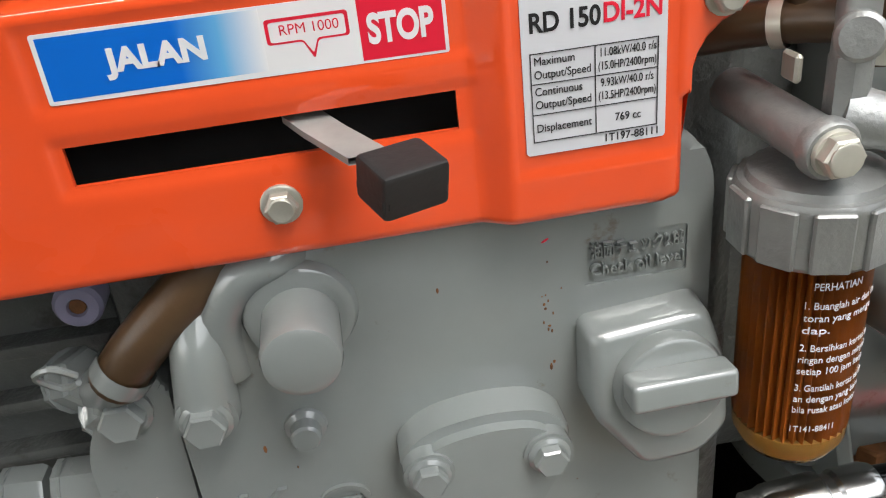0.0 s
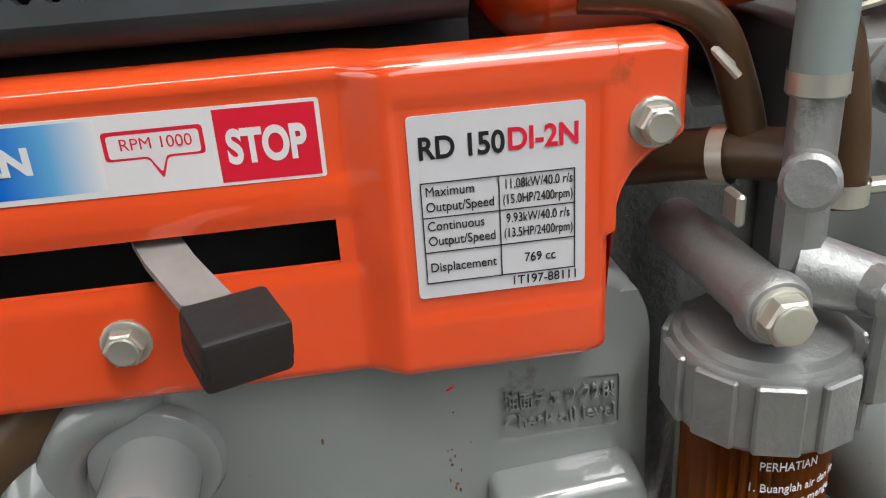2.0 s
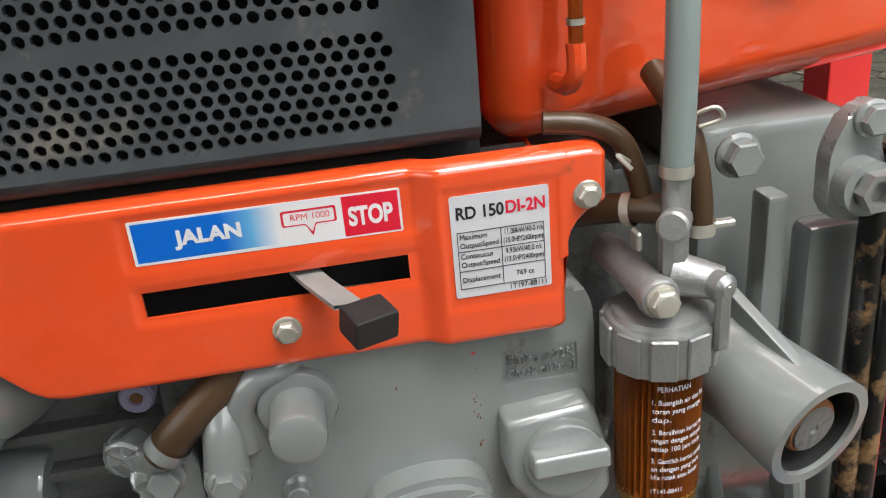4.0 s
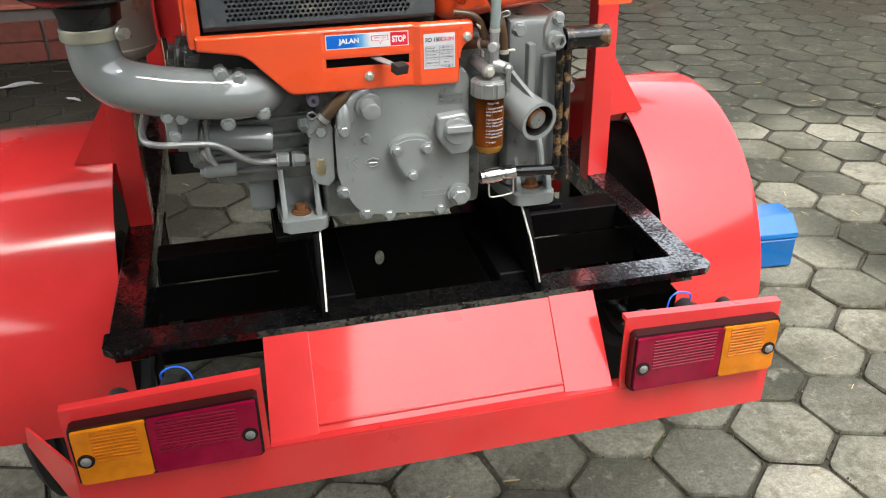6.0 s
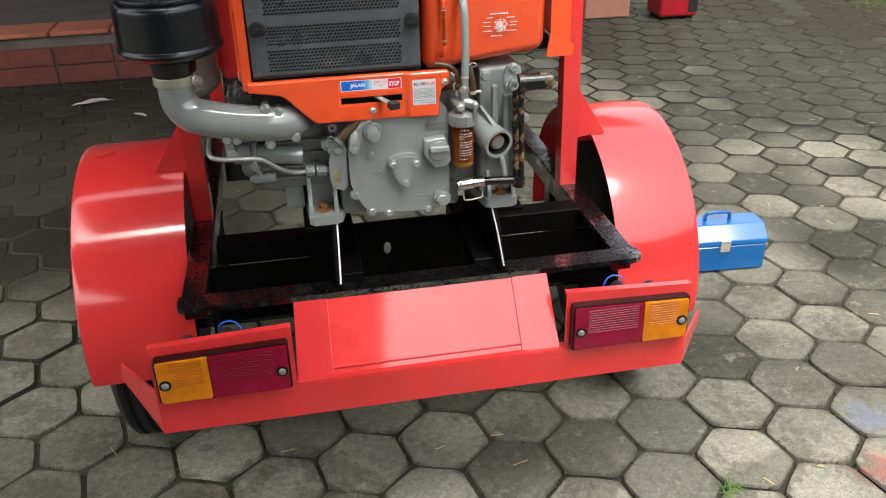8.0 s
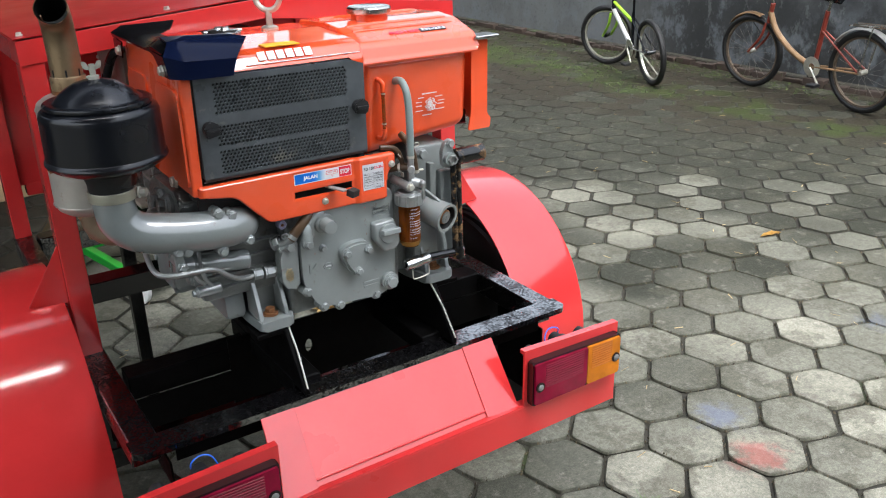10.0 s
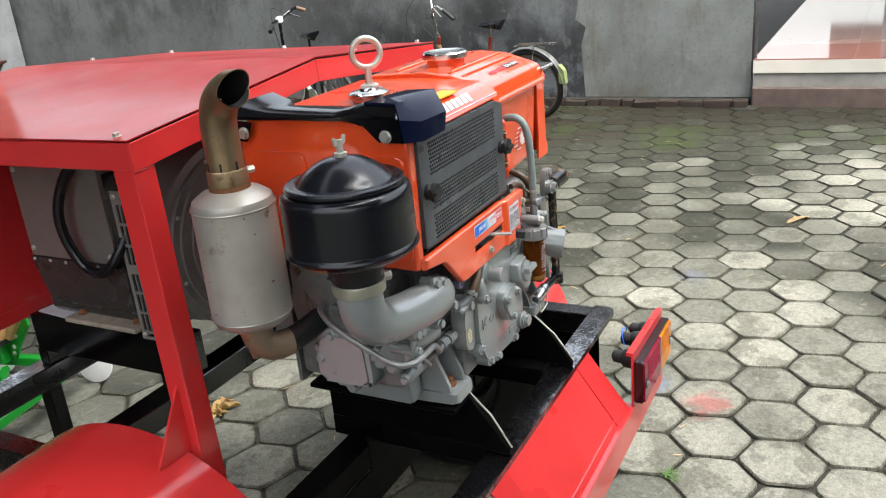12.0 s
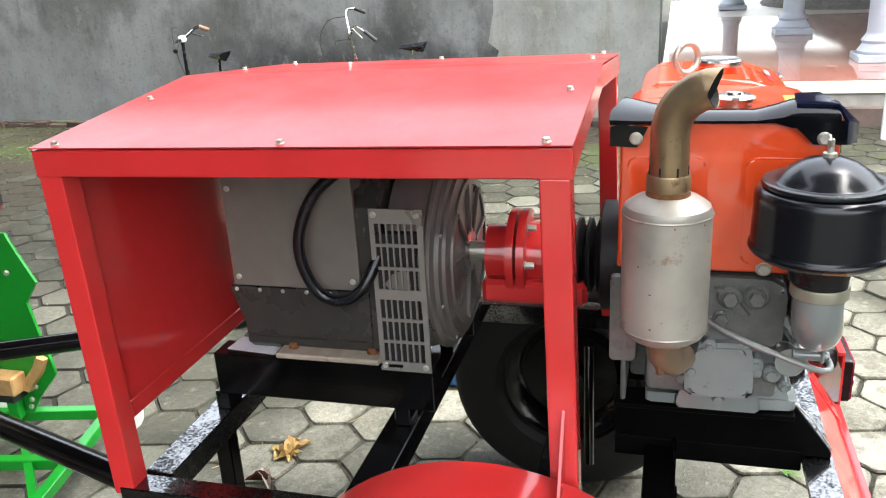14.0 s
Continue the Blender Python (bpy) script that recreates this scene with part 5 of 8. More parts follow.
# slits painted on as near-black strips
for a in range(7):
    bm = BM()
    aa = 2 * math.pi * a / 7
    box(bm, .0286, .0296, -.0016, .0016, 1.352, 1.368, 0, Matrix.Translation(MU) @ Matrix.Rotation(aa, 4, 'Z'))
    part("collar_slit", bm, DARKFILL, mu)
bm = BM()
tube(bm, [(-.475, .27, 1.092), (-.475, .269, 1.066), (-.471, .264, 1.046), (-.456, .252, 1.032), (-.430, .238, 1.030)], lambda t: .029 - .005 * t, 22, 6)
part("exhaust_elbow", bm, TANPIPE, mu, "tan heat-stained exhaust elbow")
# manifold coloured black so it passes for the shaded gap behind the muffler
bm = BM()
tube(bm, [(-.440, .243, 1.030), (-.40, .234, 1.032), (-.365, .228, 1.038), (-.33, .22, 1.045)], .022, 20, 5)
part("exhaust_manifold", bm, MATBLK, mu, "exhaust manifold coloured black for the dark gap behind the muffler")
bm = BM()
prism(bm, rounded([(-.26, 1.0), (-.195, 1.0), (-.195, 1.075), (-.26, 1.075)], .012), .012, flank(-.337))
part("exhaust_flange", bm, RUSTY, mu)
bm = BM()
lathe(bm, [(.0315, 1.318), (.0335, 1.322), (.0325, 1.329)], 32, Matrix.Translation(MU), cap=False)
part("neck_rust", bm, RUST, mu, "rusty weld at the muffler neck")
rm = random.Random(4)
for k in range(14):
    a, z = radians(rm.uniform(140, 300)), rm.choice((rm.uniform(1.12, 1.28), rm.uniform(1.285, 1.297), rm.uniform(1.108, 1.125)))
    bm = BM()
    lathe(bm, [(rm.uniform(.0012, .0030), 0), (.0005, .0006)], 7, axis_m((MU[0] + .0675 * math.cos(a), MU[1] + .0675 * math.sin(a), z), (math.cos(a), math.sin(a), 0)) @ Matrix.Diagonal((rm.uniform(.6, 1.6), rm.uniform(.5, 1), 1, 1)))
    part("rust_speck", bm, RUST, mu)
bm = BM()
lathe(bm, [(0, 1.018), (.005, 1.020), (.0090, 1.036), (.014, 1.058), (.024, 1.080), (.028, 1.090)], 18, Matrix.Translation((-.486, .272, 0)), cap=False)
part("drain_nozzle", bm, RUSTY, mu, "brown drain nozzle")
bm = BM()
bolt(bm, (-.443, .262, 1.342), (1, -.4, 0), .006, .016)
part("collar_bolt", bm, STEEL, mu)

# radiator hopper
bm = BM()
prof = [(-.014, 1.148), (-.012, 1.368), (-.030, 1.393), (-.055, 1.400), (-.20, 1.406), (-.325, 1.402), (-.350, 1.385), (-.353, 1.148)]
prism(bm, prof, .372, Matrix.Translation((.028, 0, 0)) @ flank(0), .006, 3)
core = BM()
prism(core, [(-.3250, 1.135), (.060, 1.135), (.060, 1.330), (.0245, 1.338), (-.0060, 1.3695), (-.3225, 1.3695)], .12, rear(.07))
bm = cut(bm, core)
hop = part("radiator_shroud", bm, ORANGE, engine, "orange sheet-metal radiator shroud")
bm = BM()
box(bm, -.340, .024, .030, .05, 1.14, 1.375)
part("radiator_core", bm, DARKFILL, hop)
for y0, y1 in ((.212, .338), (.02, .150)):
    bm = BM()
    prism(bm, rounded([(-y1, 1.165), (-y0, 1.165), (-y0, 1.347), (-y1, 1.347)], .016), .006, flank(-.3425), .005, 2, top_only=True)
    part("shroud_panel", bm, ORANGE, hop)
eb("shroud_bolt", (-.345, .112, 1.158), (-1, 0, 0), .010, .010, STEEL)
eb("shroud_bolt", (-.345, .335, 1.165), (-1, 0, 0), .008, .008, STEEL)

# perforated screen with three bands of round holes
bm = BM()
YS, PW = .0075, .00742
PH = PW * .866


def sq(x0, x1, z0, z1):
    if x1 - x0 > 1e-5 and z1 - z0 > 1e-5:
        bm.faces.new([bm.verts.new(p) for p in ((x0, YS, z0), (x1, YS, z0), (x1, YS, z1), (x0, YS, z1))])


def holed(cx, cz, r=.0029):
    w, h = PW / 2, PH / 2
    C = [bm.verts.new((cx + sx * w, YS, cz + sz * h)) for sx, sz in ((1, 1), (-1, 1), (-1, -1), (1, -1))]
    O = [(cx + r * math.cos(radians(22.5 + 45 * k)), cz + r * math.sin(radians(22.5 + 45 * k))) for k in range(8)]
    V = [bm.verts.new((x, YS, z)) for x, z in O]
    D = [bm.verts.new((x, YS + .004, z)) for x, z in O]
    for i in range(4):
        a, b = V[2 * i], V[2 * i + 1]
        c = V[(2 * i + 2) % 8]
        bm.faces.new((C[i], b, a))
        bm.faces.new((C[i], C[(i + 1) % 4], c, b))
    for k in range(8):
        bm.faces.new((V[k], V[(k + 1) % 8], D[(k + 1) % 8], D[k]))


NX = 36
HX0 = -.287
X0, X1, Z0, Z1 = -.3195, .0210, 1.182, 1.3665
bands = ((1.1865, 7), (1.2395, 6), (1.2985, 9))
zprev = Z0
for zb, rows in bands:
    sq(X0, X1, zprev, zb)
    for r in range(rows):
        off = PW / 2 if r % 2 else 0
        zc = zb + (r + .5) * PH
        n = NX
        sq(X0, HX0 + off, zc - PH / 2, zc + PH / 2)
        sq(HX0 + off + n * PW, X1, zc - PH / 2, zc + PH / 2)
        for i in range(n):
            holed(HX0 + off + (i + .5) * PW, zc)
    zprev = zb + rows * PH
sq(X0, X1 - .03, zprev, Z1)
bm.faces.new([bm.verts.new(p) for p in ((X1 - .03, YS, zprev), (X1, YS, zprev), (X1 - .03, YS, Z1))])
bmesh.ops.remove_doubles(bm, verts=bm.verts[:], dist=.00002)
scr = part("perforated_screen", bm, SCREEN, engine, "dark slate perforated radiator screen with dust", 50)
scr.data.shade_flat()
bm = BM()
for x0, x1, z0, z1 in ((X0, X0 + .004, Z0, Z1), (X1 - .004, X1, Z0, Z1 - .03), (X0, X1 - .03, Z1 - .004, Z1)):
    box(bm, x0, x1, YS + .001, YS + .016, z0, z1)
part("screen_rim", bm, SCREEN, scr)
bm = BM()
rows = [[bm.verts.new((x, y, z)) for x in (X0, -.2, -.1, X1)] for y, z in ((YS, Z0), (YS + .0006, Z0 - .003), (YS + .003, Z0 - .0062), (YS + .007, Z0 - .0082), (YS + .014, Z0 - .0088))]
for p, q in zip(rows, rows[1:]):
    for k in range(3):
        bm.faces.new((p[k], p[k + 1], q[k + 1], q[k]))
bmesh.ops.solidify(bm, geom=bm.faces[:], thickness=.0015)
part("screen_roll", bm, SCREEN, scr, "rolled lower edge")
for x, z, s in ((-.300, 1.276, -1), (.004, 1.274, 1)):
    bm = BM()
    lathe(bm, [(.0135, 0), (.013, .006), (.009, .010), (.0075, .016)], 20, axis_m((x, YS, z), R_))
    tab = rounded([(x - s * .016, z - .010), (x + s * .012, z - .015), (x + s * .017, z + .006), (x + s * .004, z + .018), (x - s * .015, z + .008)][::s], .005)
    prism(bm, tab, .007, Matrix.Translation((0, YS - .011, 0)) @ rear(0), .003)
    prism(bm, rounded([(x - .013, z - .003), (x + .013, z - .003), (x + .013, z + .003), (x - .013, z + .003)], .002), .007, rear(YS - .016), .002)
    part("screen_knob", bm, MATBLK, scr)

GUARDB = mat("glossy_black_guard_enamel", (0.0045, 0.0048, 0.006), 0.10, vary=0.3, scale=18, rvary=0.03, ior=1.30)
# black guard strap along the top edge, folded down at both corners
def folded(rows, t=.004):
    """A sheet through rows of points, with thickness t."""
    b = BM()
    V = [[b.verts.new(p) for p in r] for r in rows]
    for p, q in zip(V, V[1:]):
        for k in range(len(p) - 1):
            b.faces.new((p[k], p[k + 1], q[k + 1], q[k]))
    folds = [e for e in b.edges if len(e.link_faces) == 2 and e.calc_face_angle(0) > .15]
    bmesh.ops.bevel(b, geom=folds, offset=.0045, segments=3, affect='EDGES', profile=.5)
    bmesh.ops.recalc_face_normals(b, faces=b.faces[:])
    bmesh.ops.solidify(b, geom=b.faces[:], thickness=t)
    return b


# top plate: wings at both ends, narrow between
strap = part("guard_strap", folded([[(-.359, .366, 1.403), (-.362, .368, 1.412), (-.340, .366, 1.424), (-.235, .350, 1.428)],
                                    [(-.358, .318, 1.404), (-.360, .318, 1.410), (-.340, .315, 1.420), (-.262, .292, 1.420)],
                                    [(-.358, .27, 1.405), (-.360, .27, 1.410), (-.342, .27, 1.418), (-.296, .255, 1.417)],
                                    [(-.358, .14, 1.405), (-.360, .14, 1.410), (-.342, .14, 1.418), (-.296, .14, 1.417)],
                                    [(-.358, .112, 1.406), (-.360, .110, 1.414), (-.342, .108, 1.426), (-.288, .105, 1.424)],
                                    [(-.356, .088, 1.398), (-.361, .086, 1.418), (-.344, .084, 1.431), (-.270, .080, 1.429)],
                                    [(-.358, .020, 1.398), (-.363, .018, 1.414), (-.348, .022, 1.430), (-.270, .024, 1.4285)]], .003), GUARDB, engine, "black bent-steel guard plate with two wings", 45)
part("corner_plate", folded([[(-.359, .366, 1.400), (-.359, .366, 1.368), (-.358, .322, 1.366)], [(-.359, .345, 1.406), (-.359, .335, 1.402), (-.359, .305, 1.400)]], .003), GUARDB, strap)
part("corner_plate", folded([[(-.357, .055, 1.372), (-.360, .092, 1.410)], [(-.359, .008, 1.372), (-.364, .012, 1.410)]], .003), GUARDB, strap)
part("corner_guard", folded([[(-.359, .007, 1.372), (-.364, .009, 1.410), (-.350, .022, 1.433), (-.345, .082, 1.434)],
                             [(-.332, -.012, 1.370), (-.334, -.012, 1.402), (-.318, .018, 1.432), (-.30, .080, 1.433)],
                             [(-.249, -.008, 1.368), (-.240, -.008, 1.398), (-.204, .030, 1.428), (-.225, .072, 1.430)]], .004), SKYBLACK, strap, "glossy black corner guard with the reflected sky's blue painted in", 45)
for y, z in ((.324, 1.381), (.040, 1.382)):
    bm = BM()
    bolt(bm, (-.359, y, z), (-1, 0, 0), .008, .008)
    part("guard_bolt", bm, STEEL, strap)
# lifting eye, caps and labels on the hopper
bm = BM()
ring = [Vector((math.cos(a), 0, math.sin(a))) * .0275 for a in (2 * math.pi * k / 28 for k in range(28))]
mm = Matrix.Translation((-.067, .246, 1.470)) @ Matrix.Rotation(radians(-48), 4, 'Z')
rr = []
for k, p in enumerate(ring):
    d = p.normalized()
    rr.append([bm.verts.new(mm @ (p + (d * math.cos(a) + Vector((0, 1, 0)) * math.sin(a)) * .0062)) for a in (2 * math.pi * q / 12 for q in range(12))])
for k in range(28):
    for q in range(12):
        bm.faces.new((rr[k][q], rr[(k + 1) % 28][q], rr[(k + 1) % 28][(q + 1) % 12], rr[k][(q + 1) % 12]))
cyl(bm, (-.067, .246, 1.402), (-.067, .246, 1.446), .0075, .0062)
lathe(bm, [(.018, 1.404), (.018, 1.409), (.012, 1.412)], 20, Matrix.Translation((-.067, .246, 0)))
part("lifting_eye", bm, STEEL, engine, "zinc-plated lifting eye")
bm = BM()
lathe(bm, [(.030, 1.404), (.030, 1.412), (.036, 1.414), (.036, 1.420), (.030, 1.424), (.016, 1.425), (.014, 1.429), (0, 1.430)], 32, Matrix.Translation((-.2, .165, 0)))
box(bm, -.24, -.16, .158, .172, 1.418, 1.424, .002)
part("radiator_cap", bm, CHROME, engine, "shiny steel radiator cap")
bm = BM()
box(bm, -.165, -.095, .040, .075, 1.4015, 1.4035)
part("yellow_label", bm, YELLOW, engine)
bm = BM()
lt = Matrix.Translation((0, .0245, 1.3862)) @ Matrix.Rotation(radians(50), 4, 'X')
for k in range(6):
    bm = BM()
    box(bm, -.188 + k * .0187, -.188 + k * .0187 + .0150, -.006, .012, .0016, .0024, 0, lt)
    part("badge_bar", bm, WHITE, hop)
bm = BM()
box(bm, -.215, .02, -.0125, -.0113, .0, .0018, 0, lt)
part("badge_line", bm, WHITE, engine)

# fuel tank
bm = BM()
box(bm, .036, .302, .043, .335, 1.151, 1.356, .022, seg=4)
for v in bm.verts:
    if v.co.z < 1.19 and v.co.x > .17:
        v.co.z += (v.co.x - .17) * .24
    if v.co.z < 1.25:
        v.co.y += .012 * (1.25 - v.co.z) / .07
tank = part("fuel_tank", bm, ORANGE, engine, "orange pressed-steel fuel tank")
bm = BM()
prism(bm, [(-.030, 1.344), (-.028, 1.350), (-.034, 1.354), (-.040, 1.380), (-.050, 1.387), (-.120, 1.410), (-.180, 1.415), (-.300, 1.411), (-.336, 1.384), (-.344, 1.352), (-.344, 1.344)], .294, Matrix.Translation((.320, 0, 0)) @ flank(0), .005, 3)
part("tank_lid", bm, ORANGE, tank, "domed orange tank lid with a rolled rim")
for y, z in ((.100, 1.4035), (.125, 1.4105), (.25, 1.4135)):
    bm = BM()
    tube(bm, [(.05, y, z - .002), (.06, y, z), (.28, y, z), (.295, y, z - .002)], .0042, 8, 0)
    part("tank_bead", bm, ORANGE, tank)
bm = BM()
lathe(bm, [(.040, 1.412), (.040, 1.428), (.044, 1.429)], 40, Matrix.Translation((.136, .181, 0)))
part("filler_neck", bm, ORANGE, tank)
bm = BM()
lathe(bm, [(.047, 1.427), (.048, 1.430), (.048, 1.438), (.045, 1.441), (.030, 1.4385), (0, 1.438)], 48, Matrix.Translation((.136, .181, 0)), cap=False)
part("fuel_cap", bm, CHROME, tank, "shiny round fuel cap")
bm = BM()
prism(bm, rounded([(.304, 1.166), (.364, 1.166), (.366, 1.190), (.356, 1.197), (.356, 1.368), (.312, 1.368), (.312, 1.215)], .004), .004, rear(.052), .0012)
prism(bm, [(-.30, 1.19), (-.052, 1.172), (-.052, 1.368), (-.30, 1.368)], .004, flank(.358), .0)
part("tank_bracket", bm, ORANGE, engine, "orange tank bracket")
bm = BM()
box(bm, .312, .376, .03, .075, 1.368, 1.376, .002)
part("bracket_clip", bm, CHROME, engine)
# added black box in place of the shadow between tank and bracket
bm = BM()
box(bm, .290, .318, .075, .30, 1.176, 1.21, .004)
part("tank_cradle", bm, BLACK, engine)
# sight tube
bm = BM()
for z, dz in ((1.300, 1), (1.199, -1)):
    bm = BM()
    tube(bm, [(.0705, .050, z + dz * .011), (.0725, .036, z + dz * .010), (.0755, .030, z + dz * .002), (.0755, .030, z - dz * .012)], .0052, 10)
    part("sight_elbow", bm, ORANGE, tank)
bm = BM()
cyl(bm, (.0755, .030, 1.208), (.0755, .030, 1.291), .0038, n=12)
part("sight_tube", bm, AMBERG, tank, "amber fuel sight tube")
bm = BM()
for z in (1.283, 1.220):
    bm = BM()
    lathe(bm, [(.0048, 0), (.0048, .003)], 12, Matrix.Translation((.0755, .030, z)), cap=False)
    part("sight_clip", bm, STEEL, tank)
# printed diagram on the tank, kept plain
rnd_d = random.Random(3)
bm = BM()
yd = .0420
for k in range(150):
    a, r = rnd_d.uniform(0, 6.28), rnd_d.uniform(0, 1) ** .7 * .0145
    x, z, w, h = .1985 + r * math.cos(a), 1.2425 + r * math.sin(a), rnd_d.uniform(.0008, .0034), rnd_d.uniform(.0006, .0022)
    prism(bm, [(x, z), (x + w, z), (x + w, z + h), (x, z + h)], .0003 + k * .000006, rear(yd + .001))
part("diagram_print", bm, WHITE, tank, "white printed service diagram")
for x, z, w in ((.178, 1.266, .040), (.168, 1.2585, .018), (.212, 1.2575, .022), (.162, 1.2495, .018), (.163, 1.241, .016), (.220, 1.2475, .018), (.219, 1.2405, .016), (.163, 1.2300, .022), (.212, 1.2290, .026), (.180, 1.2190, .026)):
    bm = BM()
    for k in range(int(w / .0032)):
        hh = .0026 if z > 1.26 else .0017
        prism(bm, [(x + k * .0032, z), (x + k * .0032 + .0024, z), (x + k * .0032 + .0024, z + hh), (x + k * .0032, z + hh)], .0006, rear(yd + .001 + (max(0, 1.25 - z) * .16)))
    part("diagram_caption", bm, WHITE, tank)
# model badge on the sloping front of the lid
bt = Matrix.Translation((0, .0740, 1.3950)) @ Matrix.Rotation(radians(18.2), 4, 'X')
bm = BM()
box(bm, .196, .262, -.0075, .0075, .0010, .0018, 0, bt)
badge = part("lid_badge", bm, INK, tank, "black and red model badge")
part("letters", text_mesh("RD150", .0150, bt @ Matrix.Translation((.122, -.0055, .0018)), .0002, bold=.0006, width=.070), REDINK, badge)
part("letters", text_mesh("DI-2N", .0130, bt @ Matrix.Translation((.200, -.0048, .0020)), .0002, bold=.0003, width=.058), WHITE, badge)

# lower orange panel: pressed sheet, raised towards its right end, sunk round the sticker and the slot
def soft(v, a, b):
    t = min(1.0, max(0.0, (v - a) / (b - a)))
    return t * t * (3 - 2 * t)


def inside(x, z, x0, x1, z0, z1, w):
    return soft(x, x0, x0 + w) * soft(-x, -x1, -x1 + w) * soft(z, z0, z0 + w) * soft(-z, -z1, -z1 + w)


PAN_LOW = [(-.3350, 1.1500), (-.3330, 1.1470), (-.275, 1.1370), (-.266, 1.1335), (-.258, 1.127), (-.210, 1.0765), (-.203, 1.0722), (-.194, 1.0705), (.0500, 1.0700), (.0545, 1.0712), (.0572, 1.0738), (.0585, 1.078), (.05855, 1.116), (.0600, 1.1215), (.0635, 1.1275), (.0690, 1.1325), (.0760, 1.1360), (.0790, 1.1385), (.0805, 1.1420)]
PAN_TOP = [(-.3350, 1.1660), (-.3320, 1.1690), (.0720, 1.1690), (.0770, 1.1675), (.0795, 1.1645), (.0805, 1.1600)]


def along(rows, x):
    for (a, p), (b, q) in zip(rows, rows[1:]):
        if x <= b:
            return p + (q - p) * (x - a) / (b - a)
    return rows[-1][1]


SLOT = (-.1485, -.0208, 1.1095, 1.1232)
xs = sorted({round(-.335 + k * .0035, 4) for k in range(119)} | {x for x, _ in PAN_LOW + PAN_TOP} | {round(-.019 + k * .0014, 4) for k in range(14)} | {round(-.155 + k * .0012, 4) for k in range(8)} | {SLOT[0], SLOT[1], .0540, .0560, .0580})
xs = [x for x in xs if x <= .0805 and (x in SLOT or min(abs(x - SLOT[0]), abs(x - SLOT[1])) > .0004)]
zs = sorted({1.070 + d for d in (0, .0006, .0014, .0026, .0042, .006)} | {1.169 - d for d in (0, .0006, .0014, .0026, .0042, .006)} | {1.0785 + k * .002 for k in range(43)} | {SLOT[2], SLOT[3]})
zs = [z for z in zs if z in SLOT or min(abs(z - SLOT[2]), abs(z - SLOT[3])) > .0005]
vs_ = [(z - 1.070) / .099 for z in zs]
bm = BM()
grid = []
for x in xs:
    lo, hi = along(PAN_LOW, x), along(PAN_TOP, x)
    col = []
    for v, z0 in zip(vs_, zs):
        z = lo + (hi - lo) * v
        raised = soft(x, -.0175, -.0035)
        y = .0030 - .0066 * raised
        y += .0008 * inside(x, z, -.0045, .0555, 1.0905, 1.1570, .0025)
        y += .0010 * (1 - raised) * max(inside(x, z, -.1545, -.0120, 1.1335, 1.1640, .0045), inside(x, z, -.1545, -.0120, 1.1050, 1.1275, .0040))
        d = min(z - lo, hi - z, x + .335, (.0586 if z < 1.112 and x < .0587 else .0806) - x)
        k = 1 - min(1, max(0, d) / .0055)
        y += .011 * (1 - math.sqrt(max(0, 1 - k * k)))
        col.append(bm.verts.new((x, y, z)))
    grid.append(col)
for a, b, x0, x1 in zip(grid, grid[1:], xs, xs[1:]):
    for k in range(len(zs) - 1):
        if x0 >= SLOT[0] - 1e-6 and x1 <= SLOT[1] + 1e-6 and zs[k] >= SLOT[2] - 1e-6 and zs[k + 1] <= SLOT[3] + 1e-6:
            continue
        bm.faces.new((a[k], b[k], b[k + 1], a[k + 1]))
for v in bm.verts:
    for cx_, sx in ((SLOT[0], 1), (SLOT[1], -1)):
        for cz_, sz in ((SLOT[2], 1), (SLOT[3], -1)):
            if abs(v.co.x - cx_) < 1e-5 and abs(v.co.z - cz_) < 1e-5:
                v.co += Vector((sx * .0013, 0, sz * .0013))
bmesh.ops.recalc_face_normals(bm, faces=bm.faces[:])
if sum(f.normal.y for f in bm.faces) > 0:
    bmesh.ops.reverse_faces(bm, faces=bm.faces[:])
bmesh.ops.solidify(bm, geom=bm.faces[:], thickness=.0022)
panel = part("control_panel", bm, ORANGE, engine, "orange pressed control panel with a throttle slot", 60)
# added near-black sheet stands in for the shade seen through the slot
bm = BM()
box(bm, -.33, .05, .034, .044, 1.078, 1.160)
part("panel_backing", bm, DARKFILL, panel)
for x, z, y in ((-.0845, 1.0930, .0032), (.0688, 1.1445, -.0034)):
    bm = BM()
    bolt(bm, (x, y, z), R_, .0054, .0060, 1.36)
    lathe(bm, [(.0046, 0), (.0046, .0064), (.0040, .0068), (.0022, .0066), (0, .0066)], 20, axis_m((x, y, z), R_), cap=False)
    part("panel_bolt", bm, STEEL, panel, "zinc-plated flange bolt")
# throttle lever
bm = BM()
tube_pts = [(-.0725, .012, 1.1195), (-.066, -.004, 1.1190), (-.0530, -.030, 1.1175)]
w = .0068
L0 = [bm.verts.new(Vector(p) + Vector((sx * w, 0, sz * .0012))) for p in tube_pts for sx, sz in ((-1, -1), (1, -1), (1, 1), (-1, 1))]
for k in range(2):
    for i in range(4):
        j = (i + 1) % 4
        bm.faces.new((L0[k * 4 + i], L0[k * 4 + j], L0[k * 4 + 4 + j], L0[k * 4 + 4 + i]))
part("throttle_lever", bm, mat("brushed_lever_steel", (.33, .33, .31), .55, .3, vary=.3, scale=60), panel, "flat steel throttle lever")
bm = BM()
box(bm, -.0108, .0108, -.0105, .007, -.0072, .0072, .0018, pose(-.0462, -.0430, 1.1162, 10, 2, 24), seg=2)
box(bm, -.01092, .01092, -.01062, .0071, -.0024, -.0014, .0016, pose(-.0462, -.0430, 1.1162, 10, 2, 24))
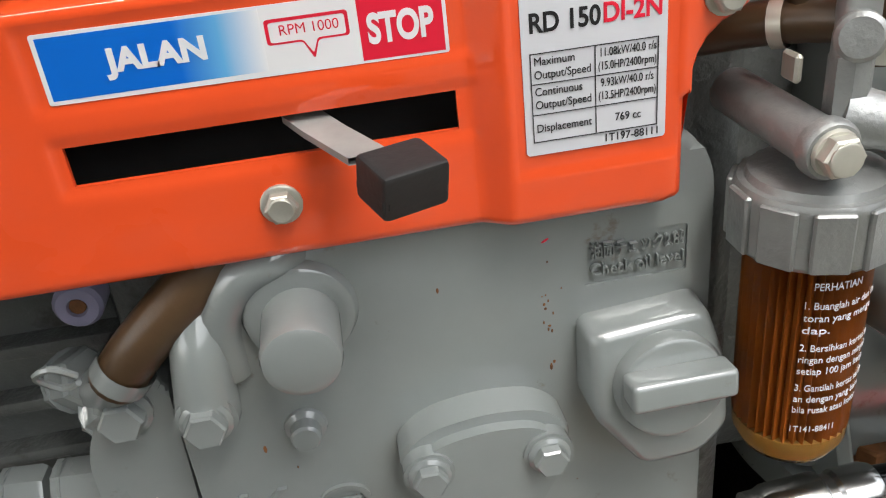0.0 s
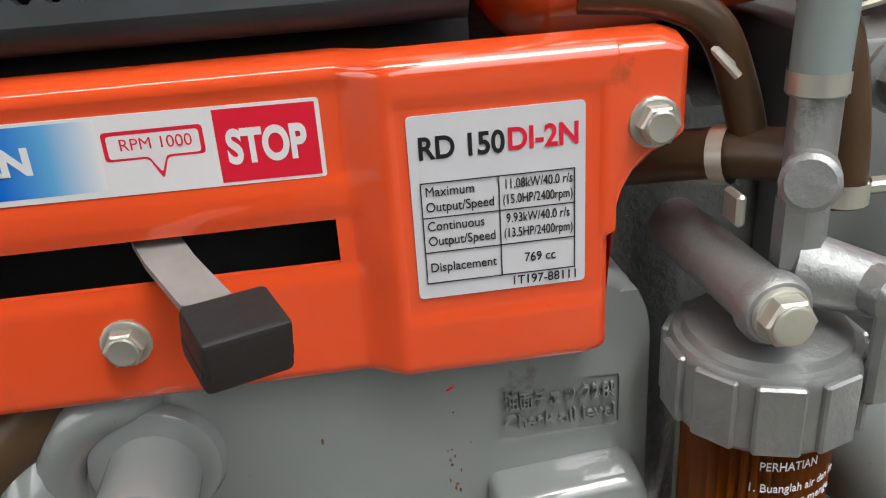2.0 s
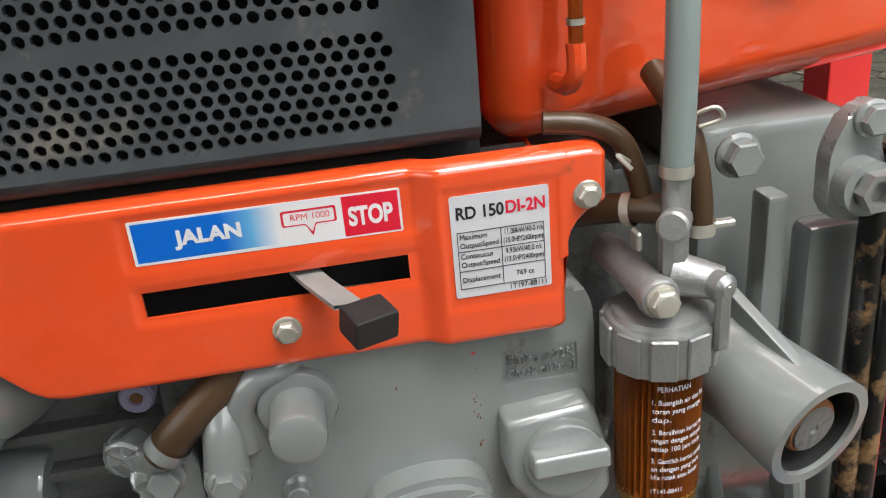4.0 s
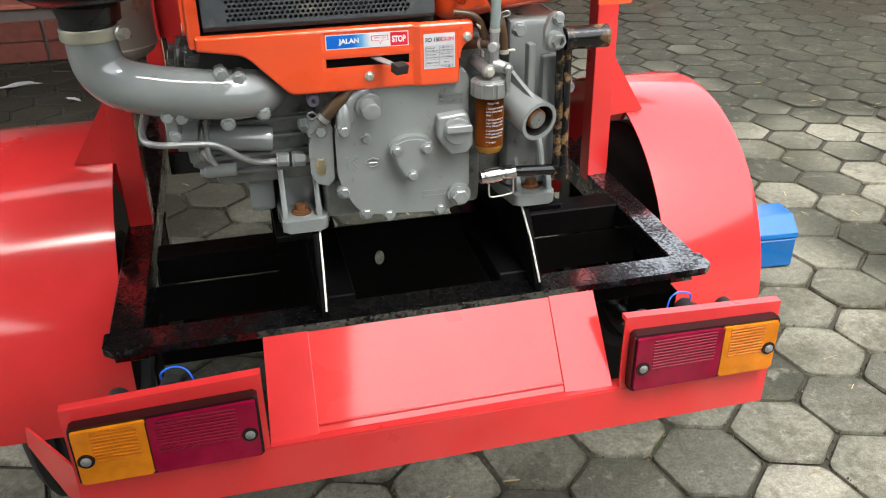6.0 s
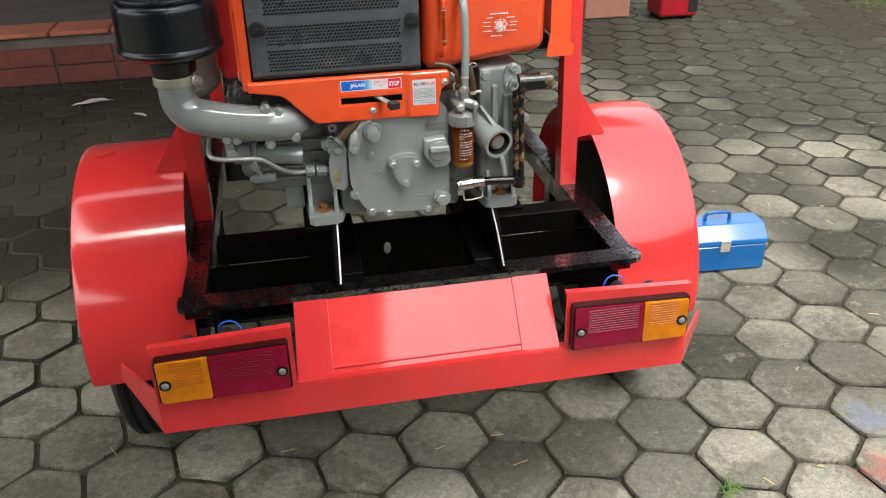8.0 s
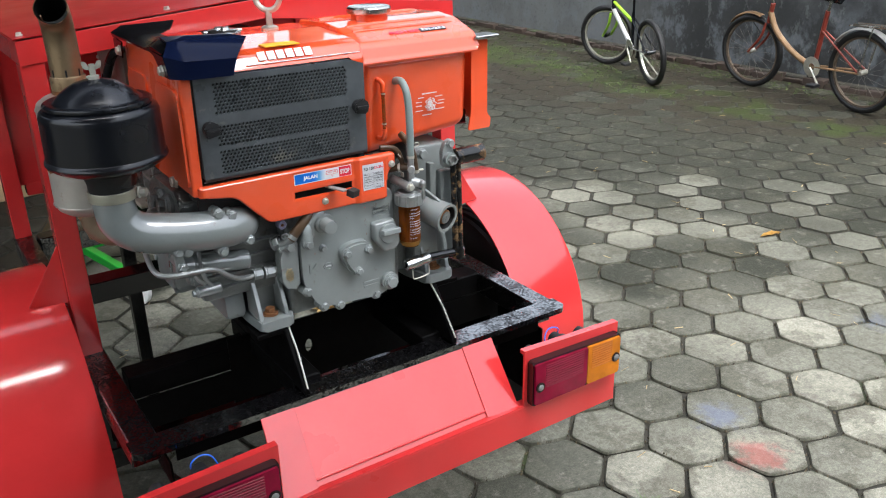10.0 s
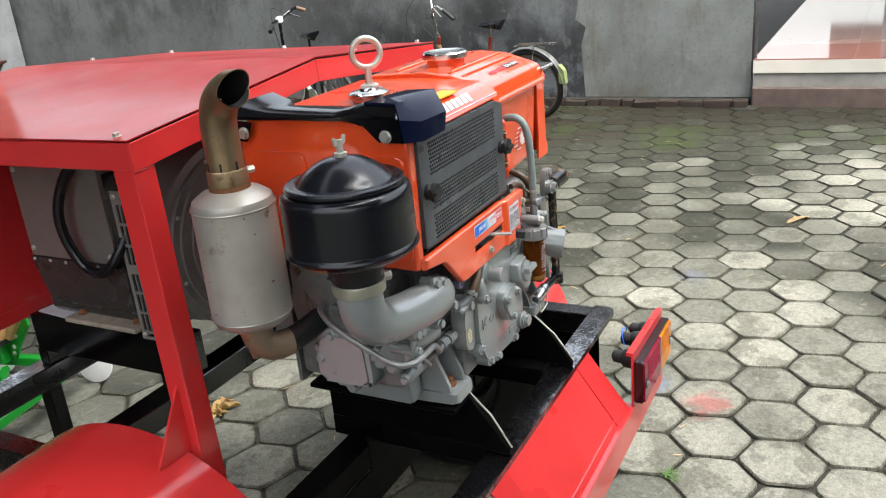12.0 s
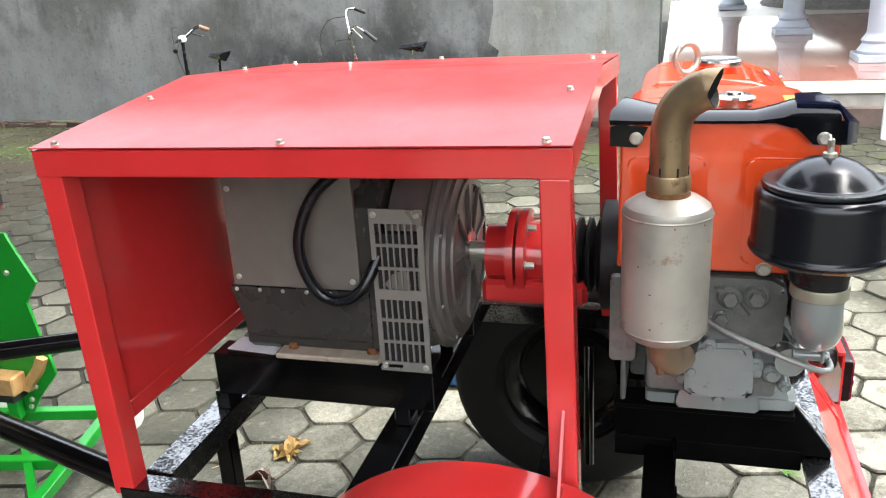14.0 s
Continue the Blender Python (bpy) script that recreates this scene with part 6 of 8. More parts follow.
part("lever_knob", bm, mat("dusty_knob_rubber", (.018, .017, .016), .55, vary=.4, scale=60, bump=.15, bscale=200, dirt=(.06, .05, .04), damount=.35, dscale=60), panel, "dark rubber lever knob")
# JALAN / STOP sticker
bm = BM()
prism(bm, rounded([(-.1475, 1.1375), (-.0215, 1.1365), (-.0215, 1.1585), (-.1475, 1.1595)], .001), .0004, rear(.0038))
stk = part("speed_sticker", bm, WHITE, panel, "white, blue and red speed sticker")
fade = bpy.data.materials.new("blue_print_fade")
fade.use_nodes = True
fnt = fade.node_tree
fb_ = fnt.nodes["Principled BSDF"]
fb_.inputs["Roughness"].default_value = .3
ftc = fnt.nodes.new("ShaderNodeTexCoord")
fsp = fnt.nodes.new("ShaderNodeSeparateXYZ")
fmr = fnt.nodes.new("ShaderNodeMapRange")
fmr.inputs[1].default_value, fmr.inputs[2].default_value = -.146, -.0795
frm = fnt.nodes.new("ShaderNodeValToRGB")
frm.color_ramp.elements[0].position, frm.color_ramp.elements[0].color = .60, (.001, .120, .52, 1)
frm.color_ramp.elements[1].position, frm.color_ramp.elements[1].color = 1.0, (.66, .66, .66, 1)
mid_ = frm.color_ramp.elements.new(.80)
mid_.color = (.10, .34, .60, 1)
fnt.links.new(ftc.outputs["Object"], fsp.inputs[0])
fnt.links.new(fsp.outputs[0], fmr.inputs[0])
fnt.links.new(fmr.outputs[0], frm.inputs[0])
fnt.links.new(frm.outputs[0], fb_.inputs["Base Color"])
bm = BM()
prism(bm, [(-.1460, 1.1388), (-.0795, 1.1388), (-.0795, 1.1582), (-.1460, 1.1582)], .00006, rear(.0034))
part("blue_fade", bm, fade, stk, "blue field fading to white")
bm = BM()
prism(bm, [(-.0495, 1.1376), (-.0227, 1.1374), (-.0227, 1.1576), (-.0495, 1.1578)], .00006, rear(.0034))
part("red_field", bm, REDINK, stk)
put_text(stk, "letters", "JALAN", -.1270, 1.1456, .0098, WHITE, .00328, width=.0310, bold=.00042)
put_text(stk, "letters", "STOP", -.0470, 1.1430, .0128, WHITE, .00328, width=.0213, bold=.0005)
put_text(stk, "letters", "RPM 1000", -.0745, 1.1492, .0046, REDINK, .00334, width=.0185, bold=-.00002)
bm = BM()
O = rounded([(-.0785, 1.1465), (-.0675, 1.1465), (-.0645, 1.1405), (-.0625, 1.1465), (-.0525, 1.1465), (-.0525, 1.1545), (-.0785, 1.1545)], .0012)
cx, cz = -.0655, 1.1495
I = [(cx + (x - cx) * .915, cz + (z - cz) * .79) for x, z in O]
A = [bm.verts.new((x, .00333, z)) for x, z in O]
B = [bm.verts.new((x, .00333, z)) for x, z in I]
for i in range(len(A)):
    j = (i + 1) % len(A)
    bm.faces.new((A[i], A[j], B[j], B[i]))
part("rpm_frame", bm, REDINK, stk)
# data plate
yb = -.0033
bm = BM()
prism(bm, rounded([(.0005, 1.0985), (.0495, 1.0985), (.0495, 1.1525), (.0005, 1.1525)], .0015), .0004, rear(-.0030))
plate = part("data_sticker", bm, WHITEL, panel, "white engine data sticker with black print")
put_text(plate, "letters", "RD 150", .0030, 1.1405, .0088, INK, yb - .0003, width=.0235, bold=.0002)
put_text(plate, "letters", "DI-2N", .0275, 1.1408, .0088, REDINK, yb - .0003, width=.0195, bold=.0002)
for x0, x1, z0, z1 in ((.003, .0465, 1.1335, 1.1338), (.003, .0465, 1.1233, 1.1236), (.003, .0465, 1.1128, 1.1131), (.003, .0465, 1.1032, 1.1035),
                       (.003, .0033, 1.1032, 1.1338), (.0462, .0465, 1.1032, 1.1338), (.0247, .025, 1.1032, 1.1338)):
    bm = BM()
    prism(bm, [(x0, z0), (x1, z0), (x1, z1), (x0, z1)], .0002, rear(yb - .0003))
    part("table_line", bm, INK, plate)
for s_, x, z, w in (("Maximum", .0042, 1.1297, .0135), ("Output/Speed", .0042, 1.1252, .0190), ("Continuous", .0042, 1.1195, .0160), ("Output/Speed", .0042, 1.1150, .0190),
                    ("Displacement", .0042, 1.1068, .0190), ("11.08kW/40.0 r/s", .0262, 1.1297, .0190), ("(15.0HP/2400rpm)", .0258, 1.1252, .0198),
                    ("9.93kW/40.0 r/s", .0266, 1.1195, .0182), ("(13.5HP/2400rpm)", .0258, 1.1150, .0198), ("769 cc", .0315, 1.1068, .0090), ("1T197-88111", .0275, 1.0998, .0185)):
    put_text(plate, "letters", s_, x, z, .0040, INK, yb - .0003, width=w)

# fuel filter
FX, FY = .1045, -.010
bm = BM()
prof = [(.023, 1.0515), (.0275, 1.0515), (.0290, 1.0535), (.0290, 1.074), (.0275, 1.0770), (.0250, 1.0772), (.0240, 1.0800), (.014, 1.083)]
lathe(bm, prof, 40, Matrix.Translation((FX, FY, 0)))
filt = part("filter_ring", bm, ALU, engine, "cast aluminium filter ring nut")
for k in range(10):
    bm = BM()
    box(bm, .0275, .0302, -.0068, .0068, 1.0525, 1.0755, .0008, Matrix.Translation((FX, FY, 0)) @ Matrix.Rotation(2 * math.pi * k / 10, 4, 'Z'))
    part("ring_lug", bm, ALU, filt)
bm = BM()
for k in range(36):
    a0, a1, am = (2 * math.pi * (k + f) / 36 for f in (0, 1, .5))
    V = [bm.verts.new((FX + r * math.cos(a), FY + r * math.sin(a), z)) for r, a in ((.0172, a0), (.0214, am), (.0172, a1)) for z in (.968, 1.056)]
    bm.faces.new((V[0], V[2], V[3], V[1]))
    bm.faces.new((V[2], V[4], V[5], V[3]))
bmesh.ops.remove_doubles(bm, verts=bm.verts[:], dist=.00005)
part("filter_element", bm, PLEAT, filt, "pleated amber filter paper", 5)
bm = BM()
lathe(bm, [(0, .9535), (.012, .954), (.019, .957), (.0226, .964), (.0233, .975), (.0233, 1.056)], 48, Matrix.Translation((FX, FY, 0)), cap=False)
bowl = part("filter_bowl", bm, mat("clear_amber_bowl", (.72, .42, .15), .03, transmission=1.0, ior=1.16), filt, "clear amber filter bowl with white print")
bowl.visible_shadow = False
bm = BM()
lathe(bm, [(0, .956), (.018, .958), (.0212, .965), (.0212, .969), (0, .969)], 40, Matrix.Translation((FX, FY, 0)), cap=False)
part("sediment", bm, mat("pale_fuel_sediment", (.26, .20, .09), .4), filt)


def bowl_text(s, z, size, w):
    bm = text_mesh(s, size, Matrix.Identity(4), .0001)
    if not bm.verts:
        bm.free()
        return
    xs = [v.co.x for v in bm.verts]
    k = w / (max(xs) - min(xs))
    for v in bm.verts:
        a = (v.co.x - min(xs)) * k / .0236 + radians(-92) - (w / 2 / .0236 if s.startswith("PERH") else .0115 / .0236) * 1.0
        r = .0236 + v.co.z
        zz = z + v.co.y
        v.co = Vector((FX + r * math.cos(a), FY + r * math.sin(a), zz))
    part("letters", bm, WHITE, bowl)


bowl_text("PERHATIAN", 1.0425, .0044, .0180)
for i, (s_, w) in enumerate((("1. Buanglah air dan ko", .026), ("    toran yang menge", .024), ("    dap.", .008), ("2. Bersihkan kertas sa", .026), ("    ringan dengan minyak", .026), ("    setiap 100 jam kerja", .025), ("3. Gantilah kertas saring", .027), ("    an dengan yang baru", .025), ("    bila rusak atau kotor", .024))):
    bowl_text(s_, 1.0345 - i * .0053 - (i // 3) * .0026, .0043, w * 1.22)
bowl_text("1T141-88411", .9775, .0040, .0170)
bm = BM()
cyl(bm, (.090, .03, 1.0985), (.0965, -.026, 1.0945), .0092, n=24)
lathe(bm, [(.0108, 0), (.0108, .004), (.0095, .006)], 24, axis_m((.0965, -.024, 1.0945), R_))
part("filter_head", bm, ALU, filt)
bm = BM()
bolt(bm, (.0967, -.029, 1.0945), R_, .0070, .008, 1.2)
lathe(bm, [(.0060, 0), (.0060, .0085), (.0052, .0090), (0, .0088)], 20, axis_m((.0967, -.029, 1.0945), R_), cap=False)
part("banjo_bolt", bm, STEEL, filt)
bm = BM()
box(bm, .103, .1165, -.020, -.006, 1.094, 1.125, .004)
cyl(bm, (.110, -.013, 1.12), (.111, -.012, 1.158), .0072, .0068, n=18)
cyl(bm, (.113, -.010, 1.128), (.102, -.028, 1.131), .0075, .0080, n=18, bev=.0015)
cyl(bm, (.108, -.012, 1.10), (.131, -.022, 1.094), .0115, .009, n=18)
part("fuel_cock", bm, ALU, filt, "cast fuel cock")
bm = BM()
lathe(bm, [(.0075, 0), (.0075, .01), (.004, .013)], 14, axis_m((.126, -.022, 1.096), (.3, -1, 0)))
box(bm, -.004, .004, -.034, .004, 0, .005, .0018, Matrix.Translation((.1275, -.030, 1.096)) @ rear(0))
part("cock_lever", bm, ALU, filt)
bm = BM()
tube(bm, [(.1105, -.012, 1.150), (.1120, -.011, 1.20), (.1130, -.008, 1.25), (.1128, -.002, 1.285), (.113, .010, 1.302), (.114, .026, 1.307), (.114, .050, 1.303)], .0078, 16, 6)
part("fuel_return_hose", bm, HOSEG, engine, "translucent grey-green fuel hose")
bm = BM()
lathe(bm, [(.0084, 0), (.0084, .006)], 16, Matrix.Translation((.1106, -.012, 1.151)), cap=False)
part("hose_clip", bm, STEEL, engine)
bm = BM()
tube(bm, [(.1295, .000, 1.112), (.1285, .001, 1.135), (.125, .004, 1.16), (.121, .014, 1.178), (.120, .040, 1.19)], .0072, 14, 6)
part("fuel_feed_hose", bm, HOSEB, engine, "brown rubber fuel hose")
bm = BM()
tube(bm, [(.052, .012, 1.178), (.072, .008, 1.176), (.088, .006, 1.168), (.097, .006, 1.150), (.102, .004, 1.130)], .0056, 12)
part("bleed_hose", bm, HOSEB, engine)
bm = BM()
tube(bm, [(.110, -.006, 1.131), (.096, .008, 1.129), (.078, .024, 1.124), (.05, .038, 1.118)], .0080, 14)
part("filter_inlet_hose", bm, HOSEB, engine)
bm = BM()
lathe(bm, [(.0090, 0), (.0090, .005)], 16, axis_m((.097, .006, 1.129), (-.75, .75, -.15)), cap=False)
part("hose_clip", bm, STEEL, engine)
bm = BM()
box(bm, .092, .095, -.010, .0, 1.112, 1.122, .001)
part("clip_ear", bm, STEEL, engine)
bm = BM()
lathe(bm, [(.0082, 0), (.0082, .007)], 16, Matrix.Translation((.1294, .0, 1.113)), cap=False)
part("hose_clip", bm, STEEL, engine)
bm = BM()
box(bm, .133, .148, -.004, .002, 1.115, 1.119, .001)
part("clip_ear", bm, STEEL, engine)
for pts_ in ([(.090, -.004, 1.158), (.082, -.010, 1.164), (.088, -.012, 1.157)], [(.121, -.002, 1.176), (.132, -.006, 1.180), (.136, -.006, 1.174), (.126, -.002, 1.170)]):
    bm = BM()
    tube(bm, pts_, .0012, 6)
    part("wire_clip", bm, STEEL, engine)

# starting-handle boss
bm = BM()
m = axis_m((.150, .035, 1.028), Vector((.175, -.052, 1.014)) - Vector((.150, .035, 1.028)))
L_ = (Vector((.175, -.052, 1.014)) - Vector((.150, .035, 1.028))).length
lathe(bm, [(.034, 0), (.030, L_ * .5), (.0325, L_ * .93), (.0325, L_), (.0265, L_), (.0255, L_ * .4), (0, L_ * .4)], 40, m, cap=False)
part("handle_boss", bm, GREY, engine)
bm = BM()
prism(bm, [(0, .030), (0, .050), (L_ * .80, .031), (L_ * .80, .026)], .008, m @ Matrix(((0, 0, 1, -.004), (0, 1, 0, 0), (1, 0, 0, 0), (0, 0, 0, 1))), .002)
part("boss_rib", bm, GREY, engine)
# near-black cup inside the boss, its inner shade put into the colour
bm = BM()
lathe(bm, [(.0262, L_ * .97), (.0252, L_ * .45), (0, L_ * .44)], 32, m, cap=False)
part("boss_bore", bm, DARKFILL, engine)
bm = BM()
lathe(bm, [(.0165, 0), (.0165, L_ * .50), (.015, L_ * .52), (0, L_ * .52)], 28, m @ Matrix.Translation((0, 0, L_ * .42)), cap=False)
part("start_shaft", bm, RUST, engine, "browned starting shaft")
bm = BM()
lathe(bm, [(.0135, 0), (.0135, .0015), (.003, .0015), (.002, .0005), (0, .0005)], 24, m @ Matrix.Translation((0, 0, L_ * .94)), cap=False)
part("shaft_face", bm, GREYC, engine)
# bearing bracket and crank
CRANKM = mat("rust_chipped_black_paint", (0.006, 0.006, 0.006), 0.22, vary=0.3, scale=30, rvary=0.1, bump=0.15, bscale=150, dirt=(0.17, 0.10, 0.045), damount=0.95, dscale=26)
bm = BM()
prism(bm, rounded([(.196, 1.112), (.222, 1.108), (.230, 1.13), (.222, 1.150), (.226, 1.172), (.206, 1.172), (.195, 1.148)], .008), .012, rear(.006), .003)
lathe(bm, [(.0145, 0), (.0145, .012), (.0095, .012), (.0095, .002), (0, .002)], 28, axis_m((.211, -.006, 1.131), R_), cap=False)
part("crank_bracket", bm, GREY, engine)
eb("block_bolt", (.2155, -.006, 1.164), R_, .0075, .008)
eb("block_bolt", (.163, .028, 1.142), R_, .0095, .012)
eb("block_bolt", (.252, .028, 1.04), R_, .0085, .010)
ebox("block_rib", .176, .19, .015, .035, .99, 1.12, .004, GREY)
ebox("block_step", .20, .25, .012, .035, .90, 1.10, .008, GREY)
# rolled sheet grip, open along its underside
bm = BM()
rows = []
for x in (.226, .232, .262, .292, .298):
    row = []
    for k in range(19):
        a = radians(-62 + 304 * k / 18)
        rr = .0185
        row.append(bm.verts.new((x, -.008 + rr * math.cos(a), 1.1315 + rr * math.sin(a))))
    rows.append(row)
for p, q in zip(rows, rows[1:]):
    for k in range(18):
        bm.faces.new((p[k], p[k + 1], q[k + 1], q[k]))
bmesh.ops.recalc_face_normals(bm, faces=bm.faces[:])
bmesh.ops.solidify(bm, geom=bm.faces[:], thickness=.003)
crank = part("crank_handle", bm, CRANKM, engine, "chipped black and rusty starting crank", 45)
bm = BM()
lathe(bm, [(.011, 0), (.011, .010), (.0075, .010), (.0075, .002), (0, .002)], 6, axis_m((.2125, -.016, 1.131), R_), cap=False)
part("crank_nut", bm, ALU, crank)
for dx in (-.006, .006):
    bm = BM()
    cyl(bm, (.2265 + dx, -.010, 1.118), (.2305 + dx, -.010, .905), .0072, n=14)
    part("crank_arm", bm, CRANKM, crank)
bm = BM()
cyl(bm, (.232, -.010, .909), (.15, -.012, .915), .0095, n=18)
part("crank_bar", bm, BLACKP, crank)
bm = BM()
lathe(bm, [(.011, 0), (.0125, .004), (.0125, .018), (.011, .020), (.011, .024), (.0135, .026), (.0135, .050), (.012, .054), (.012, .060), (.007, .060), (.007, .03), (0, .03)], 28, axis_m((.15, -.012, .915), (-1, 0, -.07)), cap=False)
part("crank_sleeve", bm, CHROME, crank, "chrome crank sleeve")
bm = BM()
tube(bm, [(.146, -.016, .905), (.146, -.018, .885), (.142, -.018, .878), (.112, -.018, .875), (.104, -.018, .880), (.104, -.016, .905)], .0015, 8, 3)
part("crank_clip", bm, STEEL, crank)
bm = BM()
cyl(bm, (.2305, -.012, .918), (.2305, -.012, .895), .0145, n=18)
part("crank_knuckle", bm, CRANKM, crank)
bm = BM()
tube(bm, [(.19, .02, .99), (.195, .0, .955), (.20, -.002, .92)], .006, 10)
part("oil_pipe", bm, GREY, engine)
# flywheel behind the block
bm = BM()
lathe(bm, [(.0, 0), (.11, 0), (.12, .006), (.12, .055), (.11, .06), (0, .06)], 56, axis_m((.0, .345, 1.044), (0, 1, 0)), cap=False)
part("flywheel", bm, MATBLK, engine, "dark cast flywheel")
ebox("rear_plate", -.30, .20, .335, .345, .86, 1.14, .004, GREYC)


# ---- terrace with columns, on the right of the wall ----
TX, TY, TZ = 6.36, 0.395, 0.41
bm = BM()
box(bm, TX - .02, TX + .3, -9, TY, -.02, .165, .012)
tagged(part("terrace_step", bm, mat("damp_brown_brick_step", (.12, .085, .07), .8, vary=.45, scale=9, bump=.3, bscale=40)), "damp brown brick terrace step", "step", kind="structure")
bm = BM()
box(bm, TX + .02, 17, -9, TY, -.02, .285, .006)
tagged(part("terrace_base", bm, STEP), "grey cement terrace base", "step", kind="structure")
bm = BM()
box(bm, TX, 17, -9, TY, .285, TZ - .012, .004)
tagged(part("terrace_slab", bm, mat("cream_edge_tile", (.62, .58, .50), .3, vary=.12, scale=4)), "cream-tiled terrace edge", "step", kind="structure")
terrace = tagged(new("terrace_floor"), "glossy cream and rose tiled terrace floor", "floor", kind="structure")
tile_mesh = {}
for key, mm in (("a", TILE), ("b", TILEP)):
    bm = BM()
    box(bm, .0007, .3993, .0007, .3993, -.011, 0, .0006)
    tile_mesh[key] = mesh_from(bm, "tile", mm)
for i in range(16):
    for j in range(14):
        ob = new("tile", tile_mesh["b" if i < 2 else "a"])
        ob.location = (TX + .4 * i, TY - .4 * (j + 1), TZ)
        ob.parent = terrace


def column(x, y, r):
    c = thing("terrace_column", "round grey-painted terrace column on a square plinth", "column", (x, y, TZ), group="terrace columns", kind="structure")
    bm = BM()
    box(bm, -r * 1.75, r * 1.75, -r * 1.75, r * 1.75, 0, .07, .008)
    part("plinth", bm, COLM, c)
    bm = BM()
    lathe(bm, [(r * 1.55, .07), (r * 1.6, .10), (r * 1.35, .15), (r * 1.25, .17), (r * 1.38, .20), (r * 1.1, .25), (r, .28), (r * .94, 2.6)], 32)
    part("shaft", bm, COLM, c)
    return c


for x, y, r in ((7.55, -1.68, .13), (10.15, -1.17, .13), (14.3, -.66, .13)):
    column(x, y, r)
gp = thing("gate_post", "thin white-painted steel gate post", "post", (5.80, -1.42, 0))
bm = BM()
box(bm, -.02, .02, -.02, .02, 0, 1.9, .003)
part("post", bm, WHITE, gp)
for z in (.25, .9):
    bm = BM()
    box(bm, -.012, .012, -1.2, -.02, z, z + .03, .002)
    part("gate_bar", bm, WHITE, gp)
# heap of gravel beyond the floor
bm = BM()
rg = random.Random(11)
bmesh.ops.create_grid(bm, x_segments=50, y_segments=50, size=1.9)
for v in bm.verts:
    d = v.co.length / 1.9
    v.co.z = max(0, 1 - d) ** .8 * 1.05 + noise.noise(v.co * 5) * .06 + rg.uniform(-.02, .02)
bmesh.ops.transform(bm, matrix=Matrix.Translation((15.2, -3.0, .30)), verts=bm.verts)
tagged(part("gravel_heap", bm, mat("grey_gravel", (.24, .22, .20), .9, vary=.5, scale=14, bump=.8, bscale=40)), "heap of grey-brown gravel beyond the terrace", "gravel", kind="stuff")

# ---- workshop porch behind the trailer ----
bm = BM()
box(bm, -9, -1.05, 4.50, 10, -.02, .33)
porch = tagged(part("porch_floor", bm, mat("dark_cement_porch", (.12, .10, .09), .8, vary=.4, scale=5)), "dark workshop porch floor", "floor", kind="structure")
bm = BM()
box(bm, .01, .39, -.02, 0, .004, .126, .003)
tile_a = mesh_from(bm, "brick_tile", TERRA)
bm = BM()
box(bm, .01, .39, -.03, .3, 0, .03, .004)
tile_b = mesh_from(bm, "nosing_tile", mat("worn_terracotta_nosing", (.42, .13, .08), .6, vary=.3, scale=14))
for i in range(19):
    for r in range(2):
        ob = new("brick_tile", tile_a)
        ob.location = (-1.05 - .4 * (i + 1), 4.50, r * .13)
        ob.parent = porch
    ob = new("nosing_tile", tile_b)
    ob.location = (-1.05 - .4 * (i + 1), 4.50, .332)
    ob.parent = porch
# added wall that keeps western light off the porch and generator
bm = BM()
box(bm, -4.6, -4.4, 1.9, 10.2, -.02, 3.5)
tagged(part("wall_west", bm, WALLM), "grey wall added to darken the porch side", "wall", kind="structure")
bm = BM()
box(bm, -9.2, 6.4, 10, 10.2, -.02, 3.5)
tagged(part("wall_north", bm, wall_mat("pale_blotched_plaster", (0.10, 0.108, 0.112), (0.175, 0.186, 0.188), (0.255, 0.268, 0.27), 0.05)), "pale blotched plaster workshop back wall", "wall", kind="structure")
ROOFM = mat("dark_roof_sheet", (.10, .085, .075), .7, vary=.3, scale=5)
# unseen porch roof; the two boxes over the yard are added to block sky
bm = BM()
box(bm, -4.0, 1.6, 1.2, 2.7, 3.5, 3.6)
box(bm, -4.0, 2.75, 2.7, 10.3, 3.5, 3.6)
box(bm, -2.2, .05, -.75, .90, 3.5, 3.6)
tagged(part("workshop_roof", bm, ROOFM), "unseen dark roof over the porch, extended to shade the yard", "roof", kind="structure")
# added roof, out of view, that cuts the sky and shapes reflections
bm = BM()
box(bm, -4.2, .25, -8.4, -.90, 3.3, 3.4)
tagged(part("house_roof", bm, ROOFM), "unseen dark roof added to block sky over the yard", "roof", kind="structure")
# roof never in view, added above the columns to limit the sky
bm = BM()
box(bm, 6.44, 17, -8.4, .95, 3.3, 3.4)
tagged(part("terrace_roof", bm, ROOFM), "unseen dark roof added over the terrace", "roof", kind="structure")
# made-up beam, there only for the glossy floor to mirror
bm = BM()
box(bm, 17, 17.2, -8.2, .40, 1.5, 3.3)
tagged(part("terrace_beam", bm, mat("pale_rose_reflected_beam", (.42, .30, .26), .7, vary=.15, scale=3)), "unseen pale rose beam added for the terrace floor to reflect", "wall", kind="structure")
# unseen plain wall, added to limit stray light and fill reflections
bm = BM()
box(bm, -9.2, 17, -8.4, -8.2, -.02, 3.3)
tagged(part("wall_south", bm, WALLM), "unseen plain wall added to close the yard's south side", "wall", kind="structure")


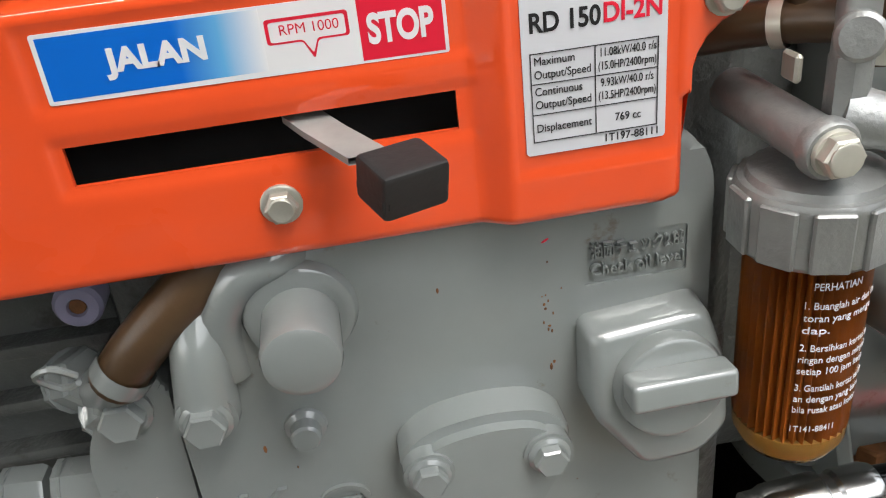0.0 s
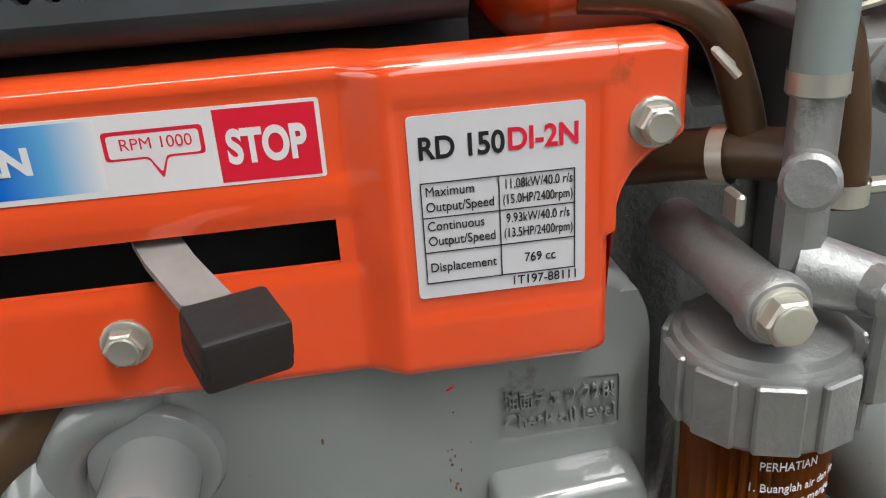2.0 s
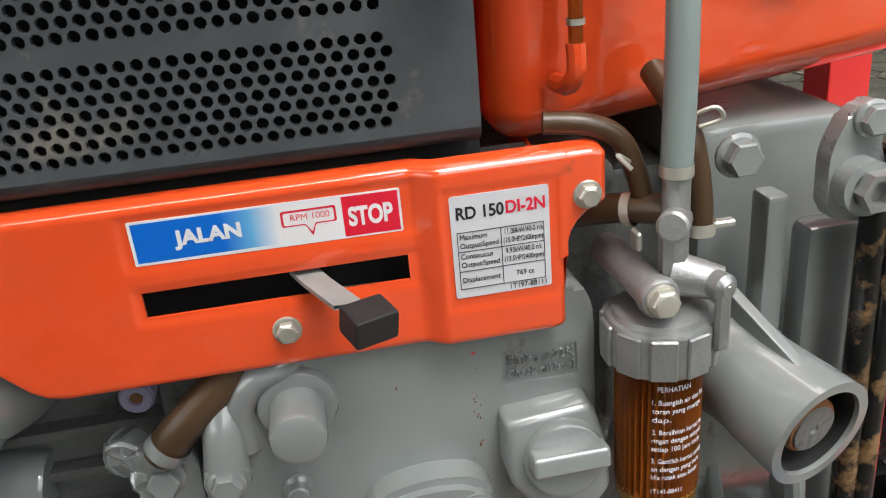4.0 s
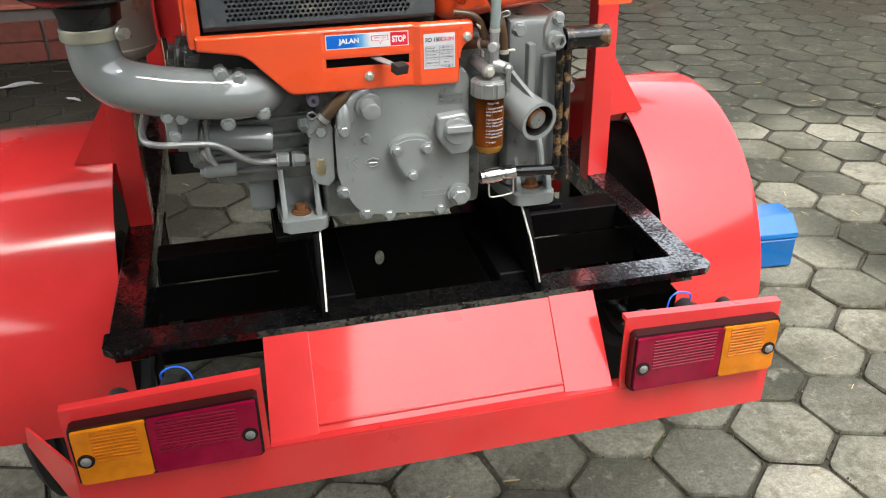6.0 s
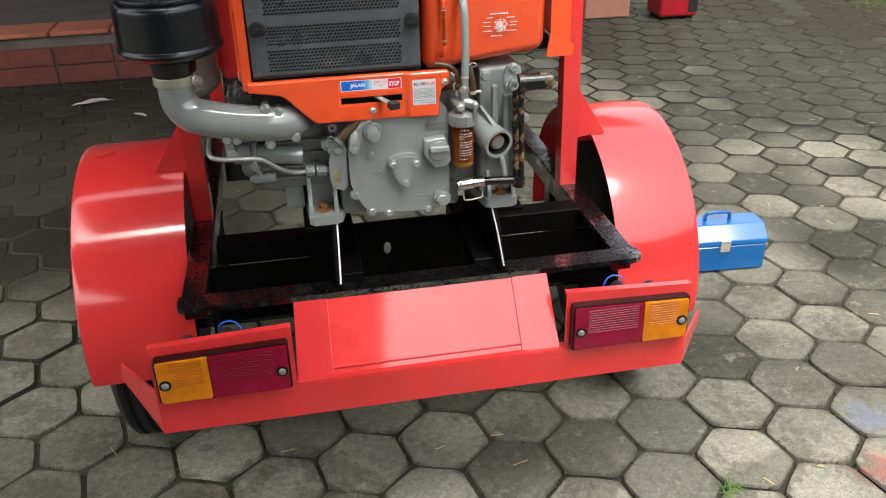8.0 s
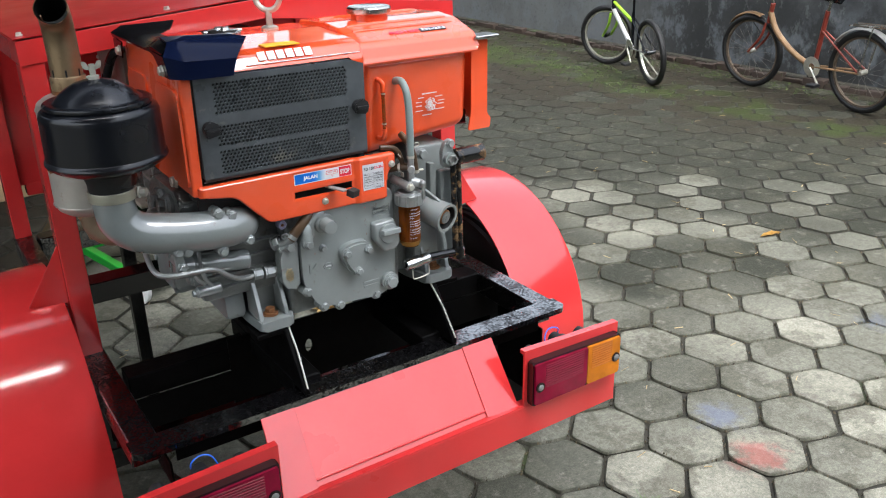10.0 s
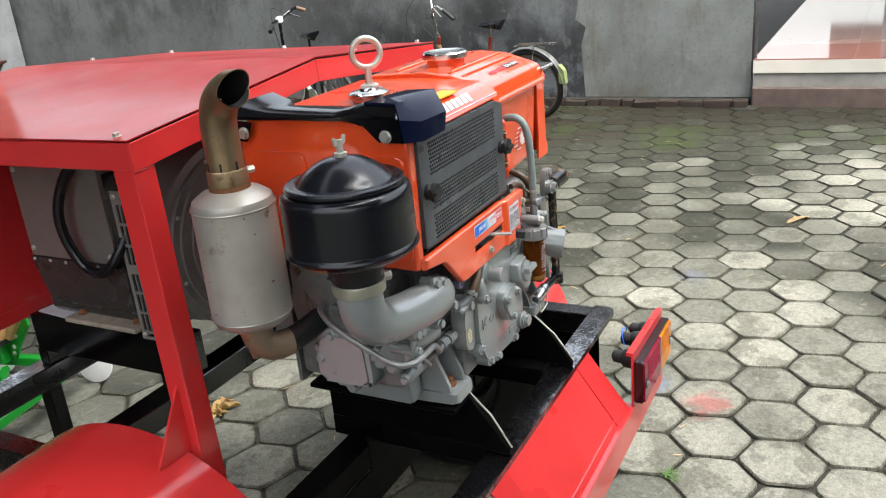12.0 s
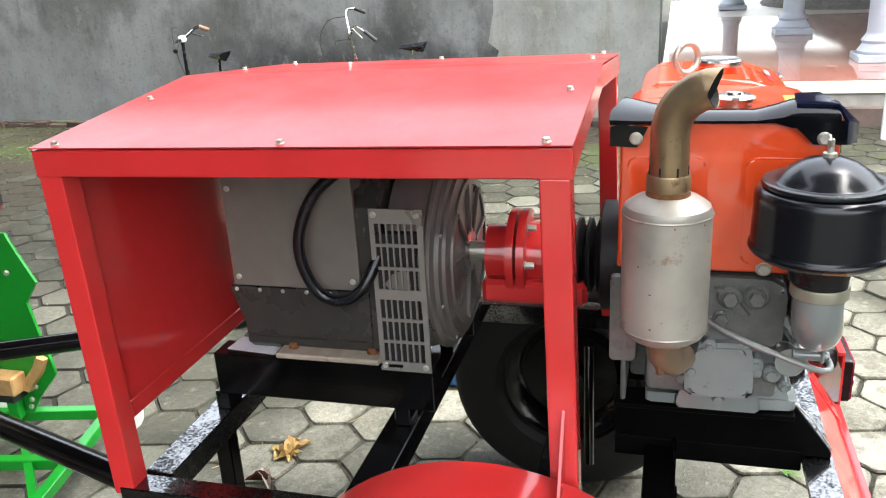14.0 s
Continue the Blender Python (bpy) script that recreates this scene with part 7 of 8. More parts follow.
def porch_column(x, y, w, ledge):
    c = thing("porch_column", "orange-brown wooden porch column with a carved dark ledge" if ledge else "plain orange-brown wooden porch column", "column", (x, y, 0), kind="structure")
    bm = BM()
    box(bm, -w / 2, w / 2, -w / 2, w / 2, 1.06 if ledge else 0, 2.95, .01)
    part("shaft", bm, WOODO, c)
    if ledge:
        bm = BM()
        box(bm, -w * .85, w * .85, -w * .85, w * .85, 0, .965, .01)
        part("pedestal", bm, mat("rose_tile_pedestal", (.36, .17, .12), .35, vary=.3, scale=6), c)
        bm = BM()
        lathe(bm, [(w * 1.05, .945), (w * 1.10, .975), (w * 1.25, .995), (w * 1.38, 1.045), (w * 1.50, 1.055), (w * 1.50, 1.070), (w * 1.45, 1.075)], 4, Matrix.Rotation(radians(45), 4, 'Z'))
        part("ledge", bm, WOODD, c, "carved dark wooden ledge")
    return c


porch_column(2.50, 5.52, .24, True)
porch_column(2.28, 7.02, .24, False)
cup = thing("drinking_glass", "tall glass with dark red and blue sachets on the carved ledge", "glass", (2.41, 5.30, 1.076))
bm = BM()
lathe(bm, [(.036, 0), (.048, .19), (.050, .192), (.046, .19), (.034, .006)], 20)
part("glass_body", bm, mat("dark_red_plastic", (.16, .03, .03), .25, vary=.5, scale=20, col2=(.03, .03, .08)), cup)
brush = thing("scrubbing_brush", "small black bristle brush on the carved ledge", "brush", (2.30, 5.38, 1.076))
bm = BM()
box(bm, -.035, .035, -.03, .03, .0, .03, .006)
part("back", bm, MATBLK, brush)
bm = BM()
for k in range(48):
    x, y = (k % 8 - 3.5) * .009, (k // 8 - 2.5) * .010
    cyl(bm, (x, y, .028), (x * 1.15, y * 1.15, .095), .0028, .002, 5)
part("bristles", bm, MATBLK, brush)
plank = thing("leaning_board", "black-painted board leaning at a porch column", "board", (2.0, 6.85, 0))
bm = BM()
prism(bm, [(.05, 0), (.43, 0), (.06, 1.62), (-.10, 1.62)], .02, rear(.0), .003)
part("board", bm, MATBLK, plank)
shelf = thing("timber_boards", "dark brown timber boards standing on end", "timber", (1.72, 7.6, 0))
for k in range(3):
    bm = BM()
    box(bm, -.24 + k * .16, -.10 + k * .16, -.02, .02 + .01 * k, 0, 1.65 - .1 * k, .004)
    part("board", bm, WOODD, shelf)
for k, (x, y, col) in enumerate(((.80, 4.86, (.01, .03, .30)), (.89, 4.82, (.02, .05, .42)), (.97, 4.88, (.55, .56, .60)), (.93, 4.80, (.45, .03, .03)))):
    bo = thing("plastic_bottle", "small bright plastic bottle lying on a carton", "bottle", (x, y, 1.243), group="bottles on the cartons")
    bm = BM()
    lathe(bm, [(.004, -.085), (.026, -.082), (.028, -.07), (.028, .03), (.012, .052), (.012, .075), (.002, .076)], 16, axis_m((0, 0, 0), (math.cos(k * .7), math.sin(k * .7), 0)))
    part("body", bm, mat("bottle_plastic", col, .3), bo)

for i, (x, y, z, sx, sy, sz, rz) in enumerate(((.19, 4.35, 0, 1.15, .6, .62, 3), (.21, 4.35, .62, 1.1, .58, .58, -2), (.19, 4.35, 1.2, 1.15, .55, .62, 2), (.86, 4.95, 0, .5, .5, .62, 8), (.86, 4.95, .62, .48, .46, .595, -5))):
    c = thing("cardboard_box", "worn brown cardboard carton with faded print, stacked", "box", (x, y, z), group="stack of cartons")
    c.rotation_euler = (0, 0, radians(rz))
    bm = BM()
    box(bm, -sx / 2, sx / 2, -sy / 2, sy / 2, 0, sz - .004, .006)
    part("carton", bm, CARD, c)
    bm = BM()
    box(bm, -sx / 2, sx / 2, -sy / 2 - .001, -sy / 2 + .001, sz * .49, sz * .52)
    part("tape", bm, WOODL, c)
    for k in range(3):
        bm = BM()
        xx = -sx * .35 + k * sx * .27
        box(bm, xx, xx + sx * .18, -sy / 2 - .002, -sy / 2, sz * (.22 if k != 1 else .66), sz * (.26 if k != 1 else .74))
        part("print_bar", bm, WOODD, c)

# ---- green maize machine ----
green = thing("maize_machine", "bright green maize machine with raw timber parts and white wheels", "machine", (0, 0, 0))


def gpart(name, bm, material=None, label=""):
    return part(name, bm, material or GREEN, green, label)


# the machine stands turned a little against the trailer
turn = Matrix.Translation((.0, 2.13, 0)) @ Matrix.Rotation(radians(12), 4, 'Z')


def gbox(name, x0, x1, y0, y1, z0, z1, material=None, label="", bev=.003):
    bm = BM()
    box(bm, x0, x1, y0, y1, z0, z1, bev, turn)
    return gpart(name, bm, material, label)


for d in ((-.06, .60, -.02, .02, .11, .15), (-.06, .60, .50, .54, .11, .15), (.56, .60, .02, .50, .11, .15), (-.06, -.02, .02, .50, .11, .15), (.24, .28, .02, .50, .11, .15), (.50, .54, .30, .34, .15, .30), (.50, .54, .46, .50, .15, .40)):
    gbox("frame_bar", *d)
for a, b in (((.02, .0, .13), (.50, .30, .13)),):
    bm = BM()
    tube(bm, [turn @ Vector(a), turn @ Vector(b)], .018, 4, 0)
    gpart("frame_brace", bm)
# end plate with its stepped edge, drum box behind it
zig = [(3.0, .86), (2.45, .86), (2.42, .789), (2.364, .683), (2.427, .604), (2.401, .467), (2.380, .385), (2.370, .327), (2.458, .232), (2.515, .152), (2.56, .16), (2.58, .27), (3.0, .33)]
bm = BM()
prism(bm, [(-y, z) for y, z in zig], .012, flank(.486), .002, 1)
gpart("end_plate", bm, None, "green sheet-steel end plate with a stepped edge")
bm = BM()
prism(bm, [(-3.2, .70), (-2.80, .70), (-2.74, .60), (-2.74, .42), (-2.80, .32), (-3.2, .32)], .30, flank(.80), .006)
gpart("drum_housing", bm, None, "green sheet-steel drum housing")
bm = BM()
tube(bm, [(.466, 2.405, .40), (.466, 2.435, .345), (.466, 2.475, .30), (.466, 2.50, .265)], .022, 6, 5)
gpart("timber_block", bm, WOODL, "varnished raw timber block")
bm = BM()
box(bm, .40, .472, 2.50, 3.0, .262, .335, .006)
gpart("timber_chute", bm, WOODL, "raw timber chute board")
bm = BM()
box(bm, .40, .472, 2.51, 3.0, .236, .260, .002)
gpart("dark_skirt", bm, MATBLK)
for y, z in ((2.475, .715), (2.50, .215), (2.47, .27), (2.51, .185)):
    bm = BM()
    bolt(bm, (.473, y, z), (-1, 0, 0), .008, .008)
    gpart("plate_bolt", bm, STEEL)
WHITEW = mat("white_plastic", (.75, .75, .72), .4, vary=.12, scale=20)
for x, y in ((.663, 2.265), (-.015, 2.115), (.58, 2.78)):
    bm = BM()
    lathe(bm, [(.012, 0), (.05, .002), (.065, .006), (.068, .03), (.05, .034), (.015, .034)], 28, axis_m((x, y, .069), (-.9, -.5, 0)))
    gpart("white_wheel", bm, WHITEW, "white plastic wheel")

# ---- blue toolbox ----
tb = thing("toolbox", "glossy blue steel toolbox standing on the pavers", "toolbox", (1.35, 1.06, 0))
tb.rotation_euler = (0, 0, radians(-4))
bm = BM()
box(bm, -.17, .17, -.10, .10, 0.004, .115, .006)
part("tray", bm, BLUE, tb)
bm = BM()
prism(bm, [(-.103, .118), (.103, .118), (.098, .135), (.045, .182), (-.045, .182), (-.098, .135)], .346, Matrix.Translation((.173, 0, 0)) @ flank(0), .004)
part("lid", bm, BLUE, tb)
bm = BM()
tube(bm, [(-.05, 0, .18), (-.048, 0, .205), (-.03, 0, .213), (.03, 0, .213), (.048, 0, .205), (.05, 0, .18)], .007, 10)
part("handle", bm, BLUE, tb)
bm = BM()
box(bm, -.02, .02, -.106, -.100, .09, .14, .002)
part("latch", bm, STEEL, tb)

# ---- small red generating set by the wall ----
rg_ = thing("petrol_generator", "small dark red petrol generating set on the pavers", "generator", (3.06, 5.25, 0))
bm = BM()
box(bm, -.17, .17, -.15, .15, .02, .40, .03, seg=3)
part("casing", bm, mat("crimson_plastic", (.30, .008, .015), .35, vary=.2), rg_)
bm = BM()
box(bm, .08, .168, -.156, -.148, .06, .32, .004)
part("panel", bm, MATBLK, rg_)
bm = BM()
tube(bm, [(-.1, 0, .39), (-.09, 0, .45), (.09, 0, .45), (.1, 0, .39)], .018, 10, 4)
part("handle", bm, mat("crimson_handle", (.30, .008, .015), .35), rg_)
for x in (-.12, .12):
    bm = BM()
    box(bm, x - .03, x + .03, -.1, .1, 0, .022)
    part("foot", bm, RUBBER, rg_)


# ---- bicycles ----
def bicycle(rear_p, front_p, R, lean, style):
    rp, fp = Vector((*rear_p, 0)), Vector((*front_p, 0))
    d = (fp - rp)
    wb = d.length
    yaw = math.atan2(d.y, d.x)
    if style == "city":
        label = "rusty beige and red city bicycle leaning at the wall"
    else:
        label = "black, white and lime boys' bicycle on its stand"
    b = thing("bicycle", label, "bicycle", rp, group="bicycles by the wall")
    b.rotation_euler = (radians(lean), 0, yaw)
    tyre = RUBBER
    beige = mat("beige_paint", (.24, .145, .07), .45, vary=.35, scale=20)
    redr = mat("rusty_red_paint", (.22, .035, .02), .5, vary=.4, scale=20)
    lime = mat("lime_paint", (.30, .60, .02), .3)
    rim_m = mat("rust_filmed_rim", (.20, .155, .115), .5, .5, vary=.5, scale=25) if style == "city" else STEEL
    spoke_m = mat("dull_spoke_steel", (.17, .155, .135), .5, .6)
    frame1, frame2 = (beige, redr) if style == "city" else (WHITE, BLACK)

    def wheel(x, nm, turn=0.0):
        m = Matrix.Translation((x, 0, R)) @ Matrix.Rotation(turn, 4, 'Z') @ Matrix.Rotation(radians(90), 4, 'X')
        bm = BM()
        tr = .025 if style == "city" else .027
        lathe(bm, [(R - tr + tr * math.cos(a), tr * math.sin(a)) for a in (2 * math.pi * k / 10 for k in range(11))], 48, m, cap=False)
        w = part(nm, bm, tyre, b)
        bm = BM()
        lathe(bm, [(R - 2 * tr - .012, -.011), (R - 2 * tr + .002, -.013), (R - 2 * tr + .002, .013), (R - 2 * tr - .012, .011), (R - 2 * tr - .012, -.011)], 48, m, cap=False)
        part("rim", bm, rim_m, w)
        bm = BM()
        cyl(bm, m @ Vector((0, 0, -.04)), m @ Vector((0, 0, .04)), .02, n=12)
        part("hub", bm, STEEL if style == "city" else BLACK, w)
        bm = BM()
        for k in range(20):
            a = 2 * math.pi * k / 20
            tube(bm, [m @ Vector((.018 * math.cos(a + .6), .018 * math.sin(a + .6), .025 * (-1) ** k)), m @ Vector(((R - 2 * tr) * math.cos(a), (R - 2 * tr) * math.sin(a), 0))], .0010, 4, 0)
        part("spokes", bm, spoke_m, w)

    wheel(0, "rear_wheel")
    wheel(wb, "front_wheel", radians(8 if style == "city" else 42))

    def tb_(nm, pts, r, mm, sm=4):
        bm = BM()
        tube(bm, pts, r, 10, sm)
        return part(nm, bm, mm, b)

    bbx, bbz = wb * .40, R * .92
    hx, hz = wb * (.83 if style == "city" else .785), R * 2.15
    if style == "city":
        tb_("main_tube", [(hx, 0, hz), (hx - .08, 0, hz - .16), (hx - .25, 0, bbz + .10), (bbx + .10, 0, bbz + .02), (bbx, 0, bbz)], .024, frame1)
        tb_("seat_tube", [(bbx, 0, bbz), (bbx - .10, 0, R * 2.35)], .019, frame2, 0)
        tb_("seat_post", [(bbx - .10, 0, R * 2.3), (bbx - .125, 0, R * 2.62)], .012, CHROME, 0)
        sx, sz = bbx - .13, R * 2.66
    else:
        tb_("top_tube", [(hx, 0, hz + .02), (bbx - .05, 0, R * 1.75)], .016, lime, 0)
        tb_("down_tube", [(hx + .02, 0, hz - .05), (bbx, 0, bbz)], .021, frame1, 0)
        tb_("seat_tube", [(bbx, 0, bbz), (bbx - .08, 0, R * 2.05)], .015, frame2, 0)
        tb_("seat_post", [(bbx - .08, 0, R * 2.0), (bbx - .14, 0, R * 2.85)], .012, BLACK, 0)
        sx, sz = bbx - .14, R * 2.88
    for s in (-1, 1):
        tb_("chain_stay", [(bbx, s * .02, bbz), (0, s * .05, R)], .009, frame1 if style == "city" else CHROME, 0)
        tb_("seat_stay", [(bbx - .07, s * .015, R * 1.85), (0, s * .05, R)], .008, frame2, 0)
        tb_("fork_blade", [(hx + .015, s * .03, hz - .10), (hx + .06, s * .045, R * 1.45), (wb, s * .045, R)], .013 if style != "city" else .011, lime if style != "city" else frame2, 4)
        tb_("crank_arm", [(bbx, s * .05, bbz), (bbx - s * .10, s * .06, bbz - .12)], .008, STEEL, 0)
        bm = BM()
        box(bm, bbx - s * .10 - .045, bbx - s * .10 + .045, s * .11 - .035, s * .11 + .035, bbz - .135, bbz - .11, .004)
        part("pedal", bm, MATBLK, b)
    tb_("head_tube", [(hx + .012, 0, hz - .10), (hx - .028, 0, hz + .07)], .02, frame2, 0)
    if style == "city":
        tb_("stem", [(hx - .025, 0, hz + .06), (hx - .015, .02, hz + .27)], .013, CHROME, 0)
        tb_("handlebar", [(hx - .38, .217, hz + .285), (hx - .28, .212, hz + .36), (hx - .15, .147, hz + .39), (hx - .02, .05, hz + .28), (hx, 0, hz + .28), (hx + .085, -.13, hz + .47), (hx + .05, -.235, hz + .485), (hx - .03, -.27, hz + .44)], .012, CHROME, 6)
        tb_("grip", [(hx - .39, .218, hz + .278), (hx - .28, .212, hz + .36)], .018, RUBBER, 0)
        tb_("grip", [(hx - .04, -.272, hz + .435), (hx + .05, -.235, hz + .485)], .018, RUBBER, 0)
        tb_("brake_lever", [(hx - .13, .15, hz + .37), (hx - .24, .20, hz + .30)], .006, STEEL, 0)
        tb_("brake_cable", [(hx + .06, -.10, hz + .44), (hx + .26, -.06, hz + .40), (hx + .34, 0, hz + .20), (hx + .22, 0, hz - .08), (hx + .06, 0, hz - .24)], .004, MATBLK, 8)
        tb_("brake_cable", [(hx - .05, .06, hz + .26), (hx + .16, .02, hz + .22), (hx + .04, 0, hz + .06)], .004, MATBLK, 8)
    else:
        tb_("stem", [(hx - .02, 0, hz + .06), (hx - .06, -.01, hz + .36)], .016, BLACK, 0)
        tb_("handlebar", [(hx - .22, .20, hz + .315), (hx - .10, .08, hz + .36), (hx - .06, -.02, hz + .37), (hx - .055, -.15, hz + .42), (hx, -.27, hz + .425), (hx - .07, -.32, hz + .385)], .014, BLACK, 6)
        tb_("grip", [(hx - .23, .205, hz + .31), (hx - .14, .12, hz + .345)], .022, RUBBER, 0)
        tb_("grip", [(hx - .07, -.322, hz + .383), (hx - .0, -.27, hz + .425)], .020, mat("brown_grip_rubber", (.15, .085, .05), .6, vary=.3), 0)
        tb_("brake_lever", [(hx - .05, -.13, hz + .40), (hx - .11, -.22, hz + .345)], .008, BLACK, 0)
        bm = BM()
        box(bm, hx - .09, hx - .03, -.045, .015, hz + .34, hz + .40, .012)
        part("stem_clamp", bm, WHITE, b, "white stem clamp")
        tb_("brake_cable", [(hx - .07, -.1, hz + .40), (hx + .06, -.02, hz + .47), (hx + .07, 0, hz + .25), (hx + .02, 0, hz)], .004, MATBLK, 8)
    bm = BM()
    V = [bm.verts.new(p) for p in ((sx + .15, .014, sz - .005), (sx + .15, -.014, sz - .005), (sx - .10, .075, sz + .03), (sx - .10, -.075, sz + .03), (sx - .12, .05, sz + .045), (sx - .12, -.05, sz + .045), (sx + .02, .03, sz + .025), (sx + .02, -.03, sz + .025), (sx + .12, 0, sz + .02), (sx - .09, 0, sz - .04), (sx + .03, 0, sz - .03))]
    bmesh.ops.convex_hull(bm, input=bm.verts[:])
    part("saddle", bm, BLACK, b, "black padded saddle")
    bm = BM()
    m = Matrix.Translation((bbx, .03, bbz)) @ Matrix.Rotation(radians(90), 4, 'X')
    lathe(bm, [(.03, 0), (.085, 0), (.085, .004), (.03, .004), (.03, 0)], 28, m, cap=False)
    part("chainring", bm, STEEL, b)
    if style == "city":
        def guard(nm, cx, a0, a1, mm):
            bm = BM()
            rows = []
            for k in range(17):
                a = radians(a0 + (a1 - a0) * k / 16)
                r = R + .025
                rows.append([bm.verts.new((cx + rr * math.cos(a), w, R + rr * math.sin(a))) for rr, w in ((r - .012, -.03), (r, -.018), (r + .003, 0), (r, .018), (r - .012, .03))])
            for p, q in zip(rows, rows[1:]):
                for k in range(4):
                    bm.faces.new((p[k], p[k + 1], q[k + 1], q[k]))
            bmesh.ops.solidify(bm, geom=bm.faces[:], thickness=.002)
            part(nm, bm, mm, b)
        guard("rear_mudguard", 0, 20, 195, mat("worn_silver_mudguard", (.45, .44, .42), .4, .5, vary=.3))
        guard("front_mudguard", wb, 40, 110, beige)
        bm = BM()
        for y in (-.05, 0, .05):
            tube(bm, [(.12, y, R * 2.12), (-.28, y, R * 2.16)], .006, 8, 0)
        tube(bm, [(-.28, -.06, R * 2.16), (-.28, .06, R * 2.16)], .006, 8, 0)
        for s in (-1, 1):
            tube(bm, [(-.1, s * .05, R * 2.14), (0, s * .055, R)], .005, 8, 0)
        part("luggage_rack", bm, CHROME, b, "bright steel luggage rack")
        bm = BM()
        prism(bm, rounded([(-R - .035, R + .02), (-R - .03, R + .14), (-R + .02, R + .20), (-R + .03, R + .03)], .01), .05, rear(.025), .004)
        part("mud_flap", bm, mat("green_cream_flap", (.30, .36, .14), .5, vary=.5, scale=14), b, "green and cream mud flap")
    bm = BM()
    tube(bm, [(bbx - .12, -.03, bbz - .02), (bbx - .22, -.17, .005)], .008, 8, 0)
    part("kickstand", bm, STEEL, b)
    return b


bicycle((5.69, 2.19), (5.88, 3.37), .325, -6, "city")
bicycle((5.21, 3.95), (5.66, 4.98), .305, -7, "boys")

# ---- litter, moss ----
HUSK = mat("pale_maize_husk", (.62, .44, .17), .6, vary=.4, scale=40, bump=.3, bscale=120)
WHITEH = mat("bleached_husk", (.60, .50, .42), .7, vary=.3, scale=30, bump=.3, bscale=120)
YELLOWED = mat("yellowed_leaf", (.42, .24, .04), .6, vary=.4, scale=40)
for i, (x, y, s, rz, mm) in enumerate(((.624, 1.562, .115, 20, HUSK), (.610, 1.585, .10, 75, HUSK), (.640, 1.545, .10, -40, HUSK), (.595, 1.555, .08, 130, HUSK), (.655, 1.575, .09, 165, WOODL), (.45, 1.575, .11, 35, WHITEH), (.435, 1.59, .09, 100, WOODD), (.60, 1.60, .07, 5, HUSK), (-1.54, 3.94, .13, 15, WHITE), (-1.2, 3.6, .06, -40, WHITE), (2.89, .963, .07, -10, YELLOWED), (3.34, -.28, .09, -35, CARD))):
    lf = thing("dry_husk" if mm not in (WHITE, YELLOW) else "paper_scrap", "curled dry husk lying on the pavers" if mm not in (WHITE, YELLOW) else "torn scrap lying on the pavers", "litter", (x, y, .004), group="ground litter")
    lf.rotation_euler = (0, 0, radians(rz))
    bm = BM()
    rl = random.Random(i)
    s *= .62 if i < 8 else 1
    curl = 3.2 if i < 8 else 1
    rows = []
    for k in range(9):
        t = k / 8
        w = s * .28 * math.sin(math.pi * (t * .9 + .05)) * rl.uniform(.7, 1.2)
        h = s * .18 * curl * math.sin(math.pi * t) * rl.uniform(.3, 1.2)
        rows.append([bm.verts.new(((t - .5) * s * 2, w * q, abs(q) * h + .002)) for q in (-1, -.5, 0, .5, 1)])
    for p, q in zip(rows, rows[1:]):
        for k in range(4):
            bm.faces.new((p[k], p[k + 1], q[k + 1], q[k]))
    bmesh.ops.solidify(bm, geom=bm.faces[:], thickness=.0015)
    part("blade", bm, mm, lf)
rt = random.Random(8)
bm = BM()
for k in range(260):
    x, y = rt.uniform(-1.2, 5.5), rt.uniform(-2.0, 5.0)
    a, l = rt.uniform(0, 6.28), rt.uniform(.012, .05)
    tube(bm, [(x, y, .004), (x + l * math.cos(a), y + l * math.sin(a), .006)], rt.uniform(.0008, .002), 4, 0)
tagged(part("ground_crumbs", bm, mat("straw_crumbs", (.35, .26, .13), .8, island=True, random_tint=.6)), "scattered straw and twig crumbs", "litter", kind="stuff")
bm = BM()
k = 0
while k < 9000:
    y = rt.uniform(1.5, 9.5)
    x = rt.uniform(4.3, 6.3)
    dens = max(0, 1 - abs(x - (5.15 + .06 * (y - 5))) / .55) * min(1, max(0, (y - 3.2) / 2)) + (.35 if x > 5.9 else 0)
    if rt.random() > dens * (.6 + .8 * noise.noise(Vector((x * 2.2, y * 2.2, 0)))):
        k += .2
        continue
    k += 1
    r, h = rt.uniform(.005, .016), rt.uniform(.003, .008)
    c = bm.verts.new((x, y, h))
    ring = [bm.verts.new((x + r * math.cos(a), y + r * math.sin(a), -.002)) for a in (i * math.pi / 2.5 + k for i in range(5))]
    for i in range(5):
        bm.faces.new((c, ring[i], ring[(i + 1) % 5]))
tagged(part("moss", bm, mat("moss_green", (.034, .052, .010), .95, island=True, random_tint=.5)), "thin green moss growing on the pavers", "moss", kind="stuff")
for i, (x, y) in enumerate(((.80, -.14), (.825, -.15), (.79, -.165))):
    g = thing("grass_tuft", "small green grass tuft between pavers", "grass", (x, y, 0), group="grass tufts")
    bm = BM()
    for k in range(9):
        a = rt.uniform(0, 6.28)
        l = rt.uniform(.03, .07)
        p0 = Vector((rt.uniform(-.01, .01), rt.uniform(-.01, .01), 0))
        p1 = p0 + Vector((l * math.cos(a), l * math.sin(a), l * .35))
        n = Vector((-math.sin(a), math.cos(a), 0)) * .0016
        bm.faces.new([bm.verts.new(q) for q in (p0 - n, p0 + n, p1)])
    part("blades", bm, mat("grass_green", (.07, .16, .02), .6), g)


# ---- pavers ----
PITCH, TURN, OX, OY = 0.249, radians(-18.0), 0.981, 0.200


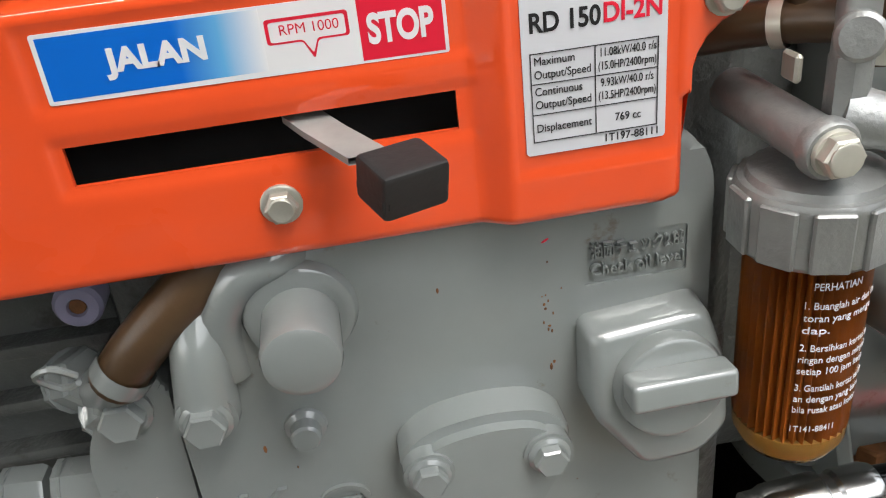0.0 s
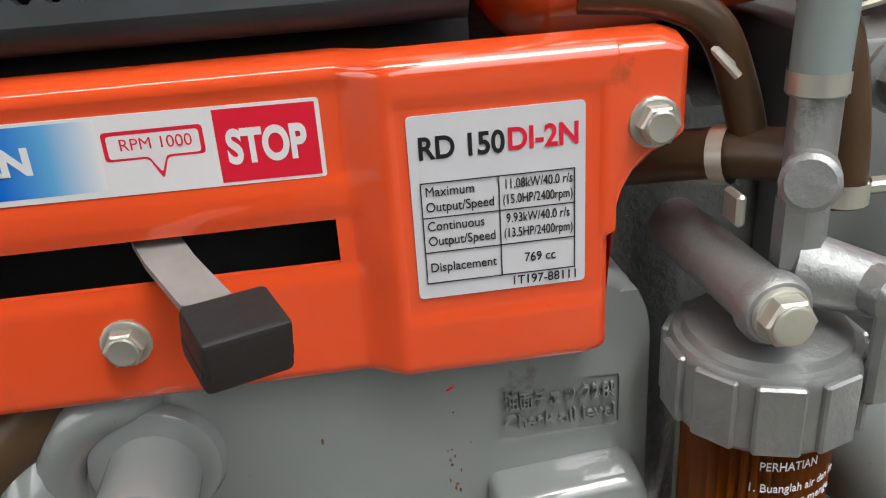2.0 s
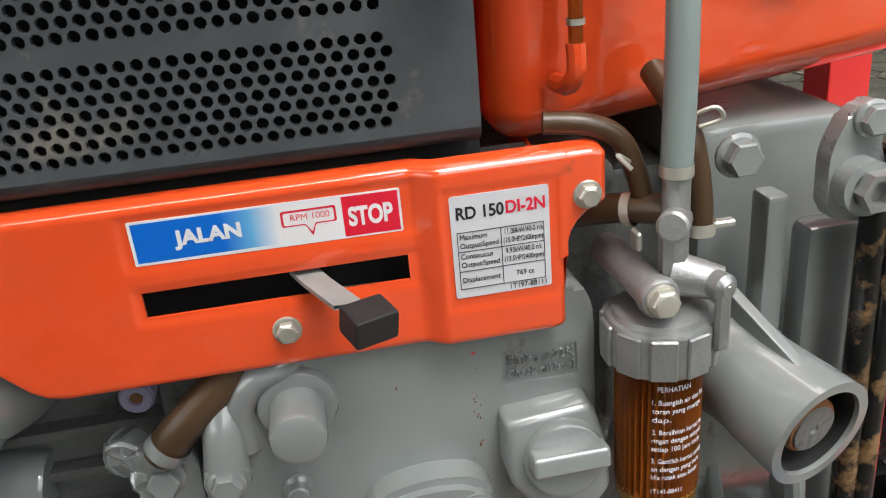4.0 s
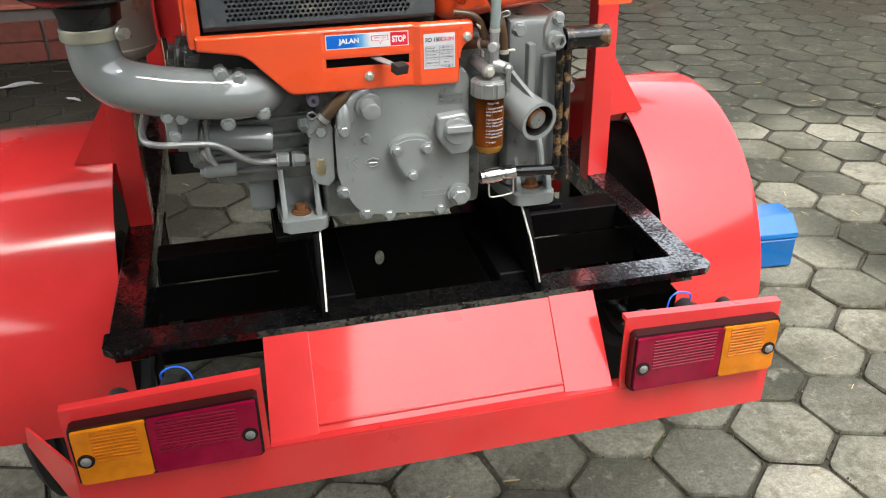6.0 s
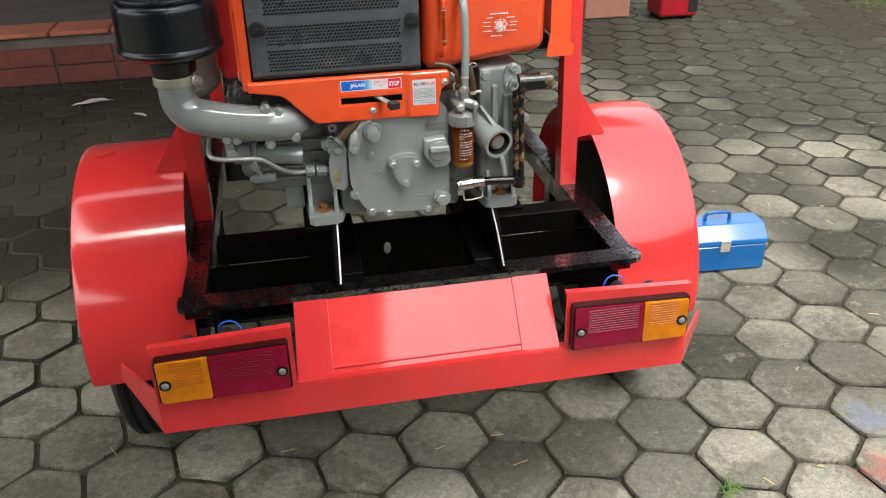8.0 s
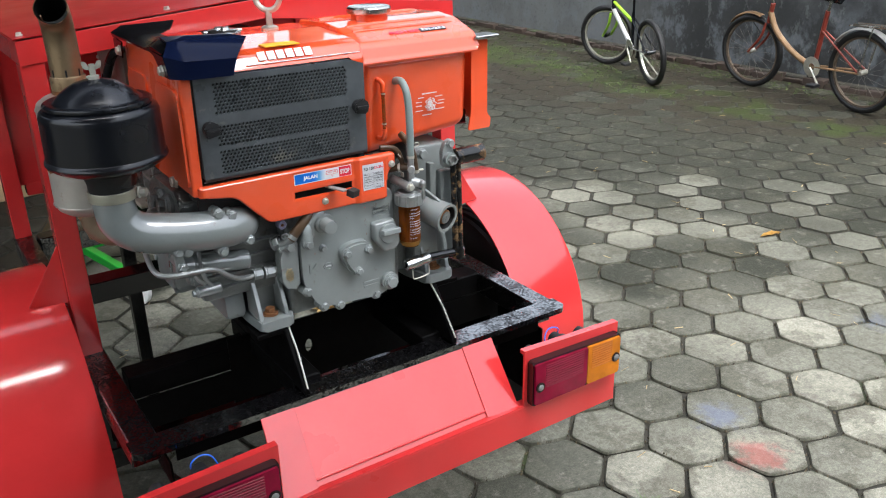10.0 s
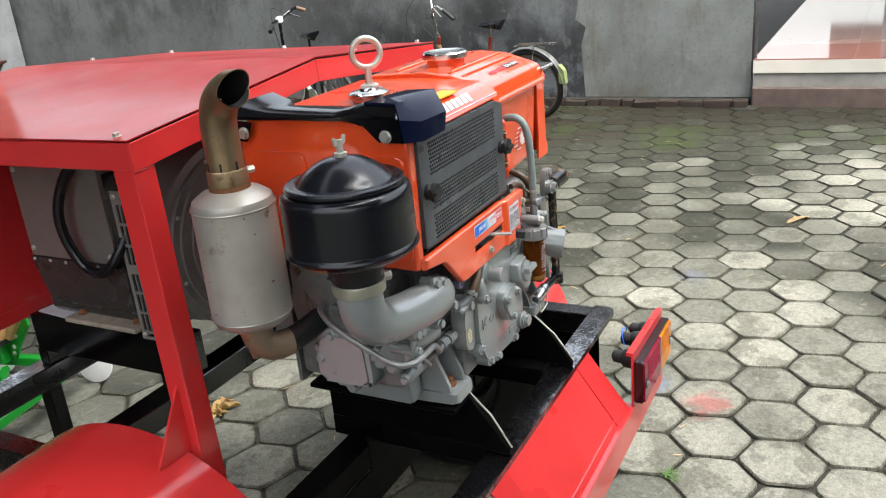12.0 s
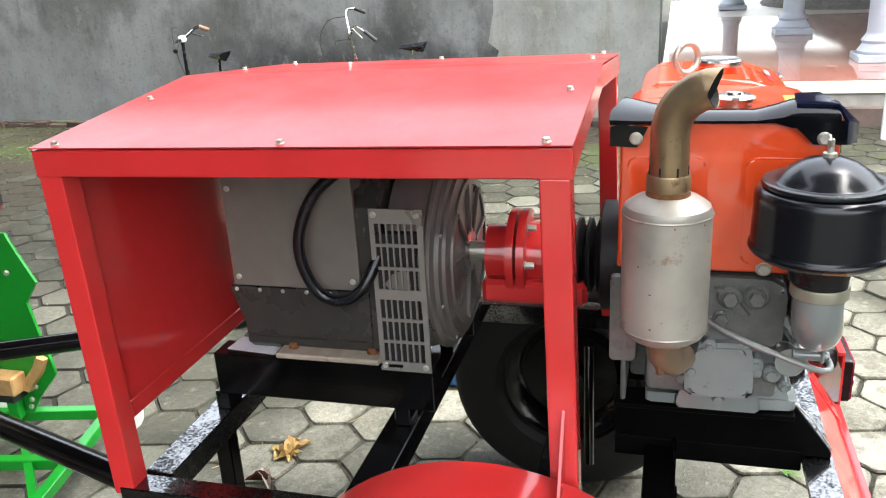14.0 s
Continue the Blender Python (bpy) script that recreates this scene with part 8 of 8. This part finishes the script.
def paver_mesh(seed):
    rnd = random.Random(seed)
    bm = BM()
    r = (PITCH - 0.009) / math.sqrt(3)
    corner = [Vector((r * math.cos(math.pi / 3 * i), r * math.sin(math.pi / 3 * i), 0)) for i in range(7)]
    outline = []
    for a, b in zip(corner, corner[1:]):
        cut_ = rnd.uniform(.05, .10)
        for f in (cut_, rnd.uniform(.42, .58), 1 - cut_):
            outline.append(a.lerp(b, f) * (1 - rnd.uniform(0, .014) - (rnd.random() < .12) * .02))
    rings = [[bm.verts.new((p.x * q, p.y * q, z + (z > -.01) * rnd.uniform(-.0012, .0008))) for p in outline] for q, z in ((1, -0.009), (1 - rnd.uniform(.022, .034), 0.0))]
    for a, b in zip(rings, rings[1:]):
        for i in range(18):
            j = (i + 1) % 18
            bm.faces.new((a[i], a[j], b[j], b[i]))
    bm.faces.new(rings[-1])
    return mesh_from(bm, "paver", PAVER, 20)


paver_meshes = [paver_mesh(i) for i in range(12)]
pavement = tagged(new("pavement"), "yard of weathered grey hexagonal concrete pavers", "pavement", kind="structure")
rnd = random.Random(5)
cells = []
c3, s3 = math.cos(TURN), math.sin(TURN)
for i in range(-90, 91):
    for j in range(-90, 91):
        u, v = i * PITCH * math.sqrt(3) / 2, (j + (i % 2) * .5) * PITCH
        x, y = OX + u * c3 - v * s3, OY + u * s3 + v * c3
        if -6 < x < WX - .12 and -6.5 < y < 11:
            cells.append((x, y))
near = sorted(cells, key=lambda c: (c[0] - .9) ** 2 + (c[1] - .1) ** 2)
singles = set(near[:300])
bmr = BM()
for x, y in cells:
    z, a = rnd.uniform(-.004, .002), TURN + math.pi / 3 * rnd.randrange(6)
    tilt = [rnd.uniform(-.7, .7) for _ in range(2)]
    m = pose(x, y, z, tilt[0], tilt[1], math.degrees(a))
    if (x, y) in singles:
        ob = new("paver", rnd.choice(paver_meshes))
        ob.matrix_basis = m
        ob.parent = pavement
    else:
        r = (PITCH - 0.013) / math.sqrt(3)
        six = [Vector((math.cos(math.pi / 3 * i), math.sin(math.pi / 3 * i), 0)) for i in range(6)]
        shape = [six[i].lerp(six[(i + d) % 6], .08) for i in range(6) for d in (-1, 1)]
        rings = [[bmr.verts.new(m @ (p * q + Vector((0, 0, zz)))) for p in shape] for q, zz in ((r, -.009), (r * rnd.uniform(.950, .966), 0))]
        for i in range(12):
            j = (i + 1) % 12
            bmr.faces.new((rings[0][i], rings[0][j], rings[1][j], rings[1][i])).material_index = 1
        bmr.faces.new(rings[1])
me = bpy.data.meshes.new("far_pavers")
bmr.to_mesh(me)
bmr.free()
me.materials.append(PAVERI)
me.materials.append(mat("soil_filled_paver_rim", (.024, .023, .015), .95, vary=.5, scale=30, bump=.5, bscale=90))
tagged(new("far_pavers", me), kind="stuff").parent = pavement

# soil crumbs and grit lodged along the joints
rc = random.Random(17)
verts, faces = [], []
for x, y in near[:420]:
    for e in range(6):
        a0, a1 = TURN + math.pi / 3 * e, TURN + math.pi / 3 * (e + 1)
        r = PITCH / math.sqrt(3)
        dens = 3 + 5 * max(0, noise.noise(Vector((x * 1.7, y * 1.7, e))))
        for _ in range(int(dens)):
            f = rc.random()
            px = x + r * (math.cos(a0) * (1 - f) + math.cos(a1) * f) + rc.gauss(0, .006)
            py = y + r * (math.sin(a0) * (1 - f) + math.sin(a1) * f) + rc.gauss(0, .006)
            q, h = rc.uniform(.0015, .0045), rc.uniform(.0015, .0045)
            k0 = len(verts)
            turn = rc.uniform(0, 6)
            verts += [(px + q * math.cos(turn + k * 1.57) * rc.uniform(.6, 1.3), py + q * math.sin(turn + k * 1.57) * rc.uniform(.6, 1.3), -.006) for k in range(4)]
            verts.append((px + rc.uniform(-.001, .001), py, h))
            faces += [(k0 + k, k0 + (k + 1) % 4, k0 + 4) for k in range(4)]
me = bpy.data.meshes.new("joint_crumbs")
me.from_pydata(verts, [], faces)
me.materials.append(mat("brown_soil_crumb", (.060, .048, .028), .95, island=True, random_tint=.7))
tagged(new("joint_crumbs", me), "brown soil crumbs lodged in the paver joints", "soil", kind="stuff")
